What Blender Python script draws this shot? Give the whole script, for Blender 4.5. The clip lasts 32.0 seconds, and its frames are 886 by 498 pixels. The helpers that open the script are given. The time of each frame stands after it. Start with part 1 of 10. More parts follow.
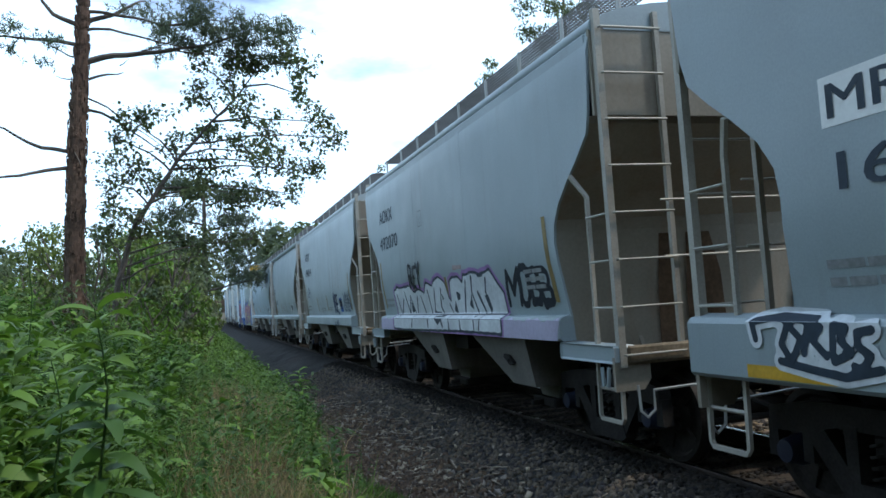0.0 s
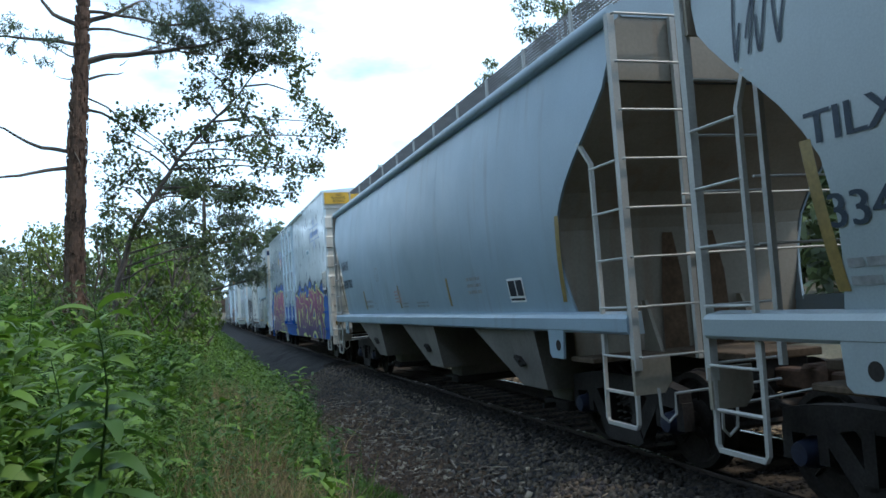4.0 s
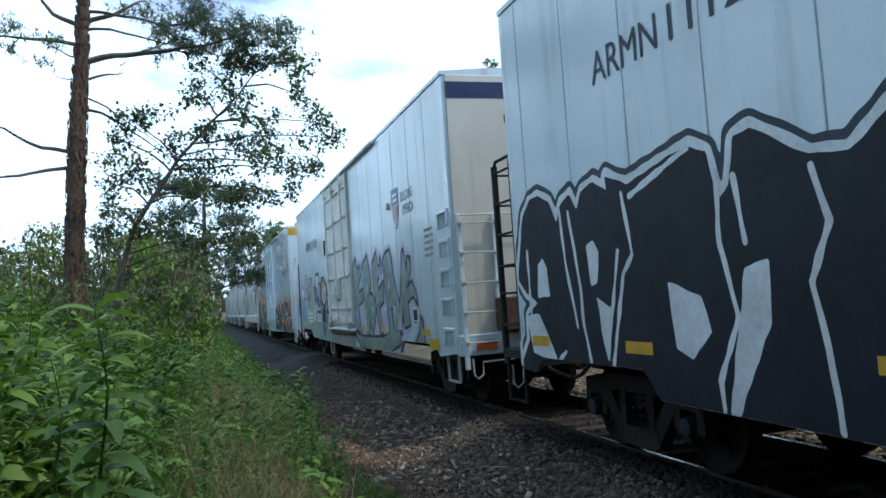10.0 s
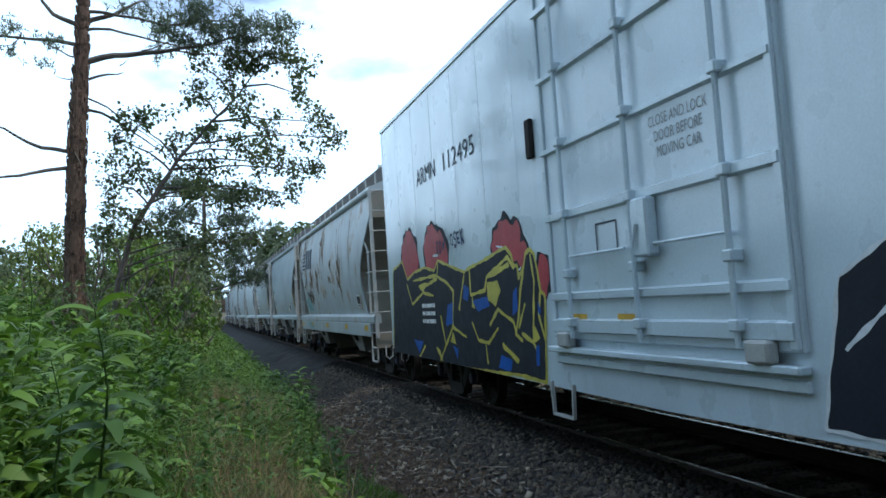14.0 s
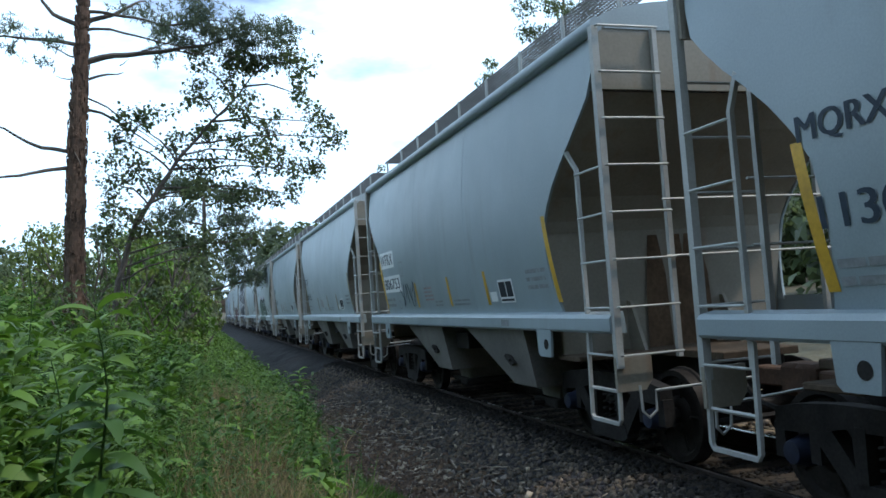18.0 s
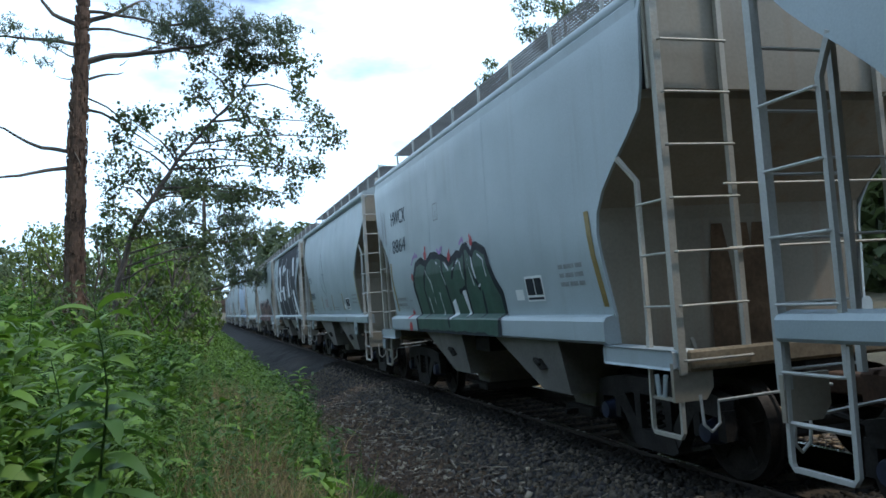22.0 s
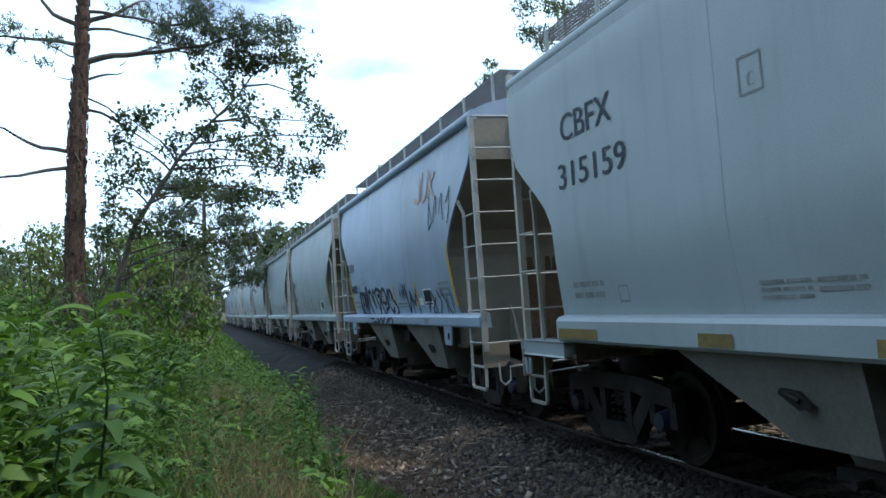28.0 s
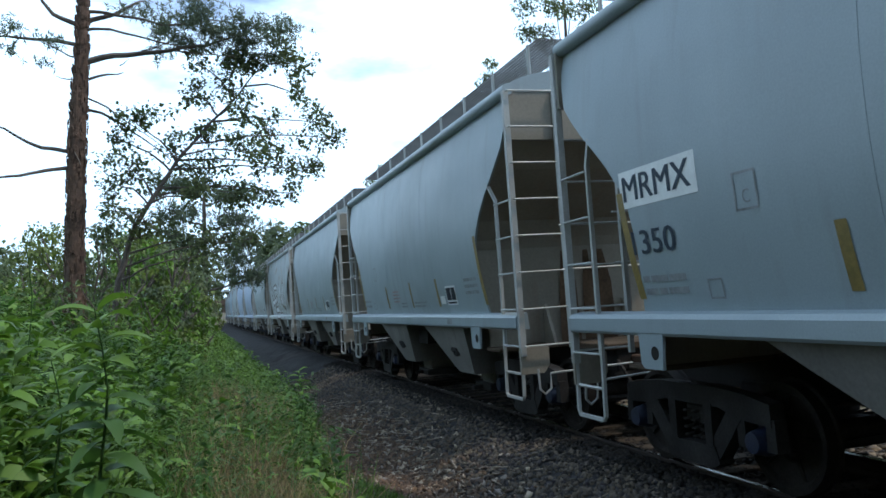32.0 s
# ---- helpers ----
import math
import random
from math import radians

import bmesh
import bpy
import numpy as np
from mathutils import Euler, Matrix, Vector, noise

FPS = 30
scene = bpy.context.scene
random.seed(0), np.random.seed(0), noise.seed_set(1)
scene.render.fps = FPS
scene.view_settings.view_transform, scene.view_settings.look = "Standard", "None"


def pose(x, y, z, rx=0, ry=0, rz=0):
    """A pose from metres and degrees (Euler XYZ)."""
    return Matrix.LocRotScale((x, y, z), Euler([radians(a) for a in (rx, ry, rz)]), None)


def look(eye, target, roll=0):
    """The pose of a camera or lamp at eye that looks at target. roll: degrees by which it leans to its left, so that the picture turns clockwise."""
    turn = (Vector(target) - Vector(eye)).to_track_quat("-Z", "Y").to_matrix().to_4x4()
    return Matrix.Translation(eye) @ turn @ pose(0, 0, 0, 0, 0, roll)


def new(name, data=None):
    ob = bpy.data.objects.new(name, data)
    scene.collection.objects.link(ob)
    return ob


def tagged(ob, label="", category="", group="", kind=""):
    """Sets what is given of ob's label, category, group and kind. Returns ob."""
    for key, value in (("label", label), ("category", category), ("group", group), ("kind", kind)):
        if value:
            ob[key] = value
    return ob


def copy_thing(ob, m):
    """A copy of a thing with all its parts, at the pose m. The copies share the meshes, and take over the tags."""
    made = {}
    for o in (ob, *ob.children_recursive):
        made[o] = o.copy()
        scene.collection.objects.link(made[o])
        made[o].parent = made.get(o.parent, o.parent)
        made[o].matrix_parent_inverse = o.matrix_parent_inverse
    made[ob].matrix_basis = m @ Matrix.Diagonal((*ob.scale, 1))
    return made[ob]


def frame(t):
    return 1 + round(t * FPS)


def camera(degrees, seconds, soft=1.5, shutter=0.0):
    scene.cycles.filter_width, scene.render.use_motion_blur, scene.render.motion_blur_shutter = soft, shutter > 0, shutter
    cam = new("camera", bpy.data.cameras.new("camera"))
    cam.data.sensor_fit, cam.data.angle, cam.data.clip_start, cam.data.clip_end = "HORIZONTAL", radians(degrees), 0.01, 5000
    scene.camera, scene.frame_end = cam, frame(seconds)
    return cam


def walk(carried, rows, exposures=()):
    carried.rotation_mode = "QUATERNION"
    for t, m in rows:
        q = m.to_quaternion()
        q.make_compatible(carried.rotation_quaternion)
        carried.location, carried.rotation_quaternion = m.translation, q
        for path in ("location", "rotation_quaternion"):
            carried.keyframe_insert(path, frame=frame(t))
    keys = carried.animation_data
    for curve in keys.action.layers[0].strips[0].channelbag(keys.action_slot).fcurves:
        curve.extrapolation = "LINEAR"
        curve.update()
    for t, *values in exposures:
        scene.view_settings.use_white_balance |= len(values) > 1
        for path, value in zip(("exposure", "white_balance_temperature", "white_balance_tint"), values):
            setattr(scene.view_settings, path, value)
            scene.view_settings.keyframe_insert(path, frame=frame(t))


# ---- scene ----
# One camera on a stand beside a single railway track. x: across, to the train; y: along the track; z: up from the rail head.
TRACK = 5.3          # centre line of the track
cam = camera(58.49, 32.0, soft=1.6)
EYE = Vector((0.0, 0.0, 1.78))
CAM = look(EYE, EYE + Vector((0.29822, 0.95241, 0.06308)), -3.876)
walk(cam, [(0, CAM), (32, CAM)])

# ---- light ----
SUN_EL, SUN_AZ = radians(58), radians(118)     # azimuth from +y towards +x
world = bpy.data.worlds.new("sky")
scene.world = world
world.use_nodes = True
wn, wl = world.node_tree.nodes, world.node_tree.links
wn.clear()
w_out = wn.new("ShaderNodeOutputWorld")
w_bg = wn.new("ShaderNodeBackground")
w_sky = wn.new("ShaderNodeTexSky")
w_sky.sky_type, w_sky.sun_disc = "NISHITA", False
w_sky.sun_elevation, w_sky.sun_rotation = SUN_EL, SUN_AZ
w_co = wn.new("ShaderNodeTexCoord")
w_map = wn.new("ShaderNodeMapping")
w_map.inputs["Scale"].default_value = (1.2, 1.2, 3.2)
w_noise = wn.new("ShaderNodeTexNoise")
w_noise.inputs["Scale"].default_value, w_noise.inputs["Detail"].default_value = 2.3, 7
w_noise.inputs["Roughness"].default_value = 0.56
w_ramp = wn.new("ShaderNodeValToRGB")
w_ramp.color_ramp.elements[0].position, w_ramp.color_ramp.elements[0].color = 0.27, (0, 0, 0, 1)
w_ramp.color_ramp.elements[1].position, w_ramp.color_ramp.elements[1].color = 0.40, (1, 1, 1, 1)
w_gain = wn.new("ShaderNodeMix")
w_gain.data_type, w_gain.blend_type = "RGBA", "MULTIPLY"
w_gain.inputs[0].default_value = 1.0
w_gain.inputs[7].default_value = (0.24, 0.24, 0.24, 1)
w_mix = wn.new("ShaderNodeMix")
w_mix.data_type = "RGBA"
w_mix.inputs[7].default_value = (1.12, 1.54, 1.99, 1)     # thin bright cloud
wl.new(w_co.outputs["Generated"], w_map.inputs[0])
wl.new(w_map.outputs[0], w_noise.inputs["Vector"])
# clouds thin out towards the zenith, where blue shows
w_sep = wn.new("ShaderNodeSeparateXYZ")
w_thin = wn.new("ShaderNodeMath")
w_thin.operation = "MULTIPLY_ADD"
w_thin.inputs[1].default_value = -0.165
wl.new(w_co.outputs["Generated"], w_sep.inputs[0])
wl.new(w_sep.outputs[2], w_thin.inputs[0])
wl.new(w_noise.outputs["Fac"], w_thin.inputs[2])
wl.new(w_thin.outputs[0], w_ramp.inputs[0])
wl.new(w_sky.outputs[0], w_gain.inputs[6])
wl.new(w_gain.outputs[2], w_mix.inputs[6])
wl.new(w_ramp.outputs[0], w_mix.inputs[0])
wl.new(w_mix.outputs[2], w_bg.inputs[0])
w_bg.inputs[1].default_value = 1.0
wl.new(w_bg.outputs[0], w_out.inputs[0])

sun = new("sun", bpy.data.lights.new("sun", "SUN"))
sun.data.energy, sun.data.angle, sun.data.color = 2.0, radians(3), (1.0, 0.93, 0.82)
to_sun = Vector((math.sin(SUN_AZ) * math.cos(SUN_EL), math.cos(SUN_AZ) * math.cos(SUN_EL), math.sin(SUN_EL)))
sun.matrix_world = look(to_sun * 60, (0, 0, 0))
scene.view_settings.exposure = 0.0


# ---- materials ----
def material(name, color, rough=0.6, metal=0.0, vary=0.25, grain=40.0, broad=1.2, bump=0.02, streak=0.0,
             streak_color=(0.12, 0.07, 0.04), leaf=0.0, island=0.0, tint=0.0, coat=0.0, gradient=None, spots=0.0, spec=0.5, dent=0.05, corroded=0.0):
    """A surface with fine grain, broad blotches and, if wanted, rain streaks, variation per piece, or light passing through (leaf)."""
    m = bpy.data.materials.new(name)
    m.use_nodes = True
    n, l = m.node_tree.nodes, m.node_tree.links
    p, out = n["Principled BSDF"], n["Material Output"]
    co = n.new("ShaderNodeTexCoord")
    info = n.new("ShaderNodeObjectInfo")
    shift = n.new("ShaderNodeVectorMath")
    shift.operation = "MULTIPLY_ADD"
    shift.inputs[1].default_value = (0, 0, 0)
    l.new(co.outputs["Object"], shift.inputs[0])
    rv = n.new("ShaderNodeVectorMath")
    rv.operation = "SCALE"
    rv.inputs[0].default_value = (31.7, 17.3, 9.1)
    l.new(info.outputs["Random"], rv.inputs["Scale"])
    shift.operation = "ADD"
    l.new(rv.outputs[0], shift.inputs[1])
    vec = shift.outputs[0]

    def noise_at(scale, detail=4.0, vector=vec):
        t = n.new("ShaderNodeTexNoise")
        t.inputs["Scale"].default_value, t.inputs["Detail"].default_value = scale, detail
        l.new(vector, t.inputs["Vector"])
        return t.outputs["Fac"]

    def blend(mode, fac, a, b):
        x = n.new("ShaderNodeMix")
        x.data_type, x.blend_type = "RGBA", mode
        for sock, val in ((0, fac), (6, a), (7, b)):
            if isinstance(val, (tuple, list)):
                x.inputs[sock].default_value = (*val[:3], 1)
            elif isinstance(val, (int, float)):
                x.inputs[sock].default_value = val
            else:
                l.new(val, x.inputs[sock])
        return x.outputs[2]

    def ramp(fac, lo, hi, a=(0, 0, 0), b=(1, 1, 1)):
        r = n.new("ShaderNodeValToRGB")
        r.color_ramp.elements[0].position, r.color_ramp.elements[0].color = lo, (*a, 1)
        r.color_ramp.elements[1].position, r.color_ramp.elements[1].color = hi, (*b, 1)
        l.new(fac, r.inputs[0])
        return r.outputs[0]

    base = color
    if gradient:                         # paint that fades with height: (z low, z high, top colour)
        sep = n.new("ShaderNodeSeparateXYZ")
        l.new(co.outputs["Object"], sep.inputs[0])
        rng = n.new("ShaderNodeMapRange")
        rng.inputs[1].default_value, rng.inputs[2].default_value = gradient[0], gradient[1]
        l.new(sep.outputs[2], rng.inputs[0])
        base = blend("MIX", rng.outputs[0], color, gradient[2])
    lo, hi = 1 - vary, 1 + vary * 0.6
    c = blend("MULTIPLY", 1.0, base, ramp(noise_at(broad), 0.3, 0.7, (lo,) * 3, (hi,) * 3))
    c = blend("MULTIPLY", 1.0, c, ramp(noise_at(grain), 0.3, 0.7, (1 - vary * 0.6,) * 3, (1 + vary * 0.4,) * 3))
    if streak:
        sm = n.new("ShaderNodeMapping")
        sm.inputs["Scale"].default_value = (3.0, 3.0, 0.16)
        l.new(vec, sm.inputs[0])
        s = ramp(noise_at(1.9, 6.0, sm.outputs[0]), 0.52, 0.76)
        s2 = ramp(noise_at(0.7, 3.0), 0.4, 0.62)
        c = blend("MIX", blend("MULTIPLY", 1.0, blend("MULTIPLY", 1.0, s, s2), (streak,) * 3), c, streak_color)
    if corroded:                         # rust that has broken through the paint in ragged blotches
        f1 = noise_at(1.7, 9.0)
        c = blend("MIX", blend("MULTIPLY", 1.0, ramp(f1, 0.57, 0.66), (corroded,) * 3), c, (0.30, 0.21, 0.14))
        c = blend("MIX", blend("MULTIPLY", 1.0, ramp(f1, 0.64, 0.71), (corroded,) * 3), c, (0.12, 0.065, 0.04))
    if spots:
        c = blend("MIX", blend("MULTIPLY", 1.0, ramp(noise_at(9.0, 2.0), 0.68, 0.74), (spots,) * 3), c, streak_color)
    if island:
        g = n.new("ShaderNodeNewGeometry")
        c = blend("MULTIPLY", 1.0, c, ramp(g.outputs["Random Per Island"], 0.0, 1.0, (1 - island, 1 - island, 1 - island * 0.8), (1 + island, 1 + island * 0.8, 1 + island * 0.3)))
    if tint:
        c = blend("MULTIPLY", 1.0, c, ramp(info.outputs["Random"], 0.0, 1.0, (1 - tint,) * 3, (1 + tint,) * 3))
    l.new(c, p.inputs["Base Color"])
    p.inputs["Metallic"].default_value = metal
    p.inputs["Specular IOR Level"].default_value = spec
    rr = n.new("ShaderNodeMapRange")
    rr.inputs[3].default_value, rr.inputs[4].default_value = max(0.05, rough - 0.12), min(1, rough + 0.12)
    l.new(noise_at(broad * 3), rr.inputs[0])
    l.new(rr.outputs[0], p.inputs["Roughness"])
    if coat:
        p.inputs["Coat Weight"].default_value, p.inputs["Coat Roughness"].default_value = coat, 0.14
    if bump:
        b = n.new("ShaderNodeBump")
        b.inputs["Strength"].default_value, b.inputs["Distance"].default_value = 0.5, bump
        l.new(noise_at(grain * 0.6), b.inputs["Height"])
        if streak:                       # gentle dents of the plates
            b2 = n.new("ShaderNodeBump")
            b2.inputs["Strength"].default_value, b2.inputs["Distance"].default_value = 0.5, dent
            l.new(noise_at(0.9, 1.0), b2.inputs["Height"])
            l.new(b.outputs[0], b2.inputs["Normal"])
            b = b2
        l.new(b.outputs[0], p.inputs["Normal"])
    if leaf:
        tr = n.new("ShaderNodeBsdfTranslucent")
        mx = n.new("ShaderNodeMixShader")
        mx.inputs[0].default_value = leaf
        l.new(c, tr.inputs[0])
        l.new(p.outputs[0], mx.inputs[1])
        l.new(tr.outputs[0], mx.inputs[2])
        l.new(mx.outputs[0], out.inputs[0])
    return m


def hull(name, color, streak=0.35, rough=0.42, **k):
    return material(name, color, rough, 0.0, 0.10, 60, 0.8, 0.0015, streak, tint=0.03, **k)


GREY = hull("grey_hull_paint", (0.297, 0.36, 0.392), 0.2)
PALE = hull("pale_grey_hull_paint", (0.37, 0.435, 0.47), 0.2)
BLUE = hull("blue_hull_paint", (0.25, 0.345, 0.425))
SKY_BLUE = hull("light_blue_hull_paint", (0.30, 0.39, 0.52), 0.3)
RUSTY = hull("weathered_hull_paint", (0.36, 0.41, 0.43), 0.5, corroded=0.85)
WHITE = hull("white_car_paint", (0.585, 0.695, 0.77), 0.14, 0.30, coat=0.9, dent=0.17)
WHITEF = hull("weathered_white_paint", (0.56, 0.675, 0.75), 0.45, 0.38, coat=0.5, dent=0.05)
SEAMW = material("dirty_joint_and_pocket_shade", (0.33, 0.40, 0.45), 0.6, 0, 0.35, 30, 1.5, 0.0, 0.5)
ENDW = material("cream_end_paint", (0.60, 0.58, 0.53), 0.5, 0, 0.12, 30, 1.0, 0.001, 0.25)
DOORM = material("dirty_cream_door", (0.68, 0.69, 0.665), 0.55, 0, 0.2, 30, 0.9, 0.0015, 0.8, spots=0.5, tint=0.03)
# Car-end cream, darkened overall for the shade on the slope sheets.
CREAM = material("shaded_end_paint", (0.262, 0.238, 0.198), 0.6, 0, 0.16, 30, 1.2, 0.002, 0.5, (0.2, 0.09, 0.04))
# Grimy brown, darkened so less light bounces up onto the slope sheets.
DIMGRIME = material("grimy_dimmed_platform", (0.10, 0.075, 0.055), 0.85, 0, 0.4, 25, 2, 0.003, spec=0.2)
STEEL = material("ladder_paint", (0.42, 0.43, 0.42), 0.5, 0, 0.15, 50, 2, 0.001, tint=0.04)
# Bay grey set below the hull's to stand for the shade underneath.
CHUTE = material("shaded_bay_paint", (0.165, 0.16, 0.15), 0.65, 0, 0.25, 30, 1.4, 0.003, 0.6, (0.08, 0.06, 0.05))
DARK = material("black_underframe", (0.03, 0.028, 0.027), 0.75, 0.0, 0.35, 40, 2, 0.004, spec=0.15)
TRUCKM = material("truck_casting", (0.036, 0.034, 0.034), 0.7, 0.1, 0.4, 40, 3, 0.005, spec=0.15)
WHEEL = material("wheel_steel", (0.030, 0.026, 0.024), 0.6, 0.3, 0.4, 40, 5, 0.003, spec=0.15)
CAPBLUE = material("blue_bearing_cap", (0.016, 0.024, 0.055), 0.5, 0.0, 0.3, 40, 5, 0.0)
RUST = material("rusty_steel", (0.10, 0.057, 0.038), 0.85, 0.1, 0.4, 30, 3, 0.004)
TANRUST = material("tan_rust_stain", (0.27, 0.20, 0.14), 0.8, 0, 0.35, 12, 2, 0.0)
TANSTEEL = material("tan_ladder_paint", (0.40, 0.382, 0.338), 0.55, 0, 0.2, 50, 2, 0.001, tint=0.04)
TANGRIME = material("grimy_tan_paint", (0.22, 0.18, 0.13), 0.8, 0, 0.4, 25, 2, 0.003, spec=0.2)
RUSTSTAIN = material("end_sheet_rust", (0.13, 0.085, 0.055), 0.85, 0, 0.4, 20, 3, 0.002, spec=0.2)
GRATE = material("running_board_steel", (0.17, 0.17, 0.17), 0.6, 0.4, 0.2, 40, 3, 0.0)
BLACK = material("black_paint", (0.017, 0.021, 0.032), 0.6, 0, 0.25, 30, 2, 0.0, spec=0.2)
NAVY = material("navy_paint", (0.026, 0.045, 0.11), 0.55, 0, 0.2, 30, 2, 0.0, spec=0.25)
YELLOW = material("reflective_yellow", (0.62, 0.36, 0.03), 0.45, 0, 0.2, 30, 3, 0.0)
DIMYEL = material("faded_yellow_strip", (0.24, 0.17, 0.05), 0.5, 0, 0.3, 30, 3, 0.0)
DECALW = material("white_decal", (0.78, 0.80, 0.80), 0.5, 0, 0.08, 30, 3, 0.0)
FAINT = material("faded_lettering", (0.26, 0.28, 0.29), 0.55, 0, 0.3, 30, 6, 0.0)
REDF = material("faded_red_lettering", (0.36, 0.27, 0.27), 0.55, 0, 0.3, 30, 6, 0.0)
RED = material("red_spray", (0.45, 0.035, 0.05), 0.5, 0, 0.2, 30, 3, 0.0)

DULLRED = material("dull_red_spray", (0.17, 0.045, 0.05), 0.5, 0, 0.3, 20, 2, 0.0)
TEAL = material("teal_spray", (0.10, 0.34, 0.36), 0.5, 0, 0.35, 20, 2, 0.0)
GREENB = material("dark_green_spray", (0.018, 0.075, 0.055), 0.5, 0, 0.3, 20, 1.5, 0.0)
COBALT = material("cobalt_spray", (0.006, 0.095, 0.40), 0.55, 0, 0.2, 20, 2, 0.0, spec=0.25)
LIME = material("lime_spray", (0.55, 0.62, 0.22), 0.5, 0, 0.15, 20, 2, 0.0)
PURPLE = material("purple_magenta_spray", (0.042, 0.012, 0.12), 0.45, 0, 0.25, 14, 1.6, 0.0, gradient=(1.0, 2.35, (0.30, 0.015, 0.12)))
PALELIL = material("pale_lilac_spray", (0.46, 0.43, 0.58), 0.5, 0, 0.15, 20, 2, 0.0)
LILAC = material("lilac_spray", (0.34, 0.18, 0.45), 0.5, 0, 0.25, 20, 2, 0.0)
SILVER = material("silver_spray", (0.17, 0.185, 0.20), 0.4, 0.2, 0.2, 12, 1.4, 0.0, gradient=(0.9, 2.5, (0.42, 0.44, 0.46)))
SLATE = material("slate_spray", (0.030, 0.047, 0.070), 0.55, 0, 0.25, 20, 2, 0.0, spec=0.25)
CYAN = material("pale_blue_spray", (0.18, 0.42, 0.60), 0.5, 0, 0.25, 20, 2, 0.0)
MOSS = material("grey_green_spray", (0.20, 0.25, 0.22), 0.5, 0, 0.4, 9, 2.4, 0.0, gradient=(0.9, 2.8, (0.27, 0.34, 0.33)))
ORANGE = material("orange_spray", (0.55, 0.13, 0.025), 0.5, 0, 0.25, 16, 2, 0.0)
PEACH = material("peach_spray", (0.55, 0.36, 0.28), 0.5, 0, 0.25, 16, 2, 0.0)
WHITEP = material("white_spray", (0.66, 0.70, 0.74), 0.5, 0, 0.18, 16, 2, 0.0)
LEMON = material("yellow_spray", (0.55, 0.48, 0.08), 0.5, 0, 0.2, 16, 2, 0.0)
SEA = material("sea_green_paint", (0.25, 0.36, 0.33), 0.5, 0, 0.2, 16, 2, 0.0)
LOGOBLUE = material("emblem_blue", (0.10, 0.20, 0.42), 0.5, 0, 0.2, 16, 2, 0.0)
LOGORED = material("emblem_red", (0.45, 0.10, 0.10), 0.5, 0, 0.2, 16, 2, 0.0)


# ---- mesh helpers ----
class Shape:
    """Vertices and faces gathered piece by piece for one mesh."""

    def __init__(self):
        self.v, self.f = [], []

    def add(self, verts, faces):
        k = len(self.v)
        self.v += [tuple(p) for p in verts]
        self.f += [[i + k for i in q] for q in faces]
        return self

    def box(self, x0, x1, y0, y1, z0, z1, c=0.0):
        if c <= 0:
            vs = [(x, y, z) for x in (x0, x1) for y in (y0, y1) for z in (z0, z1)]
            return self.add(vs, [(0, 1, 3, 2), (4, 6, 7, 5), (0, 4, 5, 1), (2, 3, 7, 6), (0, 2, 6, 4), (1, 5, 7, 3)])
        vs, fs, idx = [], [], {}
        for i, (x, sx) in enumerate(((x0, 1), (x1, -1))):
            for j, (y, sy) in enumerate(((y0, 1), (y1, -1))):
                for k, (z, sz) in enumerate(((z0, 1), (z1, -1))):
                    for a in range(3):
                        idx[i, j, k, a] = len(vs)
                        vs.append((x + (a != 0) * sx * c, y + (a != 1) * sy * c, z + (a != 2) * sz * c))
                    fs.append([idx[i, j, k, a] for a in range(3)])
        for a in range(3):
            o = [q for q in range(3) if q != a]
            for s in (0, 1):
                ring = []
                for b, d in ((0, 0), (0, 1), (1, 1), (1, 0)):
                    key = [0, 0, 0]
                    key[a], key[o[0]], key[o[1]] = s, b, d
                    ring.append(idx[(*key, a)])
                fs.append(ring)
            for b in (0, 1):
                for d in (0, 1):
                    k0, k1 = [0, 0, 0], [0, 0, 0]
                    k0[a], k1[a] = 0, 1
                    k0[o[0]] = k1[o[0]] = b
                    k0[o[1]] = k1[o[1]] = d
                    fs.append([idx[(*k0, o[0])], idx[(*k1, o[0])], idx[(*k1, o[1])], idx[(*k0, o[1])]])
        return self.add(vs, fs)

    def tube(self, pts, r, n=6, cap=True, square=False):
        pts = [Vector(p) for p in pts]
        rs = r if isinstance(r, (list, tuple)) else [r] * len(pts)
        if square:
            n = 4
        rings, up = [], None
        for i, p in enumerate(pts):
            d = (pts[min(i + 1, len(pts) - 1)] - pts[max(i - 1, 0)]).normalized()
            if up is None:
                up = Vector((0, 0, 1)) if abs(d.z) < 0.9 else Vector((0, 1, 0))
            a = d.cross(up)
            a.normalize()
            b = a.cross(d)
            up = b
            ph = math.pi / 4 if square else 0.0
            rings.append([p + (a * math.cos(2 * math.pi * k / n + ph) + b * math.sin(2 * math.pi * k / n + ph)) * rs[i] for k in range(n)])
        vs = [q for ring in rings for q in ring]
        fs = [(i * n + k, i * n + (k + 1) % n, (i + 1) * n + (k + 1) % n, (i + 1) * n + k) for i in range(len(pts) - 1) for k in range(n)]
        if cap:
            fs += [tuple(range(n - 1, -1, -1)), tuple((len(pts) - 1) * n + k for k in range(n))]
        return self.add(vs, fs)

    def prism(self, poly, a0, a1, axis="x"):
        """A polygon of (y, z) drawn out along x, or of (x, z) along y."""
        n = len(poly)
        put = (lambda a, p: (a, p[0], p[1])) if axis == "x" else (lambda a, p: (p[0], a, p[1]))
        vs = [put(a0, p) for p in poly] + [put(a1, p) for p in poly]
        fs = [tuple(range(n - 1, -1, -1)), tuple(range(n, 2 * n))] + [(i, (i + 1) % n, n + (i + 1) % n, n + i) for i in range(n)]
        return self.add(vs, fs)

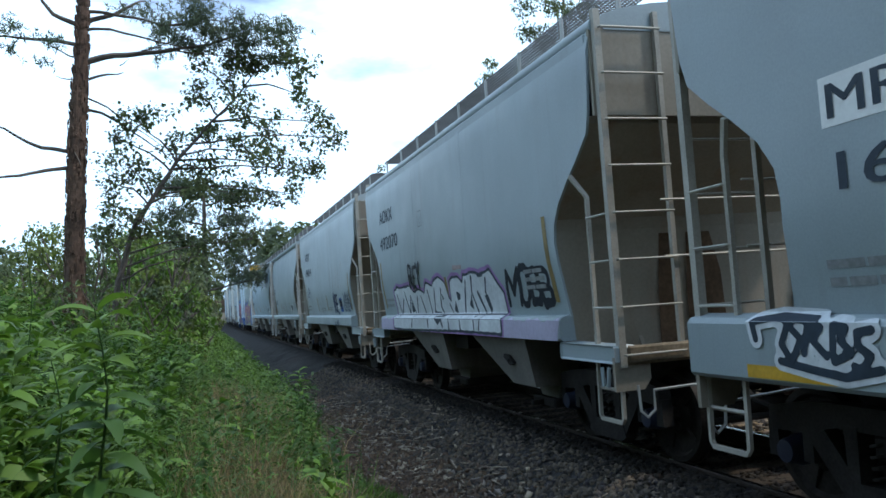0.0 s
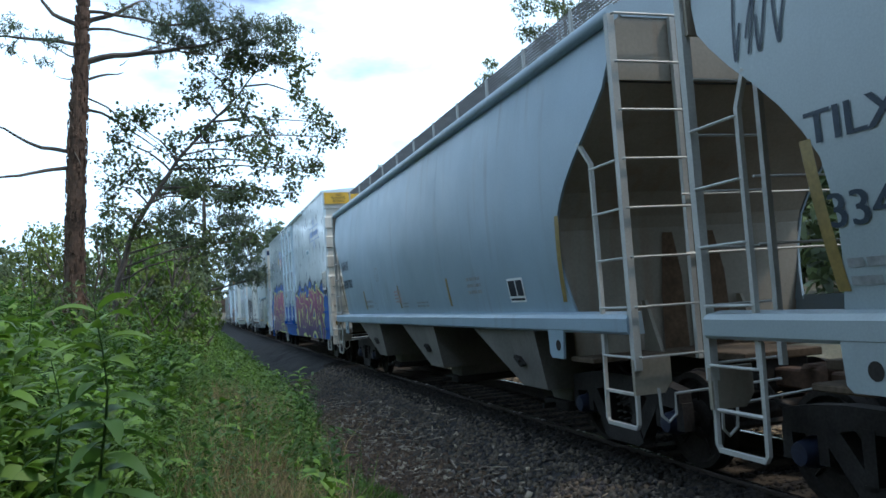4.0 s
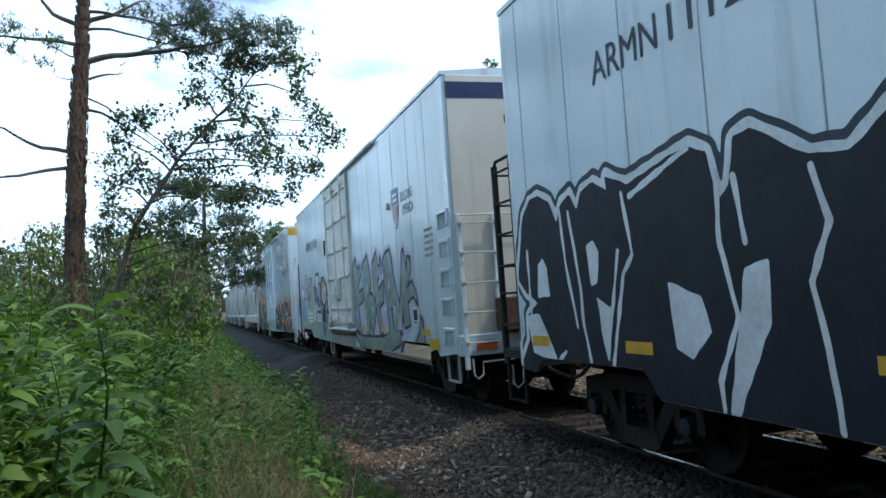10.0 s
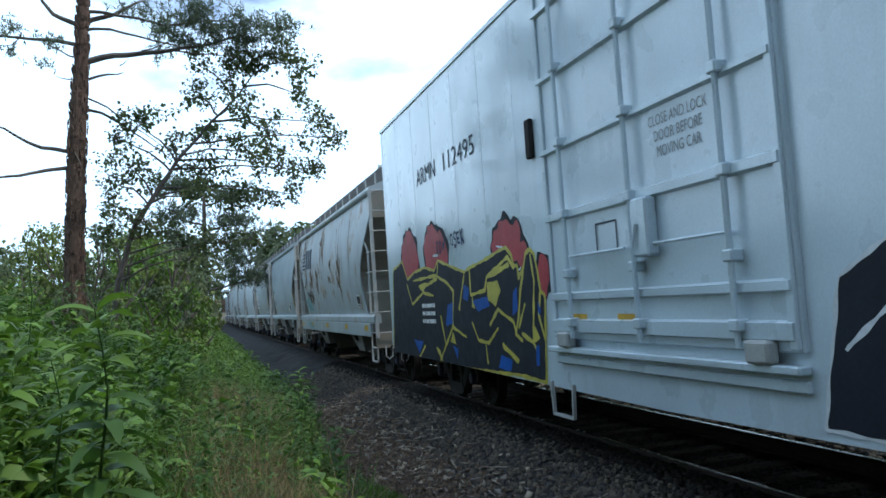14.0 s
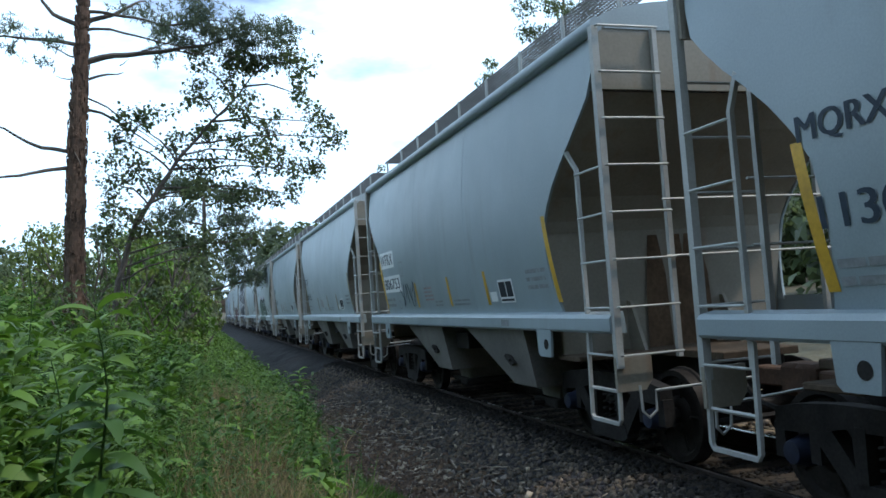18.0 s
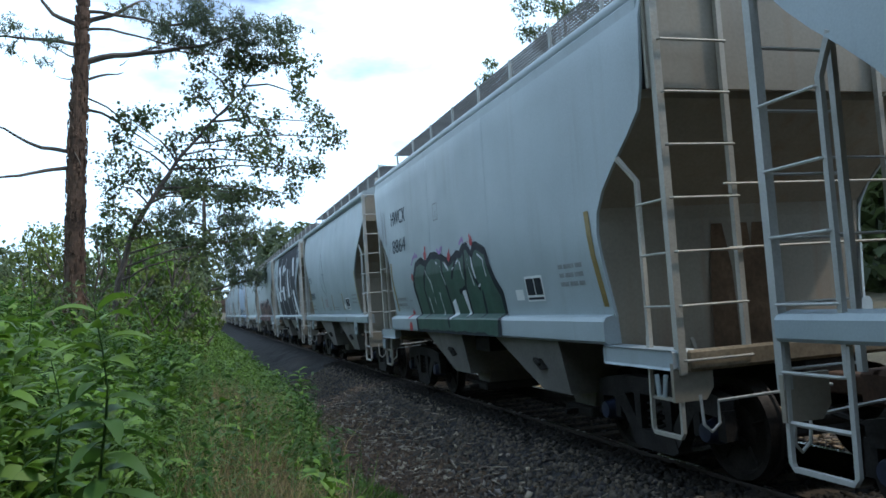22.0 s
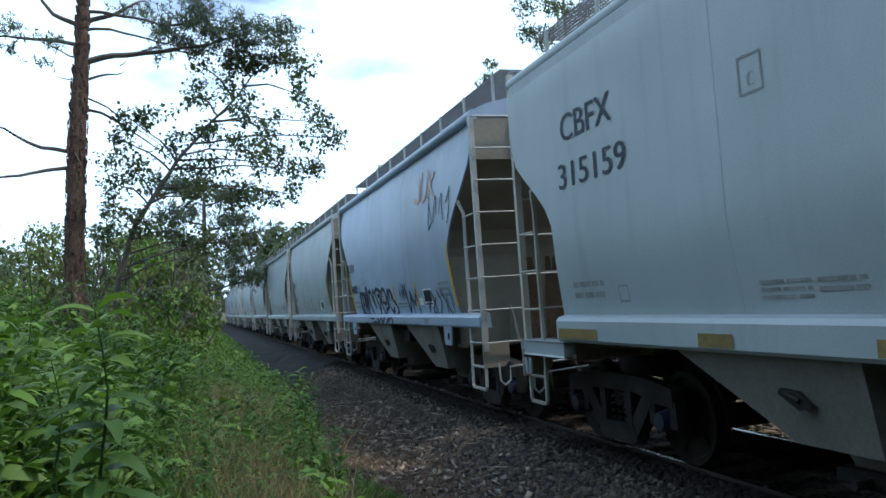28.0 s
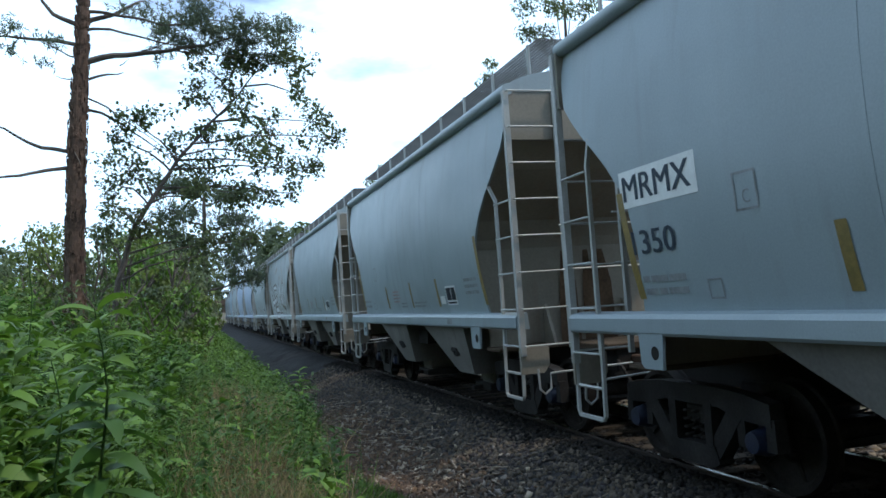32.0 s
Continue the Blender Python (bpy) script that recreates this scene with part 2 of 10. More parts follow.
    def lathe(self, prof, n=24, centre=(0, 0, 0)):
        """A profile of (x, radius) turned about the x axis."""
        cx, cy, cz = centre
        vs = [(cx + x, cy + r * math.cos(2 * math.pi * k / n), cz + r * math.sin(2 * math.pi * k / n)) for x, r in prof for k in range(n)]
        fs = [(i * n + k, i * n + (k + 1) % n, (i + 1) * n + (k + 1) % n, (i + 1) * n + k) for i in range(len(prof) - 1) for k in range(n)]
        fs += [tuple(range(n)), tuple((len(prof) - 1) * n + k for k in range(n - 1, -1, -1))]
        return self.add(vs, fs)

    def mesh(self, name, mat, smooth=False):
        me = bpy.data.meshes.new(name)
        me.from_pydata(self.v, [], self.f)
        b = bmesh.new()
        b.from_mesh(me)
        bmesh.ops.recalc_face_normals(b, faces=b.faces)
        b.to_mesh(me)
        b.free()
        me.materials.append(mat)
        if smooth:
            me.shade_smooth()
            me.set_sharp_from_angle(angle=radians(38))
        return me


def fast_mesh(name, verts, faces, mat):
    """A mesh from an array of vertices (n, 3) and of faces (m, k)."""
    verts, faces = np.asarray(verts, np.float32), np.asarray(faces, np.int32)
    me = bpy.data.meshes.new(name)
    me.vertices.add(len(verts))
    me.vertices.foreach_set("co", verts.ravel())
    m, k = faces.shape
    me.loops.add(m * k)
    me.loops.foreach_set("vertex_index", faces.ravel())
    me.polygons.add(m)
    me.polygons.foreach_set("loop_start", np.arange(m, dtype=np.int32) * k)
    me.update(calc_edges=True)
    me.validate()
    me.materials.append(mat)
    return me


def part(name, shape, mat, parent=None, label="", smooth=False, m=None):
    """Links a Shape (or a ready mesh) as one object under a thing or under a part."""
    me = shape.mesh(name, mat, smooth) if isinstance(shape, Shape) else shape
    ob = new(name, me)
    if parent is not None:
        ob.parent = parent
    if m is not None:
        ob.matrix_basis = m
    return tagged(ob, label)


def structure(name, shape, mat, label, smooth=False, parent=None, category=""):
    ob = part(name, shape, mat, parent, label, smooth)
    return tagged(ob, category=category or name.replace("_", " "), kind="structure")


def stuff(ob, label, category):
    return tagged(ob, label, category, kind="stuff")


# ---- the train's way ----
WAY_T = [0, 4, 8, 12, 16, 20, 24, 28, 32]
WAY_S = [0, 36.44, 72.76, 109.28, 146.13, 183.27, 220.62, 258.15, 295.74]


def bend(y):
    """Sideways shift of the track, which curves gently away beyond 80 m."""
    return np.maximum(0.0, np.asarray(y, float) - 80.0) ** 2 / 4890.0


def on_track(y):
    """Pose of a car whose middle is at y."""
    return pose(TRACK + float(bend(y)), y, 0, 0, 0, -math.degrees(math.atan(2 * max(0.0, y - 80.0) / 4890.0)))


def travelled(t):
    return float(np.interp(t, WAY_T, WAY_S))


FONT = {}


def glyphs(text):
    """The text as points and faces of the built-in font, one unit high."""
    if text not in FONT:
        cu = bpy.data.curves.new("glyphs", "FONT")
        cu.body, cu.size, cu.resolution_u = text, 1.0, 3
        ob = bpy.data.objects.new("glyphs", cu)
        me = bpy.data.meshes.new_from_object(ob)
        v = [(p.co.x, p.co.y) for p in me.vertices]
        f = [list(q.vertices) for q in me.polygons]
        bpy.data.objects.remove(ob)
        bpy.data.curves.remove(cu)
        bpy.data.meshes.remove(me)
        FONT[text] = (v, f)
    return FONT[text]


# ---- cars: shared pieces ----
CACHE = {}


def cached(key, make, mat, smooth=False):
    k = (key, mat.name)
    if k not in CACHE:
        CACHE[k] = make().mesh(key.split("|")[0], mat, smooth)
    return CACHE[k]


def side_frame_shape():
    s = Shape()
    top = [(-1.08, 0.60), (-1.08, 0.78), (-0.80, 0.83), (-0.45, 0.86), (0.45, 0.86), (0.80, 0.83), (1.08, 0.78), (1.08, 0.60), (0.70, 0.62), (0.42, 0.69), (-0.42, 0.69), (-0.70, 0.62)]
    s.prism(top, -0.07, 0.07)
    s.prism([(-0.72, 0.63), (-0.52, 0.66), (-0.22, 0.30), (-0.36, 0.20)], -0.065, 0.065)
    s.prism([(0.72, 0.63), (0.52, 0.66), (0.22, 0.30), (0.36, 0.20)], -0.065, 0.065)
    s.prism([(-0.40, 0.20), (-0.34, 0.34), (0.34, 0.34), (0.40, 0.20), (0.30, 0.15), (-0.30, 0.15)], -0.075, 0.075)
    for y in (-0.27, 0.27):
        s.prism([(y - 0.05, 0.30), (y - 0.06, 0.72), (y + 0.06, 0.72), (y + 0.05, 0.30)], -0.075, 0.075)
    for y in (-1.06, 1.06):
        s.prism([(y - 0.06, 0.40), (y - 0.05, 0.66), (y + 0.05, 0.66), (y + 0.06, 0.40)], -0.06, 0.06)
    for y in (-0.70, 0.70):
        s.prism([(y - 0.05, 0.40), (y - 0.05, 0.66), (y + 0.05, 0.66), (y + 0.05, 0.40)], -0.06, 0.06)
    return s


def spring_shape():
    s = Shape()
    for y in (-0.13, 0.0, 0.13):
        pts = [(0.02 + 0.052 * math.cos(a * 0.9), y + 0.052 * math.sin(a * 0.9), 0.345 + 0.0105 * a) for a in range(29)]
        s.tube(pts, 0.014, 4)
    return s


def cap_shape():
    return Shape().lathe([(-0.10, 0.04), (-0.095, 0.085), (-0.06, 0.10), (0.0, 0.105), (0.02, 0.12), (0.10, 0.12)], 14)


def wheelset_shape():
    s = Shape()
    for sx in (-1, 1):
        prof = [(0.62, 0.10), (0.64, 0.17), (0.67, 0.20), (0.665, 0.37), (0.64, 0.40), (0.64, 0.455), (0.655, 0.485), (0.675, 0.482), (0.69, 0.462), (0.79, 0.455), (0.79, 0.40), (0.75, 0.37), (0.735, 0.20), (0.77, 0.16), (0.78, 0.10)]
        s.lathe([(sx * x, r) for x, r in prof], 28)
        for k in range(5):               # cast ribs, so that the turning shows
            a = 2 * math.pi * k / 5
            c, d = math.cos(a), math.sin(a)
            s.tube([(sx * 0.75, 0.19 * c, 0.19 * d), (sx * 0.755, 0.36 * c, 0.36 * d)], 0.014, 4)
    s.lathe([(-1.06, 0.075), (-0.80, 0.085), (-0.60, 0.095), (0.60, 0.095), (0.80, 0.085), (1.06, 0.075)], 12)
    return s


def add_truck(car, y):
    truck = part("truck", cached("truck", lambda: Shape().box(-1.0, 1.0, -0.17, 0.17, 0.50, 0.68, 0.03).box(-0.35, 0.35, -0.22, 0.22, 0.66, 0.80, 0.03).tube([(-0.8, -0.95, 0.36), (0.8, -0.95, 0.36)], 0.04).tube([(-0.8, 0.30, 0.42), (0.8, 0.30, 0.42)], 0.05, 4), TRUCKM), None, car, m=pose(0, y, 0))
    for sx in (-1, 1):
        part("side_frame", cached("side_frame", side_frame_shape, TRUCKM), None, truck, m=pose(sx * 1.0, 0, 0))
        part("spring_nest", cached("spring_nest", spring_shape, TRUCKM), None, truck, m=pose(sx * 1.0, 0, 0))
    for dy in (-0.89, 0.89):
        ws = part("wheelset", cached("wheelset", wheelset_shape, WHEEL, True), None, truck, "brown steel wheels on one axle", m=pose(0, dy, 0.46))
        part("bearing_cap", cached("bearing_cap", cap_shape, CAPBLUE, True), None, truck, "blue roller bearing cap", m=pose(-1.02, dy, 0.46))
    return truck


def add_coupler(car, yend, sgn, reach):
    s = Shape()
    s.box(-0.10, 0.10, min(yend - sgn * 0.5, yend + sgn * (reach - 0.22)), max(yend - sgn * 0.5, yend + sgn * (reach - 0.22)), 0.74, 0.92, 0.02)
    yk = yend + sgn * (reach - 0.10)
    s.box(-0.17, 0.13, yk - 0.14, yk + 0.12, 0.68, 0.98, 0.04)
    part("coupler", s, RUST, car, "rusty knuckle coupler", True)
    h = Shape()
    h.tube([(-0.28, yend, 0.86), (-0.30, yend + sgn * reach * 0.45, 0.62), (-0.20, yend + sgn * reach, 0.52)], 0.028, 6)
    part("brake_hose", h, DARK, car)
    r = Shape()
    r.tube([(-1.42, yend + sgn * 0.10, 0.86), (-1.42, yend + sgn * 0.12, 0.62), (-1.36, yend + sgn * 0.13, 0.56), (-1.28, yend + sgn * 0.13, 0.62), (-1.27, yend + sgn * 0.12, 0.80), (-0.2, yend + sgn * 0.22, 0.84)], 0.014, 5)
    part("uncoupling_lever", r, STEEL, car)


def add_corner(car, sx, y0, sgn, ztop, zsill, steel, rungs=True, side_top=3.0, side_in=0.42, wide=1.56):
    """A corner post with its end ladder (across the end) and side ladder (along the side), and the stirrup below."""
    xs, xi = sx * wide, sx * (wide - 0.66)
    lad = Shape()
    lad.tube([(xs, y0, zsill - 0.36), (xs, y0, ztop)], 0.05, 4, square=True)
    lad.tube([(xi, y0, zsill - 0.30), (xi, y0, ztop)], 0.036, 4, square=True)
    ysd = y0 - sgn * side_in
    lad.tube([(xs, ysd, zsill - 0.24), (xs, ysd, side_top - 0.24), (sx * 1.60, ysd - sgn * 0.16, side_top)], 0.028, 4, square=True)
    base = part("ladder", lad, steel, car, "corner ladder of painted steel", True)
    grabs = Shape()
    k, z = 0, zsill - 0.24
    while z < ztop + 0.03:
        bar = Shape()
        bar.tube([(xs, y0 + sgn * 0.05, z), (xs * 0.995, y0 + sgn * 0.075, z), (xi, y0 + sgn * 0.075, z), (xi, y0 + sgn * 0.05, z)], 0.0125, 6)
        if z < side_top - 0.1:
            bar.tube([(xs - sx * 0.03, y0, z), (xs + sx * 0.035, y0 - sgn * 0.03, z), (xs + sx * 0.035, ysd + sgn * 0.02, z), (xs, ysd, z)], 0.0125, 6)
        if rungs:
            part("rung", bar, steel, base)
        else:
            grabs.add(bar.v, bar.f)
        z += 0.45
        k += 1
    if not rungs:
        part("rungs", grabs, steel, base)
    st = Shape()
    ya, yb = y0 - sgn * 0.02, ysd - sgn * 0.02
    st.tube([(xs, ya, zsill - 0.05), (xs * 1.01, ya, 0.54), (xs * 1.01, ya - sgn * 0.03, 0.50), (xs * 1.01, yb + sgn * 0.03, 0.50), (xs * 1.01, yb, 0.54), (xs, yb, zsill - 0.05)], 0.024, 4, square=True)
    st.tube([(xs, ya, 0.80), (xs, yb, 0.80)], 0.018, 5)
    part("stirrup_step", st, steel, car)


# ---- covered hopper cars ----
ROUND_CUT = [(4.30, 0.05), (4.0, 0.08), (3.66, 0.20), (3.40, 0.45), (3.10, 0.82), (2.80, 1.15), (2.50, 1.34), (2.15, 1.40), (1.80, 1.36), (1.42, 1.24)]
SHARP_CUT = [(4.30, 0.05), (4.0, 0.08), (3.60, 0.12), (3.34, 0.16), (3.20, 0.30), (2.90, 0.70), (2.60, 1.05), (2.30, 1.10), (1.80, 1.06), (1.42, 1.02)]
EAVE, SILL_Z = 4.30, 1.50


def cut_at(cut, z):
    zs = [c[0] for c in cut][::-1]
    es = [c[1] for c in cut][::-1]
    return float(np.interp(z, zs, es))


def hopper_x(z, kind="round"):
    """Half width of the body at a height."""
    u = (z - SILL_Z) / (EAVE - SILL_Z)
    if kind == "round":
        return 1.47 + 0.155 * (1 - (2 * u - 1) ** 2)
    return 1.50 + 0.10 * min(1, u / 0.25) * min(1, (1 - u) / 0.12 + 0.55)


def hopper_template(kind, half, paint, bays, name="covered_hopper"):
    """half: from the car's middle to its end posts. kind: round or sharp (angular ends, deep side sill)."""
    cut = ROUND_CUT if kind == "round" else SHARP_CUT
    steel = STEEL if kind == "round" else TANSTEEL
    car = new(name)
    zs = sorted({SILL_Z + (EAVE - SILL_Z) * i / 14 for i in range(15)} | {3.66})
    cols = 28
    for sx in (-1, 1):
        s = Shape()
        vs, fs = [], []
        for layer in (0.0, 0.03):
            for z in zs:
                e = half - cut_at(cut, z)
                vs += [(sx * (hopper_x(z, kind) - layer), -e + 2 * e * j / cols, z) for j in range(cols + 1)]
        n = len(zs) * (cols + 1)
        for i in range(len(zs) - 1):
            for j in range(cols):
                a = i * (cols + 1) + j
                fs += [(a, a + 1, a + cols + 2, a + cols + 1), (n + a, n + a + cols + 1, n + a + cols + 2, n + a + 1)]
            for j in (0, cols):
                a = i * (cols + 1) + j
                fs.append((a, a + cols + 1, n + a + cols + 1, n + a))
        s.add(vs, fs)
        side = part("side_sheet", s, paint, car, "", True)
        if sx < 0:
            for k in (2, 4):                            # weld seams of the plates
                y = -half + 1.3 + (2 * half - 2.6) * k / 6
                seam = Shape()
                seam.tube([(-hopper_x(z, kind) - 0.001, y, z) for z in zs], 0.0018, 4, False)
                part("seam", seam, paint, side)
        # ledge under the roof's edge
        ev = Shape()
        ev.prism([(sx * (1.505 + 0.068 * math.cos(a)), 4.335 + 0.078 * math.sin(a)) for a in np.linspace(0, 2 * math.pi, 15)[:-1]], -half + 0.02, half - 0.02, "y")
        part("eave", ev, paint, car, "", True)
        if kind != "round":
            part("top_chord", Shape().box(min(sx * 1.50, sx * 1.585), max(sx * 1.50, sx * 1.61), -half + 0.12, half - 0.12, 4.03, 4.28, 0.012), paint, car)
        sl = Shape()
        if kind == "round":
            sl.prism([(sx * 1.44, 1.345), (sx * 1.60, 1.345), (sx * 1.62, 1.37), (sx * 1.62, 1.49), (sx * 1.59, 1.53), (sx * 1.46, 1.55)], -half + 0.02, half - 0.02, "y")
        else:
            e, lo = (half + 0.04, 1.05) if kind == "deep" else (half - 1.06, 1.24)
            sl.prism([(sx * 1.44, lo), (sx * 1.59, lo), (sx * 1.62, lo + 0.03), (sx * 1.62, 1.46), (sx * 1.59, 1.50), (sx * 1.46, 1.53)], -e, e, "y")
        part("side_sill", sl, paint, car)
        for sgn in (-1, 1):
            if kind == "round":
                jp = Shape()
                y = sgn * (half - 1.55)
                jp.prism([(y - 0.19, 1.37), (y + 0.19, 1.37), (y + 0.17, 1.10), (y + 0.12, 1.06), (y - 0.16, 1.06)], sx * 1.585, sx * 1.615)
                jack = part("jacking_pad", jp, paint, car)
                hole = Shape().lathe([(sx * 1.612, 0.055), (sx * 1.618, 0.06)], 14, (0, y - 0.06, 1.20))
                part("hole", hole, DARK, jack)
            elif kind == "sharp":
                bk = Shape()
                y0, y1 = sgn * (half - 1.15), sgn * (half + 0.02)
                bk.box(sx * 1.40, sx * 1.58, min(y0, y1), max(y0, y1), 1.06, 1.23, 0.02)
                bk.tube([(sx * 1.60, y1 - sgn * 0.12, 1.02), (sx * 1.60, y1 - sgn * 0.16, 0.84), (sx * 1.60, y1 - sgn * 0.24, 0.84), (sx * 1.60, y1 - sgn * 0.26, 1.02)], 0.022, 6)
                part("end_sill_bracket", bk, paint, car)
    # roof
    r = Shape()
    prof = [(1.49 * math.sin(a), 4.40 + 0.24 * (math.cos(a * 1.0) - math.cos(1.35)) / (1 - math.cos(1.35))) for a in np.linspace(-1.35, 1.35, 15)]
    prof = [(x / math.sin(1.35) * 1.0, z) for x, z in prof]
    r.prism(prof + [(1.40, 4.30), (-1.40, 4.30)], -half + 0.03, half - 0.03, "y")
    part("roof", r, paint, car, "", True)
    # running boards either side of the hatches, on stays
    for sx in (-1, 1):
        g = Shape()
        x0, x1, zb = sx * 1.08, sx * 0.42, 4.97
        for k in range(13):
            x = x0 + (x1 - x0) * k / 12
            g.box(min(x, x + sx * -0.012), max(x, x + sx * -0.012), -half - 0.05, half + 0.05, zb - 0.014, zb)
        nb = int(2 * half / 0.05)
        for k in range(nb + 1):
            y = -half - 0.05 + (2 * half + 0.1) * k / nb
            g.box(min(x0, x1), max(x0, x1), y - 0.007, y + 0.007, zb - 0.013, zb - 0.003)
        board = part("running_board", g, GRATE, car, "open steel grating along the roof")
        if sx < 0:
            ns = 9 if half < 6 else 12
            for k in range(ns):
                y = -half + 0.25 + (2 * half - 0.5) * k / (ns - 1)
                st = Shape().box(-1.10, -1.07, y - 0.03, y + 0.03, 4.40, zb + 0.01, 0.006)
                part("stay", st, STEEL, board)
    hatch = Shape()
    hatch.box(-0.34, 0.34, -half + 0.9, half - 0.9, 4.58, 4.74, 0.04)
    part("hatch_cover", hatch, paint, car)
    for sgn in (-1, 1):
        # end: top plate, curved slope sheet with its upright lower part, platform
        yp = sgn * (half - 0.06)
        pl, zp = Shape(), 3.70 if kind == "round" else 3.45
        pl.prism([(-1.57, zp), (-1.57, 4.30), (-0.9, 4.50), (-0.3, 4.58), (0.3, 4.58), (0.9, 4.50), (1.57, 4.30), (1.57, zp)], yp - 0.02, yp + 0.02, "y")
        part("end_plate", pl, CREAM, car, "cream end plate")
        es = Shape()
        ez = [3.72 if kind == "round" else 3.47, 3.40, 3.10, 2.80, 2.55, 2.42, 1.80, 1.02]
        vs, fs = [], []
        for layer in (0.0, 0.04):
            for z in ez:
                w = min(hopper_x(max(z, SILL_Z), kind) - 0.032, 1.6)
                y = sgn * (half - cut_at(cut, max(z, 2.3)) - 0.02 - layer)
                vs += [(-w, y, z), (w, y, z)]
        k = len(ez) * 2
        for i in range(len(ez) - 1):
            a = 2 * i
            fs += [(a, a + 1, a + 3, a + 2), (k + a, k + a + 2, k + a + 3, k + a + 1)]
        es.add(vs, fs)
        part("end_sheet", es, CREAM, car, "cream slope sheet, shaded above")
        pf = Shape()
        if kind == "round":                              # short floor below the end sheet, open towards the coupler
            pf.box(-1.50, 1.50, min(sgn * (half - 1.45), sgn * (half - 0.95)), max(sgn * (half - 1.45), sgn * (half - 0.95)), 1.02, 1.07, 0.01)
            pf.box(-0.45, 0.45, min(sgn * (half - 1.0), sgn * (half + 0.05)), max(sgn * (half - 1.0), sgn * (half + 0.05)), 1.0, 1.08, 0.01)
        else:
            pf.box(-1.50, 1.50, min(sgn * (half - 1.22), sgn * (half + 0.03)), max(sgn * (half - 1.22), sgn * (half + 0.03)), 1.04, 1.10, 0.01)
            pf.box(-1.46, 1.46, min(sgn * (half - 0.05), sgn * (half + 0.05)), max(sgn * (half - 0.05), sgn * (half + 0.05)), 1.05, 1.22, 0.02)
        part("end_platform", pf, DIMGRIME if kind == "round" else TANGRIME, car, "grimy end platform, darkened against bounced light")
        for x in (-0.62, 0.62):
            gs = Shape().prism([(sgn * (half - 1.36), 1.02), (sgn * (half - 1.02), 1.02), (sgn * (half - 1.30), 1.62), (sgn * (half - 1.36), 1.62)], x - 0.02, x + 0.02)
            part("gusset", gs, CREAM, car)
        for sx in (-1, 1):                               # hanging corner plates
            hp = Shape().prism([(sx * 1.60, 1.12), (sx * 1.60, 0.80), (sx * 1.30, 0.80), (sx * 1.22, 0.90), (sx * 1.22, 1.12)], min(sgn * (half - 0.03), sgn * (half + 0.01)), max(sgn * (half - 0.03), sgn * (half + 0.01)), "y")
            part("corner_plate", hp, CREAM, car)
        st = Shape()
        for k, (x, w) in enumerate(((-0.22, 0.16), (0.10, 0.10), (0.30, 0.22))):
            y_ = sgn * (half - cut_at(cut, 2.3) + 0.004 + 0.0006 * k)
            st.add([(x - w, y_, 1.05), (x + w, y_, 1.05), (x + w * 0.8, y_, 1.9), (x + w * 0.3, y_, 2.36), (x - w * 0.5, y_, 2.36), (x - w * 0.9, y_, 1.7)], [(0, 1, 2, 3, 4, 5)])
        part("rust_stain", st, RUSTSTAIN, car, "brown rust stain down the end sheet")
        cs = Shape().box(-0.30, 0.30, min(sgn * 2.0, sgn * (half + 0.02)), max(sgn * 2.0, sgn * (half + 0.02)), 0.72, 1.04, 0.02)
        part("draft_sill", cs, DARK, car)
        for sx in (-1, 1):
            add_corner(car, sx, sgn * (half + 0.0), sgn, 4.30 if kind == "round" else 4.48, 1.38, steel, sx < 0, 3.24 if kind == "round" else 2.95, 0.56 if kind == "round" else 0.45, 1.56 if kind == "round" else 1.51)
        rails = Shape()
        for z in (2.35, 2.9):
            rails.tube([(-0.98, sgn * (half + 0.05), z - 0.3), (1.0, sgn * (half + 0.05), z - 0.3)], 0.012, 5)
        part("grab_rail", rails, steel, car)
        add_coupler(car, sgn * half, sgn, 0.68)
        add_truck(car, sgn * (half - 1.22))
    # brake gear on the trailing end
    bw = Shape()
    ring = [(0.62 + 0.26 * math.cos(a), half - 0.02, 2.35 + 0.26 * math.sin(a)) for a in np.linspace(0, 2 * math.pi, 19)]
    bw.tube(ring, 0.016, 5, False)
    for a in (0.3, 1.87, 3.44, 5.0):
        bw.tube([(0.62, half - 0.08, 2.35), (0.62 + 0.25 * math.cos(a), half - 0.02, 2.35 + 0.25 * math.sin(a))], 0.012, 4)
    part("brake_wheel", bw, RUST, car, "rusty brake wheel", True)
    part("brake_housing", Shape().box(0.50, 0.78, half - 0.30, half - 0.06, 2.0, 2.5, 0.03), RUST, car, "rusty brake housing")
    gear = Shape().lathe([(-0.45, 0.05), (-0.43, 0.17), (0.0, 0.19), (0.05, 0.12)], 14, (0.25, half - 0.62, 1.36))
    part("brake_cylinder", gear, RUST, car, "rusty brake cylinder", True)
    part("brake_rod", Shape().tube([(0.6, half - 0.2, 2.0), (0.5, half - 0.3, 1.2)], 0.02, 5), RUST, car)
    # bays below
    inner = half - 2.35
    nb = bays
    step = (2 * inner - 2.7) / (nb - 1)
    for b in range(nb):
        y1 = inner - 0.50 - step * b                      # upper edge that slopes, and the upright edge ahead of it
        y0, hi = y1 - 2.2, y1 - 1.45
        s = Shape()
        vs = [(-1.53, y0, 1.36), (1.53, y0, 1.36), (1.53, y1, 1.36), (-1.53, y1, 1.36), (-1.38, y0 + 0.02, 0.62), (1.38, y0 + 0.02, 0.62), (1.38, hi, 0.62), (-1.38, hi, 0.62)]
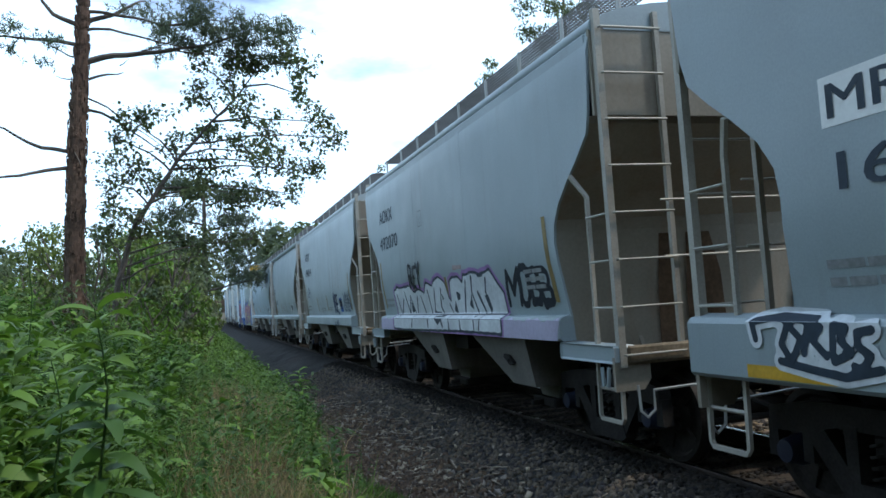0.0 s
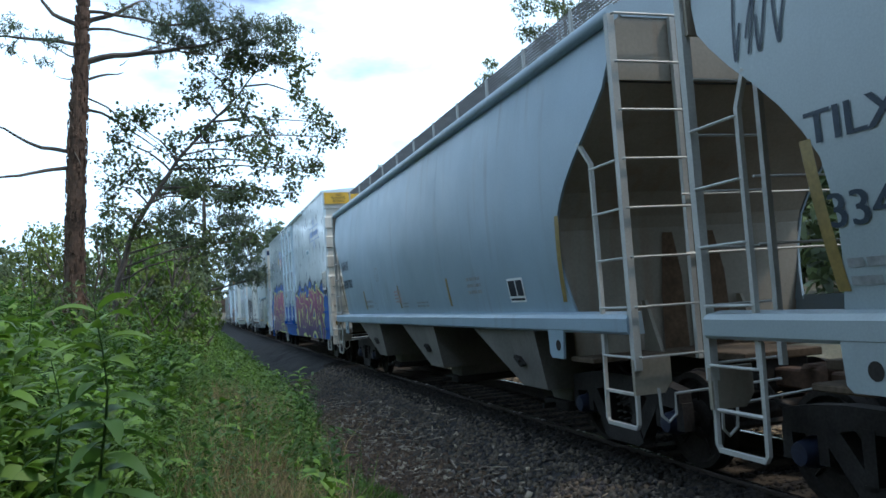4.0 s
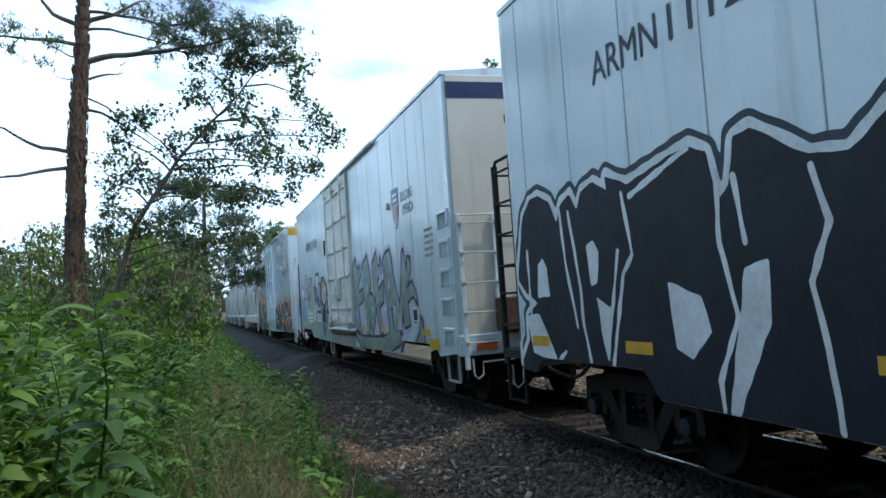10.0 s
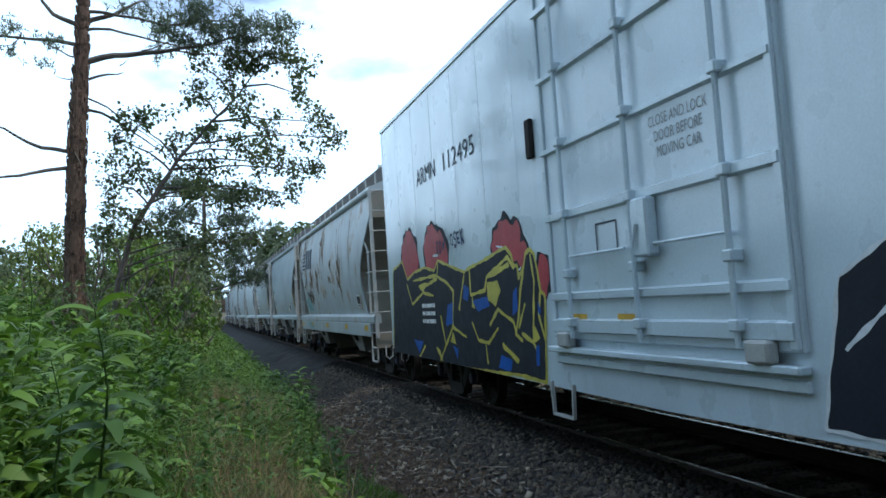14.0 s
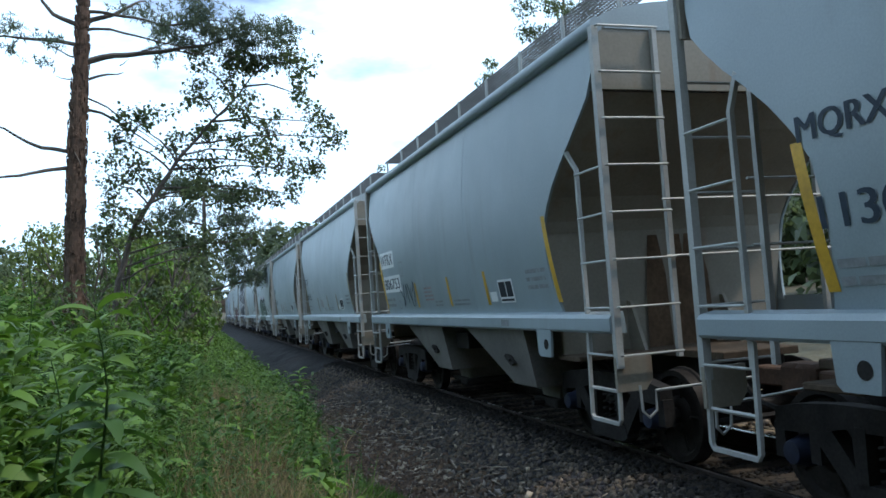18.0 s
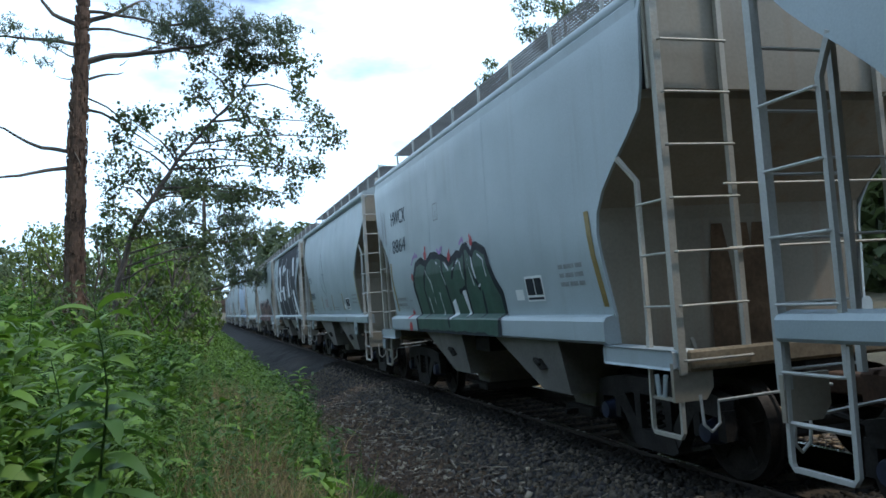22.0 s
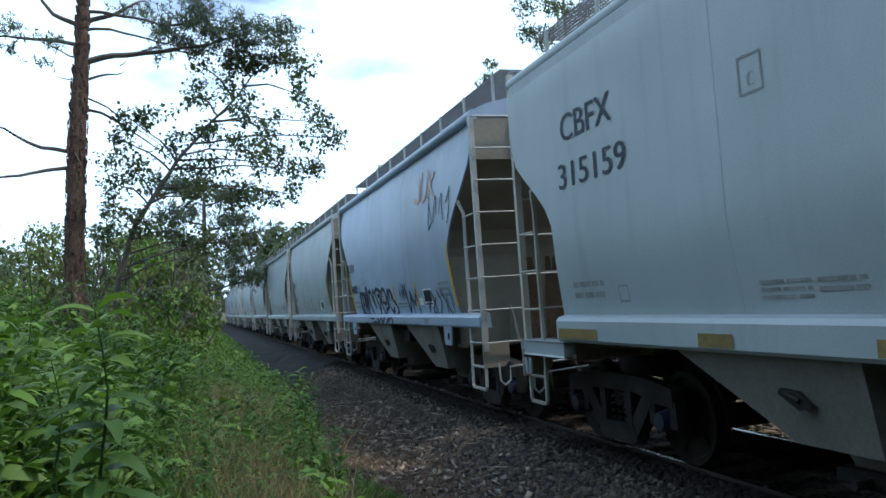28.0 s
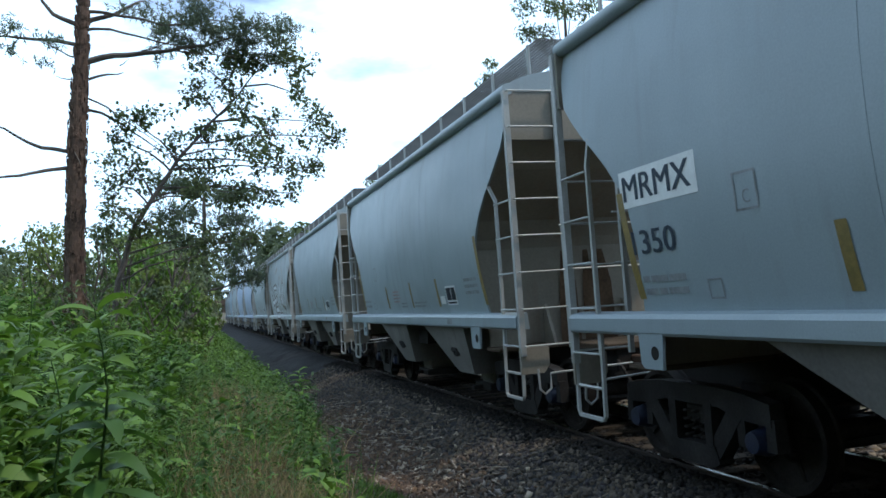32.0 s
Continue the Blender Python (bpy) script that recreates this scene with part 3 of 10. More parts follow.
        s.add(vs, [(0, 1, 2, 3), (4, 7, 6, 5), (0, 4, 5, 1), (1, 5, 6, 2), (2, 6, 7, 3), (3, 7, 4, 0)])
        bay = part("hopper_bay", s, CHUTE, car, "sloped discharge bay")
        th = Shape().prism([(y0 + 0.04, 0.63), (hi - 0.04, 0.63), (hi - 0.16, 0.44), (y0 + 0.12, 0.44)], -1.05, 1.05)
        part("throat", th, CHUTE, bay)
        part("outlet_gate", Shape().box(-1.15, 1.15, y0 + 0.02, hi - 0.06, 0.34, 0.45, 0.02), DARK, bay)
        part("gate_shaft", Shape().tube([(-1.30, (y0 + hi) / 2, 0.39), (1.30, (y0 + hi) / 2, 0.39)], 0.035, 6), DARK, bay)
        hp = Shape()
        yc, zc = y0 + 0.62, 0.96
        hp.prism([(yc - 0.15, zc - 0.06), (yc - 0.04, zc - 0.09), (yc + 0.16, zc + 0.01), (yc + 0.14, zc + 0.05), (yc - 0.03, zc + 0.04)], -1.49, -1.43)
        hp.tube([(-1.50, yc - 0.06, zc - 0.02), (-1.50, yc + 0.08, zc + 0.02)], 0.022, 6)
        part("vibrator_bracket", hp, DARK, bay, "dark cast bracket on the bay")
    c2 = Shape().box(-0.25, 0.25, -2.1, 2.1, 0.80, 1.2, 0.02).box(-1.3, 1.3, -0.30, 0.30, 0.98, 1.22)
    part("centre_sill", c2, DARK, car)
    return tagged(car, category="railway hopper car", group="freight cars of the train")


# ---- refrigerator cars ----
RF_HALF, RF_TOP, RF_BOT, RF_X = 9.75, 5.24, 0.88, 1.60


def machine_end(car, y):
    """Leading end with a cooling unit, fuel tank and an open ladder; y is the end wall's plane, the train's way is -y."""
    box = lambda x0, x1, a, b, z0, z1, c=0.01: Shape().box(x0, x1, y - b, y - a, z0, z1, c)
    part("corner_cap", box(-1.604, -1.0, 0.031, 0.036, 4.88, RF_TOP - 0.04, 0), YELLOW, car, "yellow paint at the roof corner")
    unit = part("cooling_unit", box(-0.98, 1.50, 0.03, 0.16, 3.52, 4.92, 0.02), WHITE, car, "pale blue cooling unit housing")
    part("cap", Shape().prism([(-0.98, 4.90), (-0.98, 5.16), (-0.80, 5.28), (1.30, 5.28), (1.50, 5.16), (1.50, 4.90)], y - 0.19, y - 0.03, "y"), YELLOW, unit, "rounded yellow hood")
    part("badge", Shape().prism([(-0.80 + 0.13 * math.cos(a), 5.06 + 0.05 * math.sin(a)) for a in np.linspace(0, 2 * math.pi, 13)[:-1]], y - 0.196, y - 0.188, "y"), LOGOBLUE, unit, "blue oval badge")
    part("grille", Shape().prism([(-0.62, 4.90), (1.45, 4.90), (1.45, 4.44), (-0.30, 4.44)], y - 0.175, y - 0.15, "y"), DARK, unit, "black air grille")
    for k in range(5):
        part("grille_slat", box(-0.40, 1.42, 0.176, 0.20, 4.50 + 0.085 * k, 4.515 + 0.085 * k, 0), BLACK, unit)
    for k in range(4):
        part("hood_slat", box(-0.30, 1.30, 0.19, 0.196, 4.955 + 0.075 * k, 4.985 + 0.075 * k, 0), DARK, unit)
    end_letters = glyph_mesh("EXCESS HEIGHT", -0.42, 0.75, 4.30, 4.40, y - 0.163)
    part("stencil", end_letters, None, unit)
    for x, z in ((-0.78, 4.72), (-0.78, 3.85), (-0.05, 3.85)):
        part("vent", box(x - 0.08, x + 0.08, 0.15, 0.172, z - 0.07, z + 0.07, 0.005), DARK, unit)
    part("shelf", box(-1.0, 1.5, 0.03, 0.42, 3.44, 3.51), WHITE, car)
    # Dark box added below the shelf; its colour stands for the shade there.
    part("engine_bay", box(-0.95, 1.46, 0.032, 0.20, 2.62, 3.43, 0.03), CHUTE, car, "panel darkened for the shade under the cooling unit")
    for x in (-0.86, -0.20, 0.50):
        part("bay_panel", box(x, x + 0.52, 0.20, 0.24, 2.70, 3.22, 0.03), ENDW, car, "pale access panel")
    for x in (-0.62, -0.1, 0.55):
        part("cable", Shape().tube([(x, y - 0.10, 3.44), (x + 0.10, y - 0.12, 3.2), (x + 0.06, y - 0.10, 2.85)], 0.02, 5), DARK, car)
    part("cross_beam", box(-1.46, 1.45, 0.88, 0.96, 2.40, 2.58, 0.015), WHITE, car, "pale blue cross beam")
    tank = Shape().lathe([(-1.30, 0.12), (-1.28, 0.33), (-1.20, 0.40)] + [(-0.9 + 0.60 * k + d, 0.40 + e) for k in range(4) for d, e in ((0, 0), (0.01, 0.008), (0.04, 0.008), (0.05, 0))] + [(1.5, 0.40), (1.54, 0.2)], 26, (0, y - 0.46, 2.06))
    part("fuel_tank", tank, BLACK, car, "black ribbed fuel tank", True)
    lp = part("lower_panel", box(-1.40, 1.45, 0.80, 0.94, 1.06, 1.62, 0.02), WHITE, car, "white panel below the tank")
    part("slot", box(-1.30, -1.05, 0.935, 0.946, 1.14, 1.26, 0), DARK, lp)
    part("reflective_strip", box(-1.30, -1.08, 0.935, 0.947, 1.34, 1.46, 0), YELLOW, lp, "orange reflector")
    part("grab", Shape().tube([(-1.36, y - 0.94, 1.22), (-1.36, y - 1.02, 1.10), (-0.90, y - 1.02, 1.12), (-0.90, y - 0.94, 1.32)], 0.014, 6), STEEL, lp)
    part("end_floor", box(-1.50, -1.0, 0.03, 0.96, 0.94, 1.06, 0.02), WHITE, car)
    # Inner part of the floor is black, the outer strip white.
    part("end_floor", box(-0.998, 1.5, 0.03, 0.93, 0.86, 1.056, 0.02), DARK, car, "black inner floor")
    lad = Shape().box(-1.555, -1.495, y - 1.0, y - 0.95, 0.66, 3.45, 0.01)
    lad.box(-1.56, -1.50, y - 0.46, y - 0.40, 0.80, 3.30, 0.008)
    lo = part("corner_ladder", lad, WHITE, car, "wide white corner ladder")
    for k in range(7):
        z = 0.98 + 0.39 * k
        part("rung", Shape().tube([(-1.53, y - 0.43, z), (-1.58, y - 0.48, z), (-1.58, y - 0.94, z), (-1.54, y - 0.97, z)], 0.016, 6), WHITE, lo)
    part("rail_post", Shape().box(-0.685, -0.63, y - 1.0, y - 0.95, 1.50, 3.50, 0.01), WHITE, car)
    part("conduit", Shape().tube([(-1.40, y - 0.05, 2.3), (-1.40, y - 0.05, 3.6), (-1.32, y - 0.05, 3.9)], 0.009, 5), RUST, car)
    for z in (2.95, 3.35):
        part("grab_rail", Shape().tube([(-1.52, y - 0.97, z), (1.45, y - 0.97, z)], 0.022, 6), WHITE, car)
    part("gusset", Shape().prism([(-1.50, 1.02), (-1.24, 1.02), (-1.08, 0.60), (-1.20, 0.55)], y - 0.98, y - 0.94, "y"), WHITE, car)
    st = Shape().tube([(-1.55, y - 0.36, 0.98), (-1.56, y - 0.36, 0.44), (-1.56, y - 0.94, 0.44), (-1.55, y - 0.94, 0.98)], 0.026, 4, square=True)
    part("stirrup_step", st, WHITE, car)


def rear_frame(car, y, lower, upper):
    """Open corner frame with ladders behind the rear end wall."""
    for mat, z0, z1, tops in ((lower, 0.90, 2.05, False), (upper, 2.05, 3.46, True)):
        fr = Shape()
        for yy in (y + 0.14, y + 0.72):
            fr.box(-1.56, -1.49, yy - 0.035, yy + 0.035, z0, z1, 0.008)
        fr.box(-1.04, -0.98, y + 0.69, y + 0.75, z0, z1, 0.008)
        if tops:
            fr.tube([(-1.525, y + 0.14, z1 - 0.02), (-1.525, y + 0.20, z1 + 0.05), (-1.525, y + 0.66, z1 + 0.05), (-1.525, y + 0.72, z1 - 0.02)], 0.022, 6)
        lo = part("rear_ladder", fr, mat, car, "open corner frame with rungs")
        z = z0 + 0.10
        while z < z1:
            part("rung", Shape().tube([(-1.53, y + 0.72, z), (-1.56, y + 0.66, z), (-1.56, y + 0.20, z), (-1.53, y + 0.14, z)], 0.016, 6), mat, lo)
            part("rung", Shape().tube([(-1.52, y + 0.75, z), (-1.50, y + 0.78, z), (-1.02, y + 0.78, z), (-1.0, y + 0.75, z)], 0.016, 6), mat, lo)
            z += 0.40
    part("rear_floor", Shape().box(-1.56, 1.56, y + 0.03, y + 0.78, 0.98, 1.10, 0.02), lower, car)
    st = Shape().tube([(-1.53, y + 0.12, 1.0), (-1.54, y + 0.12, 0.46), (-1.54, y + 0.66, 0.46), (-1.53, y + 0.66, 1.0)], 0.026, 4, square=True)
    part("stirrup_step", st, lower, car)
    if lower is COBALT:
        part("frame_panel", Shape().box(-1.55, -1.50, y + 0.18, y + 0.68, 1.14, 1.70, 0.01), lower, car)


def glyph_mesh(text, x0, x1, z0, z1, y):
    """Letters across an end wall."""
    v, f = glyphs(text)
    xs, ys = [p[0] for p in v], [p[1] for p in v]
    me = bpy.data.meshes.new("stencil")
    me.from_pydata([(x0 + (a - min(xs)) / (max(xs) - min(xs)) * (x1 - x0), y, z0 + (b - min(ys)) / (max(ys) - min(ys)) * (z1 - z0)) for a, b in v], [], f)
    me.materials.append(BLACK)
    return me


def plug_door(car, d0, d1, paint, low):
    """A plug door proud of the side wall, with ribs, locking bars, rollers and its tracks."""
    X = RF_X
    dob = part("plug_door", Shape().box(-X - 0.045, -X + 0.01, d0, d1, 1.28, RF_TOP - 0.10, 0.01), paint, car, "ribbed plug door with locking bars")
    ym = d0 + (d1 - d0) * 0.50
    for z, h in ((1.42, 0.055), (1.72, 0.03), (2.56, 0.035), (3.27, 0.022), (4.05, 0.022), (4.80, 0.03)):
        m = low if low is not None and z < 1.8 else paint
        part("door_rib", Shape().prism([(-X - 0.04, z - h - 0.02), (-X - 0.09, z - h), (-X - 0.09, z + h), (-X - 0.04, z + h + 0.02)], d0 + 0.04, d1 - 0.04, "y"), m, dob)
    for y in (d0 + 0.02, d1 - 0.10):
        part("door_stile", Shape().box(-X - 0.075, -X - 0.04, y, y + 0.08, 1.30, RF_TOP - 0.12, 0.008), paint, dob)
    for f in (0.15, 0.50, 0.85):
        y = d0 + (d1 - d0) * f
        bar = part("locking_bar", Shape().tube([(-X - 0.12, y, 1.30), (-X - 0.12, y, RF_TOP - 0.12)], 0.026, 6), paint, dob)
        for z in (1.46, 1.95, 2.56, 3.30, 4.08, 4.90):
            part("bar_guide", Shape().box(-X - 0.155, -X - 0.04, y - 0.055, y + 0.055, z - 0.045, z + 0.045, 0.012), paint, bar)
    for f0, f1, z in ((0.15, 0.42, 2.12), (0.55, 0.85, 2.12)):
        part("cross_rod", Shape().tube([(-X - 0.10, d0 + (d1 - d0) * f0, z), (-X - 0.10, d0 + (d1 - d0) * f1, z)], 0.016, 6), paint, dob)
    gear = part("lock_gear", Shape().box(-X - 0.16, -X - 0.04, ym - 0.30, ym - 0.05, 2.02, 2.52, 0.02), paint, dob, "lock housing")
    part("handle", Shape().tube([(-X - 0.17, ym - 0.16, 2.30), (-X - 0.19, ym - 0.10, 2.1), (-X - 0.19, ym - 0.10, 1.85)], 0.016, 6), paint, gear)
    part("door_track", Shape().box(-X - 0.10, -X, d0 - 3.3, d1 + 0.25, RF_TOP - 0.09, RF_TOP - 0.02, 0.01), paint, car, "door track under the roof edge")
    part("door_track", Shape().box(-X - 0.11, -X, d0, d1 + 0.1, 1.14, 1.20, 0.01), low or paint, car, "lower door track")
    part("threshold", Shape().box(-X - 0.05, -X, d0, d1, 1.02, 1.10, 0.01), low or (RUST if paint is DOORM else paint), car, "rust-stained door threshold")
    for y in (d0 + 0.35, d1 - 0.35):
        roll = Shape().box(-X - 0.15, -X - 0.04, y - 0.12, y + 0.12, 1.20, 1.36, 0.02)
        part("roller", roll, low or STEEL, dob)
    for y in (d0 - 4.2, d1 + 0.35):
        part("door_stop", Shape().box(-X - 0.06, -X, y - 0.07, y + 0.07, 3.3 if y > 0 else 3.62, 3.75, 0.015), DARK if y > 0 else paint, car)
    stp = Shape().tube([(-X - 0.02, d1 + 0.25, 0.80), (-X - 0.02, d1 + 0.22, 0.45), (-X - 0.02, d1 - 0.25, 0.45), (-X - 0.02, d1 - 0.28, 0.80)], 0.026, 4, square=True)
    part("door_step", stp, STEEL, car)


def reefer_template(door, end_kind, paint, low=None, name="refrigerator_car"):
    """door: (y0, y1) of the plug door on the near side. end_kind: ribbed, flat or machine (with a cooling unit). low: paint over the lower door."""
    car = new(name)
    H = RF_HALF
    FR, RR = (9.03, 9.75) if end_kind == "machine" else (9.75, 9.05)
    for sx in (-1, 1):
        s = Shape()
        arch = [(-FR, RF_TOP), (-FR, 0.95)]
        if end_kind != "flat":
            arch += [(-FR + 0.1, 0.80), (-H + 3.6, 0.78), (0, 0.72), (H - 3.6, 0.78)]
        else:
            arch += [(-H + 1.0, 0.86), (-H + 1.25, 1.04), (-H + 3.4, 1.04), (-H + 3.65, 0.80), (0, 0.72), (H - 3.65, 0.80), (H - 3.4, 1.04), (H - 1.25, 1.04), (H - 1.0, 0.86)]
        arch += [(RR, 0.95), (RR, RF_TOP)]
        s.prism(arch, sx * (RF_X - 0.05), sx * RF_X)
        side = part("side_wall", s, paint, car, "smooth painted side wall")
        if sx < 0:
            for k in range(1, 17):
                y = -H + 2 * H * k / 17
                if door[0] - 0.2 < y < door[1] + 0.2 or not -FR < y < RR:
                    continue
                part("seam", Shape().box(-RF_X - 0.0022, -RF_X + 0.002, y - 0.009, y + 0.009, 1.1, RF_TOP - 0.06), SEAMW if end_kind == "flat" else paint, side)
            plug_door(car, door[0], door[1], DOORM if end_kind == "flat" else paint, low)
            if end_kind == "ribbed":
                y = -(H - 0.42)
                lo = part("side_ladder", Shape().box(-RF_X - 0.012, -RF_X + 0.002, y - 0.30, y + 0.30, 2.30, 2.86, 0.004), ENDW, car, "ladder panel in the corner of the side")
                for b0, b1, c0, c1 in ((-0.30, -0.25, 2.30, 2.86), (0.25, 0.30, 2.30, 2.86), (-0.25, 0.25, 2.80, 2.86), (-0.25, 0.25, 2.30, 2.37), (-0.25, 0.25, 2.50, 2.54)):
                    part("panel_rim", Shape().box(-RF_X - 0.035, -RF_X - 0.010, y + b0, y + b1, c0, c1, 0.006), ENDW, lo)
                part("latch", Shape().box(-RF_X - 0.05, -RF_X - 0.034, y + 0.12, y + 0.24, 2.42, 2.50, 0.006), STEEL, lo)
                for k in range(4):
                    z = 1.12 + 0.51 * k
                    rung = part("rung", Shape().tube([(-RF_X - 0.0, y - 0.29, z), (-RF_X - 0.07, y - 0.27, z), (-RF_X - 0.07, y + 0.27, z), (-RF_X - 0.0, y + 0.29, z)], 0.0135, 6), (low or STEEL) if k < 2 else STEEL, lo)
                    for dy in (-0.29, 0.29):
                        part("bracket", Shape().box(-RF_X - 0.02, -RF_X + 0.002, y + dy - 0.025, y + dy + 0.025, z - 0.05, z + 0.05, 0.006), (low or STEEL) if k < 2 else STEEL, rung)
            if end_kind != "machine":
                y = -(H - 0.42)
                st = Shape().tube([(-RF_X + 0.04, y - 0.28, 0.95), (-RF_X + 0.04, y - 0.26, 0.50), (-RF_X + 0.04, y + 0.26, 0.50), (-RF_X + 0.04, y + 0.28, 0.95)], 0.026, 4, square=True)
                part("stirrup_step", st, STEEL, car)
    rf = Shape()
    prof = [(-RF_X - 0.02, RF_TOP - 0.03), (-RF_X - 0.02, RF_TOP + 0.03), (-0.8, RF_TOP + 0.09), (0, RF_TOP + 0.12), (0.8, RF_TOP + 0.09), (RF_X + 0.02, RF_TOP + 0.03), (RF_X + 0.02, RF_TOP - 0.03)]
    rf.prism(prof, -FR - 0.02, RR + 0.02, "y")
    part("roof", rf, paint, car)
    part("underframe", Shape().box(-RF_X + 0.05, RF_X - 0.05, -FR + 0.05, RR - 0.05, 1.06, 1.16), DARK, car)
    cs = Shape().box(-0.3, 0.3, -H - 0.1, H + 0.1, 0.72, 1.06, 0.02)
    for y in (-3.8, -1.5, 0.8, 3.2):
        cs.box(-1.3, 1.3, y - 0.1, y + 0.1, 0.86, 1.06)
    part("centre_sill", cs, DARK, car)
    for sgn in (-1, 1):
        y = -FR if sgn < 0 else RR
        e = Shape()
        if end_kind == "ribbed":
            zz, pr = 1.53, [(y - sgn * 0.03, 1.05), (y + sgn * 0.005, 1.05)]
            while zz < RF_TOP - 0.7:                      # broad pressed-in bands
                pr += [(y + sgn * 0.005, zz), (y - sgn * 0.032, zz + 0.035), (y - sgn * 0.032, zz + 0.255), (y + sgn * 0.005, zz + 0.28)]
                zz += 0.585
            pr += [(y + sgn * 0.005, RF_TOP), (y - sgn * 0.08, RF_TOP), (y - sgn * 0.08, 1.05)]
            e.prism(pr, -RF_X + 0.051, RF_X - 0.051)
        else:
            e.box(-RF_X + 0.051, RF_X - 0.051, y - 0.03, y + 0.03, 1.02, RF_TOP - 0.03, 0.01)
        part("end_wall", e, WHITE if end_kind == "machine" else ENDW, car, "pale end wall")
        for sx in (-1, 1):                                # corner angle
            c = Shape().box(min(sx * (RF_X - 0.10), sx * (RF_X + 0.003)), max(sx * (RF_X - 0.10), sx * (RF_X + 0.003)), y - sgn * 0.06 - 0.03, y - sgn * 0.06 + 0.10, 0.93, RF_TOP - 0.032, 0.015)
            part("corner_post", c, WHITE, car)
        add_coupler(car, sgn * H, sgn, 0.86)
        add_truck(car, sgn * (H - 2.32))
        if sgn < 0 and end_kind == "machine":
            machine_end(car, y)
            continue
        part("end_sill", Shape().box(-RF_X, RF_X, y - 0.06, y + 0.10, 0.90, 1.22, 0.02), WHITE, car)
        if sgn > 0:
            rear_frame(car, min(y, 9.05), low or DARK, WHITE if low else DARK)
            continue
        lad = Shape()
        short = end_kind == "ribbed"
        for x in (-1.50, -0.94):
            lad.box(x - 0.035, x + 0.035, y + sgn * 0.08 - 0.03, y + sgn * 0.08 + 0.03, (1.06 if short else 0.70) if x < -1 else 1.0, 2.70 if short else 3.05, 0.01)
        if short:
            lad.box(-1.50, -0.94, y + sgn * 0.08 - 0.02, y + sgn * 0.08 + 0.02, 1.06, 1.50, 0.006).box(-1.53, -1.18, y + sgn * 0.08 - 0.02, y + sgn * 0.08 + 0.02, 0.66, 1.06, 0.01)
        lo = part("end_ladder", lad, ENDW if short else WHITE, car, "white end ladder")
        for k in range(4 if short else 5):
            z = 1.1 + (0.52 if short else 0.45) * k
            for x in (-1.50, -0.94):
                part("bracket", Shape().box(x - 0.03, x + 0.03, y + sgn * 0.125 - 0.02, y + sgn * 0.125 + 0.02, z - 0.03, z + 0.03, 0.008), STEEL, lo)
            part("rung", Shape().tube([(-1.50, y + sgn * 0.11, z), (-1.48, y + sgn * 0.16, z), (-0.96, y + sgn * 0.16, z), (-0.94, y + sgn * 0.11, z)], 0.0125, 6), STEEL, lo)
        zg = 2.66 if short else 3.02
        part("grab_rail", Shape().tube([(-1.5, y + sgn * 0.17, zg), (1.3, y + sgn * 0.17, zg)], 0.014, 5), STEEL, car)
        bw = Shape()
        x0, z0 = (-0.14, 2.34) if short else (0.35, 2.45)
        bw.tube([(x0 + 0.28 * math.cos(a), y + sgn * 0.30, z0 + 0.28 * math.sin(a)) for a in np.linspace(0, 2 * math.pi, 19)], 0.016, 5, False)
        for a in (0.5, 2.07, 3.64, 5.2):
            bw.tube([(x0, y + sgn * 0.22, z0), (x0 + 0.27 * math.cos(a), y + sgn * 0.30, z0 + 0.27 * math.sin(a))], 0.012, 4)
        part("brake_wheel", bw, DARK if short else RUST, car, "brake wheel on the end wall", True)
        part("brake_housing", Shape().box(x0 - 0.14, x0 + 0.14, min(y, y + sgn * 0.22), max(y, y + sgn * 0.22), z0 - 0.3, z0 + 0.1, 0.02), DARK if short else RUST, car, "dark brake housing")
        if short:
            part("housing_plate", Shape().box(-0.82, -0.46, min(y, y + sgn * 0.10), max(y, y + sgn * 0.10), 1.84, 2.50, 0.02), ENDW, car, "cream cover plate beside the brake wheel")
        else:
            part("brake_valve", Shape().box(-0.6, -0.2, min(y, y + sgn * 0.3), max(y, y + sgn * 0.3), 1.2, 1.9, 0.02), RUST, car, "rusty brake valve")
        part("brake_chain", Shape().tube([(x0, y + sgn * 0.16, z0 - 0.3), (x0 - 0.05, y + sgn * 0.18, 1.6), (x0 - 0.25, y + sgn * 0.2, 1.15)], 0.018, 5), RUST, car)
    return tagged(car, category="refrigerator car", group="freight cars of the train")


# ---- ground, track, distance ----
SOIL = material("bank_soil", (0.10, 0.085, 0.05), 0.95, 0, 0.5, 18, 0.6, 0.03)
BALLAST = material("ballast", (0.036, 0.035, 0.036), 0.9, 0, 0.6, 26, 1.3, 0.05, spec=0.15)
STONE = material("ballast_stone", (0.078, 0.067, 0.060), 0.85, 0, 0.3, 30, 5, 0.004, island=0.7)
CHIP = material("wood_debris", (0.13, 0.088, 0.064), 0.9, 0, 0.3, 40, 5, 0.004, island=0.5)
# This stone colour carries the train's shade as well as grease.
SHADE_OILY = material("shaded_oily_stone", (0.026, 0.024, 0.023), 0.8, 0, 0.3, 30, 5, 0.004, island=0.5, spec=0.15)
DUSTY = material("dusty_ballast_stone", (0.06, 0.053, 0.046), 0.9, 0, 0.3, 30, 5, 0.004, island=0.5, spec=0.15)
LITTER = material("dead_leaf", (0.20, 0.15, 0.10), 0.9, 0, 0.3, 40, 5, 0.004, island=0.55)
STICK = material("dry_stick", (0.36, 0.31, 0.26), 0.9, 0, 0.3, 40, 5, 0.003, island=0.3)
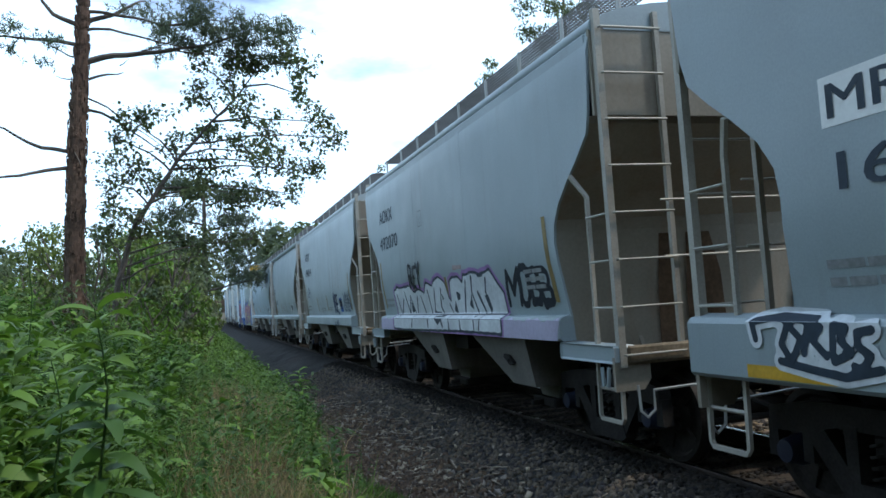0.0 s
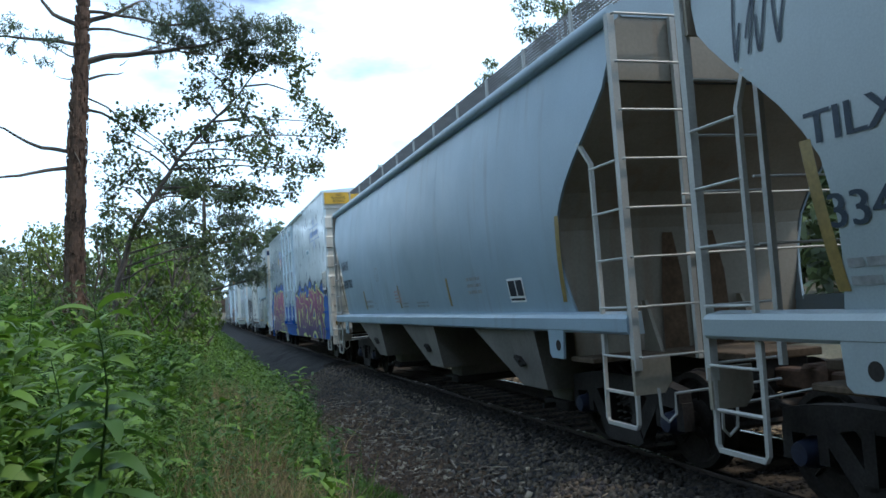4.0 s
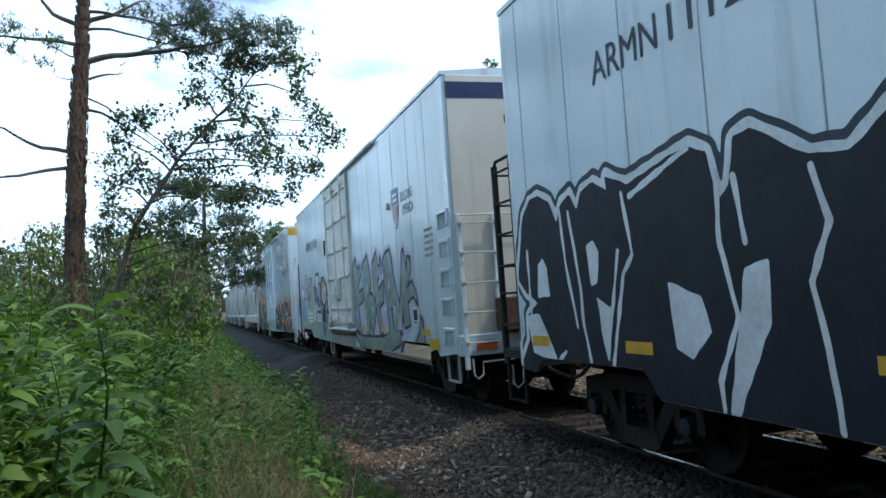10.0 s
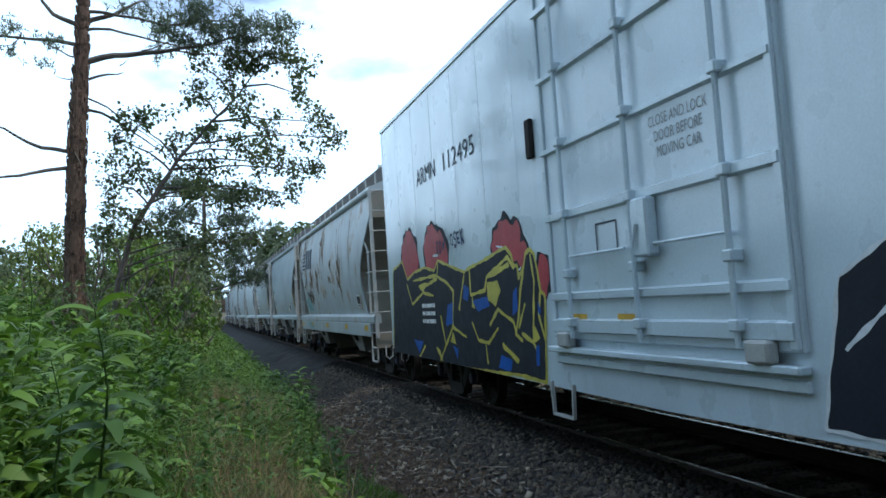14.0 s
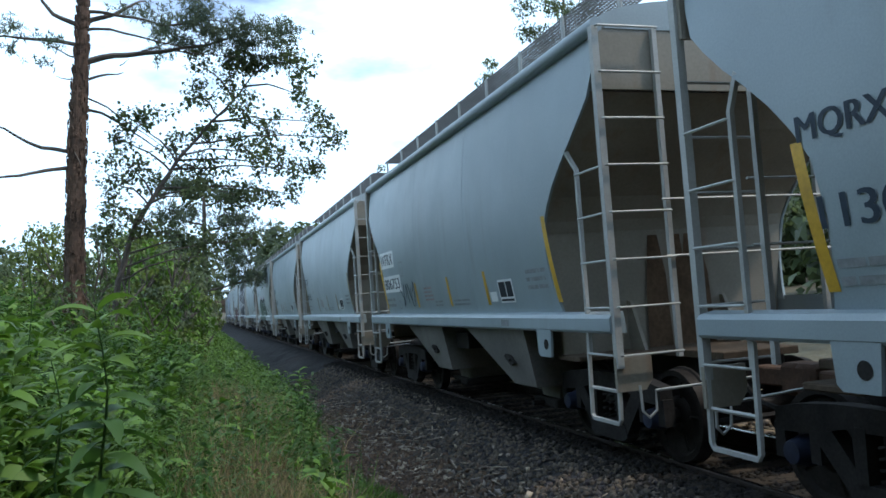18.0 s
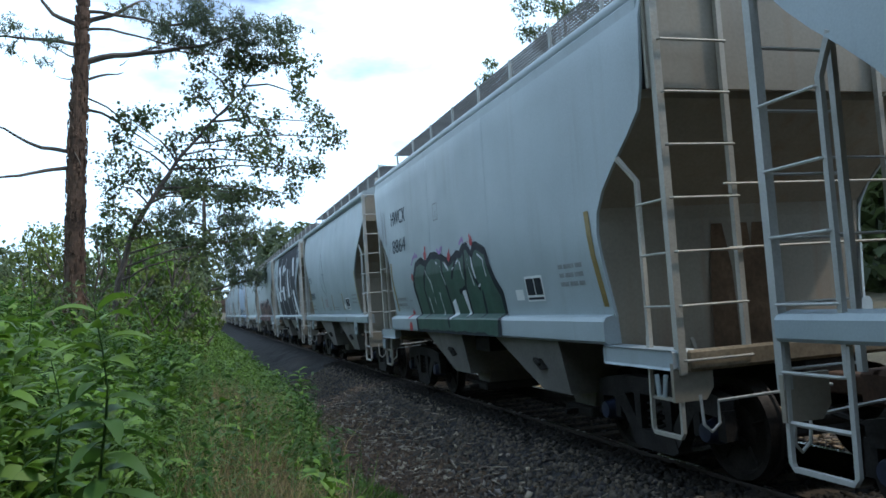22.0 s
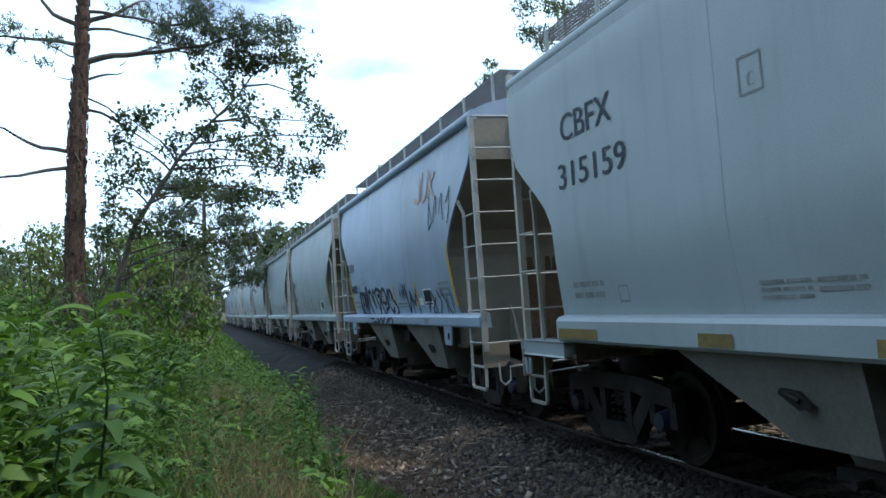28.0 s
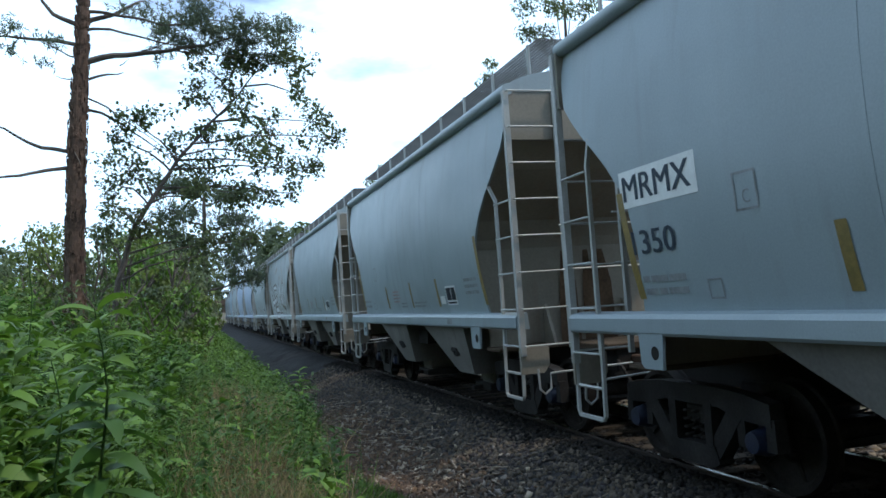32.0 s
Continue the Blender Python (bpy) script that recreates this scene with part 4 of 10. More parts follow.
TIE = material("creosoted_tie", (0.06, 0.048, 0.038), 0.9, 0, 0.4, 25, 2, 0.01, spec=0.15)
RAILM = material("rail_steel", (0.038, 0.027, 0.022), 0.85, 0.1, 0.3, 40, 3, 0.002)
RAILTOP = material("polished_rail_head", (0.5, 0.5, 0.5), 0.25, 1.0, 0.1, 60, 2, 0.0)
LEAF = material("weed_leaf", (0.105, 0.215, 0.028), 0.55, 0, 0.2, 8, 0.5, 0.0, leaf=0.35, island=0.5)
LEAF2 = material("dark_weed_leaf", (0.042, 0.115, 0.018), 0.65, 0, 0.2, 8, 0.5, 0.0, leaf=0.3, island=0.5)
GRASSM = material("grass_blade", (0.09, 0.19, 0.03), 0.7, 0, 0.25, 8, 0.5, 0.0, leaf=0.3, island=0.4)
DRYM = material("dry_grass", (0.30, 0.235, 0.135), 0.8, 0, 0.25, 8, 0.5, 0.0, leaf=0.25, island=0.35)
BUSHL = material("bush_leaf", (0.135, 0.19, 0.05), 0.6, 0, 0.25, 8, 0.5, 0.0, leaf=0.35, island=0.5)
OAKL = material("broad_leaf", (0.105, 0.145, 0.065), 0.5, 0, 0.2, 8, 0.7, 0.0, leaf=0.42, island=0.4)
NEEDLE = material("pine_needle", (0.125, 0.17, 0.12), 0.6, 0, 0.2, 8, 0.7, 0.0, leaf=0.3, island=0.35)
BARK = material("pine_bark", (0.115, 0.068, 0.048), 0.95, 0, 0.55, 14, 3, 0.05)
BARK2 = material("grey_bark", (0.13, 0.105, 0.09), 0.95, 0, 0.4, 20, 3, 0.02)
CONCRETE = material("bridge_steel", (0.09, 0.06, 0.045), 0.9, 0, 0.3, 10, 1, 0.01)

GX = [-60, -30, -12, -6, -3, -1.5, 0, 1.0, 1.8, 2.4, 3.0, 7.6, 8.4, 10, 14, 20, 40, 80]
GZ = [3.4, 3.1, 2.6, 2.1, 1.45, 0.95, 0.36, 0.02, -0.30, -0.52, -0.62, -0.62, -0.60, -0.45, 0.1, 0.8, 1.6, 2.0]


def ground_z(x, y):
    """Height of the ground: a bank on the camera's side, flat under the track."""
    x = np.asarray(x) - bend(y)
    base = np.interp(x, GX, GZ)
    rough = np.clip(np.minimum(np.abs(np.asarray(x) - 2.4), 1.0), 0, 1) * (np.asarray(x) < 2.4)
    return base + rough * (0.10 * np.sin(np.asarray(y) * 0.83 + np.asarray(x) * 1.7) + 0.06 * np.sin(np.asarray(y) * 2.1 - np.asarray(x) * 2.3))


gx = np.unique(np.concatenate([np.linspace(-900, -40, 14), np.linspace(-40, -12, 12), np.linspace(-12, 10, 68), np.linspace(10, 40, 16), np.linspace(40, 900, 14)]))
gy = np.unique(np.concatenate([np.linspace(-900, -40, 14), np.linspace(-40, -4, 12), np.linspace(-4, 60, 110), np.linspace(60, 200, 30), np.linspace(200, 1500, 14)]))
XX, YY = np.meshgrid(gx, gy)
ZZ = ground_z(XX, YY)
gv = np.stack([XX.ravel(), YY.ravel(), ZZ.ravel()], 1)
nx = len(gx)
ii = (np.arange(len(gy) - 1)[:, None] * nx + np.arange(nx - 1)[None, :]).ravel()
ground = new("ground", fast_mesh("ground", gv, np.stack([ii, ii + 1, ii + nx + 1, ii + nx], 1), SOIL))
ground.data.shade_smooth()
tagged(ground, "brown soil of the weedy railway bank", "ground", kind="structure")

STATIONS = [-340, -40, 80] + list(range(100, 481, 20))


def along_track(profile):
    """A closed profile of (x, z) drawn along the track and its curve."""
    sh, k = Shape(), len(profile)
    vs = [(x + float(bend(y)), y, z) for y in STATIONS for x, z in profile]
    fs = [(a * k + i, a * k + (i + 1) % k, (a + 1) * k + (i + 1) % k, (a + 1) * k + i) for a in range(len(STATIONS) - 1) for i in range(k)]
    return sh.add(vs, fs + [tuple(range(k)), tuple((len(STATIONS) - 1) * k + i for i in range(k))])


BED = [(2.25, -0.56), (3.0, -0.40), (3.7, -0.13), (4.1, -0.055), (4.47, -0.06), (4.62, -0.20), (5.98, -0.20), (6.13, -0.06), (6.9, -0.10), (8.4, -0.50)]
structure("ballast_bed", along_track([(2.25, -0.9)] + BED + [(8.4, -0.9)]), BALLAST, "dark grey crushed stone bed under the track")

track = tagged(new("railway_track"), "single railway track on dark wooden ties", "railway track", kind="structure")
rail_prof = [(-0.07, -0.17), (-0.07, -0.155), (-0.012, -0.13), (-0.01, -0.05), (-0.036, -0.035), (-0.036, -0.006), (-0.028, 0.0), (0.028, 0.0), (0.036, -0.006), (0.036, -0.035), (0.01, -0.05), (0.012, -0.13), (0.07, -0.155), (0.07, -0.17)]
for sx in (-1, 1):
    ro = part("rail", along_track([(TRACK + sx * 0.752 + x, z - 0.003) for x, z in rail_prof]), RAILM, track, "rusty steel rail")
    c = TRACK + sx * 0.752
    part("rail_head", along_track([(c - 0.026, -0.002), (c + 0.026, -0.002), (c + 0.026, 0.0), (c - 0.026, 0.0)]), RAILTOP, ro, "polished running surface")
tie_me = Shape().box(-1.3, 1.3, -0.115, 0.115, -0.36, -0.172, 0.012).mesh("tie", TIE)
for k in range(230):
    y = -12 + k * 0.53 + random.uniform(-0.02, 0.02)
    part("tie", tie_me, None, track, m=pose(TRACK + float(bend(y)) + random.uniform(-0.03, 0.03), y, random.uniform(-0.012, 0.004), 0, random.uniform(-0.3, 0.3), random.uniform(-0.9, 0.9)))


def scatter_blocks(name, pts, size, mat, flat=0.8, long=1.0):
    """Small six-sided lumps at the given points, each uneven and turned its own way."""
    rng = np.random.default_rng(len(pts))
    n = len(pts)
    corner = np.array([(x, y, z) for x in (-1, 1) for y in (-1, 1) for z in (-1, 1)], float) * 0.5
    v = corner[None] * rng.uniform(0.6, 1.25, (n, 8, 3)) * np.array([long, 1, flat])
    v *= (size * rng.uniform(0.5, 1.3, n))[:, None, None]
    q = rng.normal(size=(n, 4))
    if long > 1.5:
        a = rng.uniform(0, math.pi, n)
        q = np.stack([np.cos(a), rng.normal(0, 0.05, n), rng.normal(0, 0.05, n), np.sin(a)], 1)
    q /= np.linalg.norm(q, axis=1)[:, None]
    w, x, y, z = q.T
    rot = np.stack([1 - 2 * (y * y + z * z), 2 * (x * y - z * w), 2 * (x * z + y * w), 2 * (x * y + z * w), 1 - 2 * (x * x + z * z), 2 * (y * z - x * w), 2 * (x * z - y * w), 2 * (y * z + x * w), 1 - 2 * (x * x + y * y)], 1).reshape(n, 3, 3)
    v = np.einsum("nij,nkj->nki", rot, v) + pts[:, None]
    f = np.array([(0, 1, 3, 2), (4, 6, 7, 5), (0, 4, 5, 1), (2, 3, 7, 6), (0, 2, 6, 4), (1, 5, 7, 3)])
    faces = (f[None] + 8 * np.arange(n)[:, None, None]).reshape(-1, 4)
    return new(name, fast_mesh(name, v.reshape(-1, 3), faces, mat))


def bed_z(x):
    return np.interp(x, [p[0] for p in BED], [p[1] for p in BED])


def top_z(x, y):
    return np.maximum(ground_z(x, y), np.where(x > 2.25, bed_z(x), -9))


rng = np.random.default_rng(5)
n = 23000
px, py = rng.uniform(1.0, 4.05, n), 5.0 + 20 * rng.random(n) ** 1.5
stuff(scatter_blocks("ballast_stones", np.stack([px, py, top_z(px, py) + 0.004], 1), 0.046, STONE), "loose grey crushed stones beside the rail", "gravel")
n = 6500
px, py = 3.75 + 0.72 * rng.random(n) ** 0.7, 4.0 + 22 * rng.random(n) ** 1.4
stuff(scatter_blocks("oily_stones", np.stack([px, py, top_z(px, py) + 0.006], 1), 0.05, SHADE_OILY), "stones along the rail, darkened for shade and grease", "gravel")
n = 7000
px, py = rng.uniform(4.62, 5.98, n), rng.uniform(2.5, 20, n)
stuff(scatter_blocks("ballast_stones", np.stack([px, py, bed_z(px) - 0.004], 1), 0.05, SHADE_OILY), "crushed stones between the rails, darkened for shade and dirt", "gravel")
n = 7000
px, py = rng.uniform(6.15, 8.6, n), rng.uniform(2.5, 22, n)
stuff(scatter_blocks("ballast_stones", np.stack([px, py, top_z(px, py) + 0.008], 1), 0.055, DUSTY), "dusty crushed stones beyond the rails", "gravel")
n = 9000
px, py = rng.uniform(6.2, 12.5, n), rng.uniform(3.0, 20, n)
stuff(scatter_blocks("dead_leaves", np.stack([px, py, top_z(px, py) + 0.02], 1), 0.085, LITTER, 0.2, 1.7), "tan dead leaves and twigs beyond the track", "debris")
n = 11000
px, py = np.clip(rng.normal(2.0, 0.5, n), 0.9, 3.4), 6.5 + 13 * rng.random(n)
stuff(scatter_blocks("wood_chips", np.stack([px, py, top_z(px, py) + 0.016], 1), 0.036, CHIP, 0.25, 2.6), "brown wood chips and dead stems on the gravel", "debris")
n = 9000
px, py = np.clip(rng.normal(2.1, 0.40, n), 1.1, 3.2), 8.0 + 9.0 * rng.random(n)
stuff(scatter_blocks("leaf_litter", np.stack([px, py, top_z(px, py) + 0.022], 1), 0.05, CHIP, 0.15, 1.5), "brown leaf litter and bark mulch beside the track", "debris")
n = 700
px, py = np.clip(rng.normal(2.5, 0.5, n), 1.4, 3.8), 5.5 + 11 * rng.random(n)
stuff(scatter_blocks("pale_flakes", np.stack([px, py, top_z(px, py) + 0.03], 1), 0.05, STICK, 0.2, 1.4), "pale curled bark flakes on the gravel", "debris")
n = 420
px, py = np.clip(rng.normal(2.6, 0.5, n), 1.5, 3.9), 6.0 + 13 * rng.random(n)
stuff(scatter_blocks("dry_sticks", np.stack([px, py, top_z(px, py) + 0.03], 1), 0.013, STICK, 0.8, 22.0), "pale dry sticks strewn over the gravel", "debris")


# ---- plants ----
def leaf_mesh(name, base, way, length, width, mat, droop=0.25, rng=rng, fine=False):
    """Pointed folded leaves from their base points along their ways; fine ones bend in two steps."""
    n = len(base)
    way = way / np.linalg.norm(way, axis=1)[:, None]
    side = np.cross(way, np.array([0, 0, 1.0]) + rng.normal(0, 0.35, (n, 3)))
    side /= np.linalg.norm(side, axis=1)[:, None] + 1e-9
    nrm = np.cross(side, way)
    L, Wd = length[:, None], width[:, None]
    tip = base + way * L - np.array([0, 0, 1.0]) * L * droop
    if fine:
        m1 = base + way * L * 0.28 + nrm * L * 0.03
        m2 = base + way * L * 0.66 - np.array([0, 0, 1.0]) * L * droop * 0.35
        v = np.stack([base, m1 + side * Wd * 0.46 + nrm * Wd * 0.14, m1 - side * Wd * 0.46 + nrm * Wd * 0.14, m2 + side * Wd * 0.38 + nrm * Wd * 0.10, m2 - side * Wd * 0.38 + nrm * Wd * 0.10, tip], 1).reshape(-1, 3)
        k = 6 * np.arange(n)[:, None]
        f = np.concatenate([k + [0, 1, 2], k + [1, 3, 2], k + [3, 4, 2], k + [3, 5, 4]], 0)
        return fast_mesh(name, v, f, mat)
    mid = base + way * L * 0.45 + nrm * L * 0.06
    v = np.stack([base, mid + side * Wd * 0.5 + nrm * Wd * 0.12, mid - side * Wd * 0.5 + nrm * Wd * 0.12, tip], 1).reshape(-1, 3)
    k = 4 * np.arange(n)[:, None]
    f = np.concatenate([k + [0, 1, 2], k + [1, 3, 2]], 0)
    return fast_mesh(name, v, f, mat)


def weeds(name, x, y, height, leaves, size, mat, stem_mat, label, slim=0.24, lean=0.12):
    """Upright weeds: thin stems set with leaves all the way up."""
    n = len(x)
    z = ground_z(x, y)
    foot = np.stack([x, y, z - 0.03], 1)
    top = foot + np.stack([rng.normal(0, lean, n) * height, rng.normal(0, lean, n) * height, height], 1)
    u = rng.uniform(0.12, 1.0, (n, leaves)) ** 0.8
    b = foot[:, None] + (top - foot)[:, None] * u[..., None]
    a = rng.uniform(0, 2 * math.pi, (n, leaves))
    w = np.stack([np.cos(a), np.sin(a), rng.uniform(-0.15, 1.25, (n, leaves))], -1)
    ln = size * (1.25 - 0.6 * u) * rng.uniform(0.6, 1.3, (n, leaves))
    ob = new(name, leaf_mesh(name, b.reshape(-1, 3), w.reshape(-1, 3), ln.ravel(), ln.ravel() * slim, mat, 0.3, rng, float(np.median(y)) < 14))
    stuff(ob, label, "weeds")
    r = 0.0035 + 0.002 * height
    d = np.array([(1, 0), (-0.5, 0.87), (-0.5, -0.87)])
    ring0 = foot[:, None] + np.concatenate([d[None] * r[:, None, None], np.zeros((n, 3, 1))], -1)
    v = np.concatenate([ring0, top[:, None]], 1).reshape(-1, 3)
    k = 4 * np.arange(n)[:, None]
    sm = fast_mesh("stems", v, np.concatenate([k + [0, 1, 3], k + [1, 2, 3], k + [2, 0, 3]], 0), stem_mat)
    stuff(new(name + "_stems", sm), "thin green stems of the weeds", "weeds")


def grass(name, x, y, height, blades, mat, label, spread=0.10, thin=1.0):
    n = len(x)
    z = ground_z(x, y)
    foot = np.repeat(np.stack([x, y, z - 0.02], 1), blades, 0)
    foot[:, :2] += rng.normal(0, spread * 0.5, (n * blades, 2))
    w = np.concatenate([rng.normal(0, 0.33, (n * blades, 2)), np.ones((n * blades, 1))], 1)
    ln = np.repeat(height, blades) * rng.uniform(0.5, 1.2, n * blades)
    stuff(new(name, leaf_mesh(name, foot, w, ln, (0.006 + ln * 0.012) * thin, mat, 0.18)), label, "grass")


def bank_spots(n, y0, y1, x0, x1, power=1.0, keep=2.6):
    y = y0 + (y1 - y0) * rng.random(n) ** power
    x = rng.uniform(x0, x1, n)
    edge = np.interp(y, [4, 7, 9.5, 16, 22, 40], [0.70, 0.90, 1.15, 1.70, 2.0, 2.3]) + 0.16 * np.sin(y * 3.1) + 0.10 * np.sin(y * 7.3 + 1)
    ok = (x < edge) & (np.hypot(x, y) > keep) & (np.hypot((x + 0.42) * 1.2, (y - 3.5)) > 0.75)
    return x[ok], y[ok]


def clumps(x, y):
    """Patchiness of the weeds: about 0.5 in gaps, 1.2 in the middle of a clump."""
    return 0.86 + 0.22 * np.sin(x * 2.3 + y * 0.9) * np.sin(y * 1.7 - x * 1.1) + 0.16 * np.sin(x * 5.1 - y * 3.3)


def bank_height(x):
    """Weeds stand tall on the bank and low towards the gravel."""
    return np.interp(x, [-6, -2.5, -1, 0, 1, 1.8, 2.3], [1.25, 1.2, 1.05, 0.95, 0.75, 0.55, 0.35])


def off_strip(x, y, keep=0.3):
    """Leafy weeds are thin in a strip of fine dry grass that runs along the bank."""
    inside = np.abs(x - 0.05 * y + 0.10) < 0.50
    ok = ~inside | (rng.random(len(x)) < keep)
    return x[ok], y[ok]


x, y = off_strip(*bank_spots(3300, 3.6, 14, -6.5, 1.55, 1.3, 3.9))
weeds("weeds", x, y, rng.uniform(0.35, 0.85, len(x)) * bank_height(x) * clumps(x, y), 24, 0.145, LEAF, LEAF2, "fresh green leafy weeds covering the bank", 0.25)
x, y = off_strip(*bank_spots(1500, 4.5, 15, -6.5, 1.3, 1.2, 4.6), 0.15)
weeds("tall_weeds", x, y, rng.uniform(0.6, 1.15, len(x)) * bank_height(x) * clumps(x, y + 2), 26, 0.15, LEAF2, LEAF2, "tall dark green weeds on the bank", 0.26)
x, y = off_strip(*bank_spots(480, 4.2, 13, -4.5, 1.1, 1.2, 4.2), 0.1)
weeds("broad_weeds", x, y, rng.uniform(0.5, 1.0, len(x)) * bank_height(x), 16, 0.24, LEAF, LEAF2, "broad-leaved bright green weeds among the rest", 0.34)
x, y = off_strip(*bank_spots(1100, 5.0, 16, -0.4, 1.55, 1.2, 4.2), 0.35)
weeds("slender_weeds", x, y, rng.uniform(0.5, 1.0, len(x)) * np.interp(x, [0.3, 1.2, 1.6], [1.0, 0.8, 0.5]), 30, 0.075, GRASSM, LEAF2, "slender upright weeds at the edge of the gravel", 0.22, 0.06)
x, y = bank_spots(4200, 14, 42, -10, 1.9, 1.2)
weeds("weeds", x, y, rng.uniform(0.4, 1.1, len(x)) * bank_height(x) * clumps(x, y), 18, 0.19, LEAF, LEAF2, "dense green weeds farther along the bank", 0.3)
x, y = bank_spots(3200, 42, 120, -16, 2.5, 1.3)
weeds("weeds", x, y, rng.uniform(0.5, 1.2, len(x)) * bank_height(x), 12, 0.30, LEAF, LEAF2, "distant green weeds along the track", 0.36)
x, y = bank_spots(2600, 3.2, 16, -5, 1.7, 1.3, 3.4)
grass("grass_tufts", x, y, rng.uniform(0.2, 0.55, len(x)), 14, GRASSM, "green grass between the weeds")
def on_strip(n, y0, y1, wide, shift=0.0):
    y = y0 + (y1 - y0) * rng.random(n) ** 1.2
    x = 0.05 * y - 0.10 + shift + rng.normal(0, wide, n)
    ok = np.hypot(x, y) > 3.8
    return x[ok], y[ok]


x, y = on_strip(700, 4.6, 12, 0.24, 0.08)
k = np.sin(x * 3.1 + y * 1.3) + np.sin(y * 2.2 + 1.0) > -0.4
grass("dry_grass", x[k], y[k], rng.uniform(0.50, 0.86, k.sum()), 24, DRYM, "fine dry seed grass in a tan patch", 0.14, 0.45)
for cx, cy, k in ((0.50, 11.2, 150), (0.36, 10.0, 80), (-0.45, 14.5, 110), (0.62, 12.6, 70)):
    px, py = rng.normal(cx, 0.16, k), rng.normal(cy, 0.5, k)
    grass("dry_grass", px, py, rng.uniform(0.35, 0.62, k), 34, DRYM, "tan seed heads of dry grass", 0.16, 0.4)
x, y = on_strip(900, 4.4, 15, 0.34)
grass("fine_grass", x, y, rng.uniform(0.35, 0.75, len(x)), 16, GRASSM, "fine green grass in a strip along the bank", 0.14, 0.55)
x, y = on_strip(260, 4.6, 13, 0.34, 0.10)
weeds("slim_stalks", x, y, rng.uniform(0.6, 1.0, len(x)), 26, 0.055, LEAF2, LEAF2, "slim dark stalks with tiny leaves", 0.28, 0.05)
x, y = rng.normal(1.62, 0.16, 46), rng.uniform(13.0, 18.0, 46)
weeds("dark_shrub", x, y, rng.uniform(0.3, 0.6, 46), 34, 0.09, LEAF2, BARK2, "low dark shrub at the edge of the gravel", 0.5, 0.25)
x, y = rng.normal(1.32, 0.14, 30), rng.uniform(7.6, 9.4, 30)
weeds("bare_stalks", x, y, rng.uniform(0.25, 0.5, 30), 9, 0.05, LEAF2, BARK2, "dark bare stalks beside the gravel", 0.4, 0.12)
x, y = bank_spots(900, 6, 40, 1.2, 1.85, 1.2)
grass("verge_grass", x, y, rng.uniform(0.08, 0.30, len(x)), 10, GRASSM, "short grass along the edge of the gravel")


px, py = rng.normal(1.62, 0.24, 170), rng.uniform(7.3, 8.7, 170)
grass("grass_patch", px, py, rng.uniform(0.08, 0.22, 170), 16, GRASSM, "patch of short bright grass on the gravel")
px, py = rng.uniform(-12, 1.3, 2600), rng.uniform(-12, 3.6, 2600)
ok = np.hypot(px, py) > 1.3
grass("trodden_grass", px[ok], py[ok], rng.uniform(0.10, 0.30, ok.sum()), 12, GRASSM, "short trodden grass round the stand", 0.3)
px, py = rng.uniform(-12, 0.9, 700), rng.uniform(-12, 3.0, 700)
ok = np.hypot(px, py) > 3.2
weeds("low_weeds", px[ok], py[ok], rng.uniform(0.25, 0.7, ok.sum()), 18, 0.15, LEAF, LEAF2, "low green weeds round the stand", 0.28)


def tall_weed(x, y, h, leaves, size, label, seed):
    """One tall weed near the camera, with its larger leaves as parts."""
    r = random.Random(seed)
    z0 = float(ground_z(x, y)) - 0.05
    thing = tagged(new("tall_weed"), label, "weed")
    thing.matrix_basis = pose(x, y, z0)
    stem = Shape()
    pts = [(0.02 * math.sin(k * 1.3), 0.015 * k / 8, h * k / 8) for k in range(9)]
    stem.tube(pts, [0.011 - 0.0011 * k for k in range(9)], 6)
    part("stem", stem, LEAF2, thing, "", True)
    for k in range(leaves):
        u = 0.16 + 0.84 * k / (leaves - 1)
        a = k * 2.4 + r.uniform(-0.3, 0.3)
        ln = size * (1.15 - 0.55 * u) * r.uniform(0.75, 1.2)
        lift = -0.1 + 0.75 * u ** 2
        s = Shape()
        rows, vs = 6, []
        for i in range(rows + 1):
            q = i / rows
            w = ln * 0.17 * math.sin(math.pi * min(1, q * 0.93 + 0.07)) ** 0.8
            bx, bz = ln * q, ln * (lift * q - 0.55 * q * q)
            vs += [(bx, -w, bz + w * 0.35), (bx, 0, bz), (bx, w, bz + w * 0.35)]
        s.add(vs, [(3 * i + j, 3 * i + j + 1, 3 * i + j + 4, 3 * i + j + 3) for i in range(rows) for j in (0, 1)])
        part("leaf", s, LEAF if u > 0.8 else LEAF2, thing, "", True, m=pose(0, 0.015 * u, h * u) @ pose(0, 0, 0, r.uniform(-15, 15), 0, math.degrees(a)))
    return thing


tall_weed(-0.36, 3.25, 1.24, 40, 0.29, "tall broad-leaved green weed on the bank", 3)
tall_weed(0.86, 7.4, 1.05, 64, 0.15, "slender green weed at the edge of the gravel", 4)
tall_weed(0.92, 7.3, 0.72, 20, 0.10, "short green weed beside the gravel", 5)
tall_weed(-0.62, 3.9, 1.0, 24, 0.17, "leafy green weed on the bank", 6)
tall_weed(-1.10, 6.0, 1.62, 26, 0.07, "thin dark stalk standing above the weeds", 12)
tall_weed(0.98, 8.2, 0.95, 50, 0.10, "slender dark green weed beside the gravel", 14)
tall_weed(1.28, 8.4, 0.45, 12, 0.08, "small dark weed with bare stems", 8)


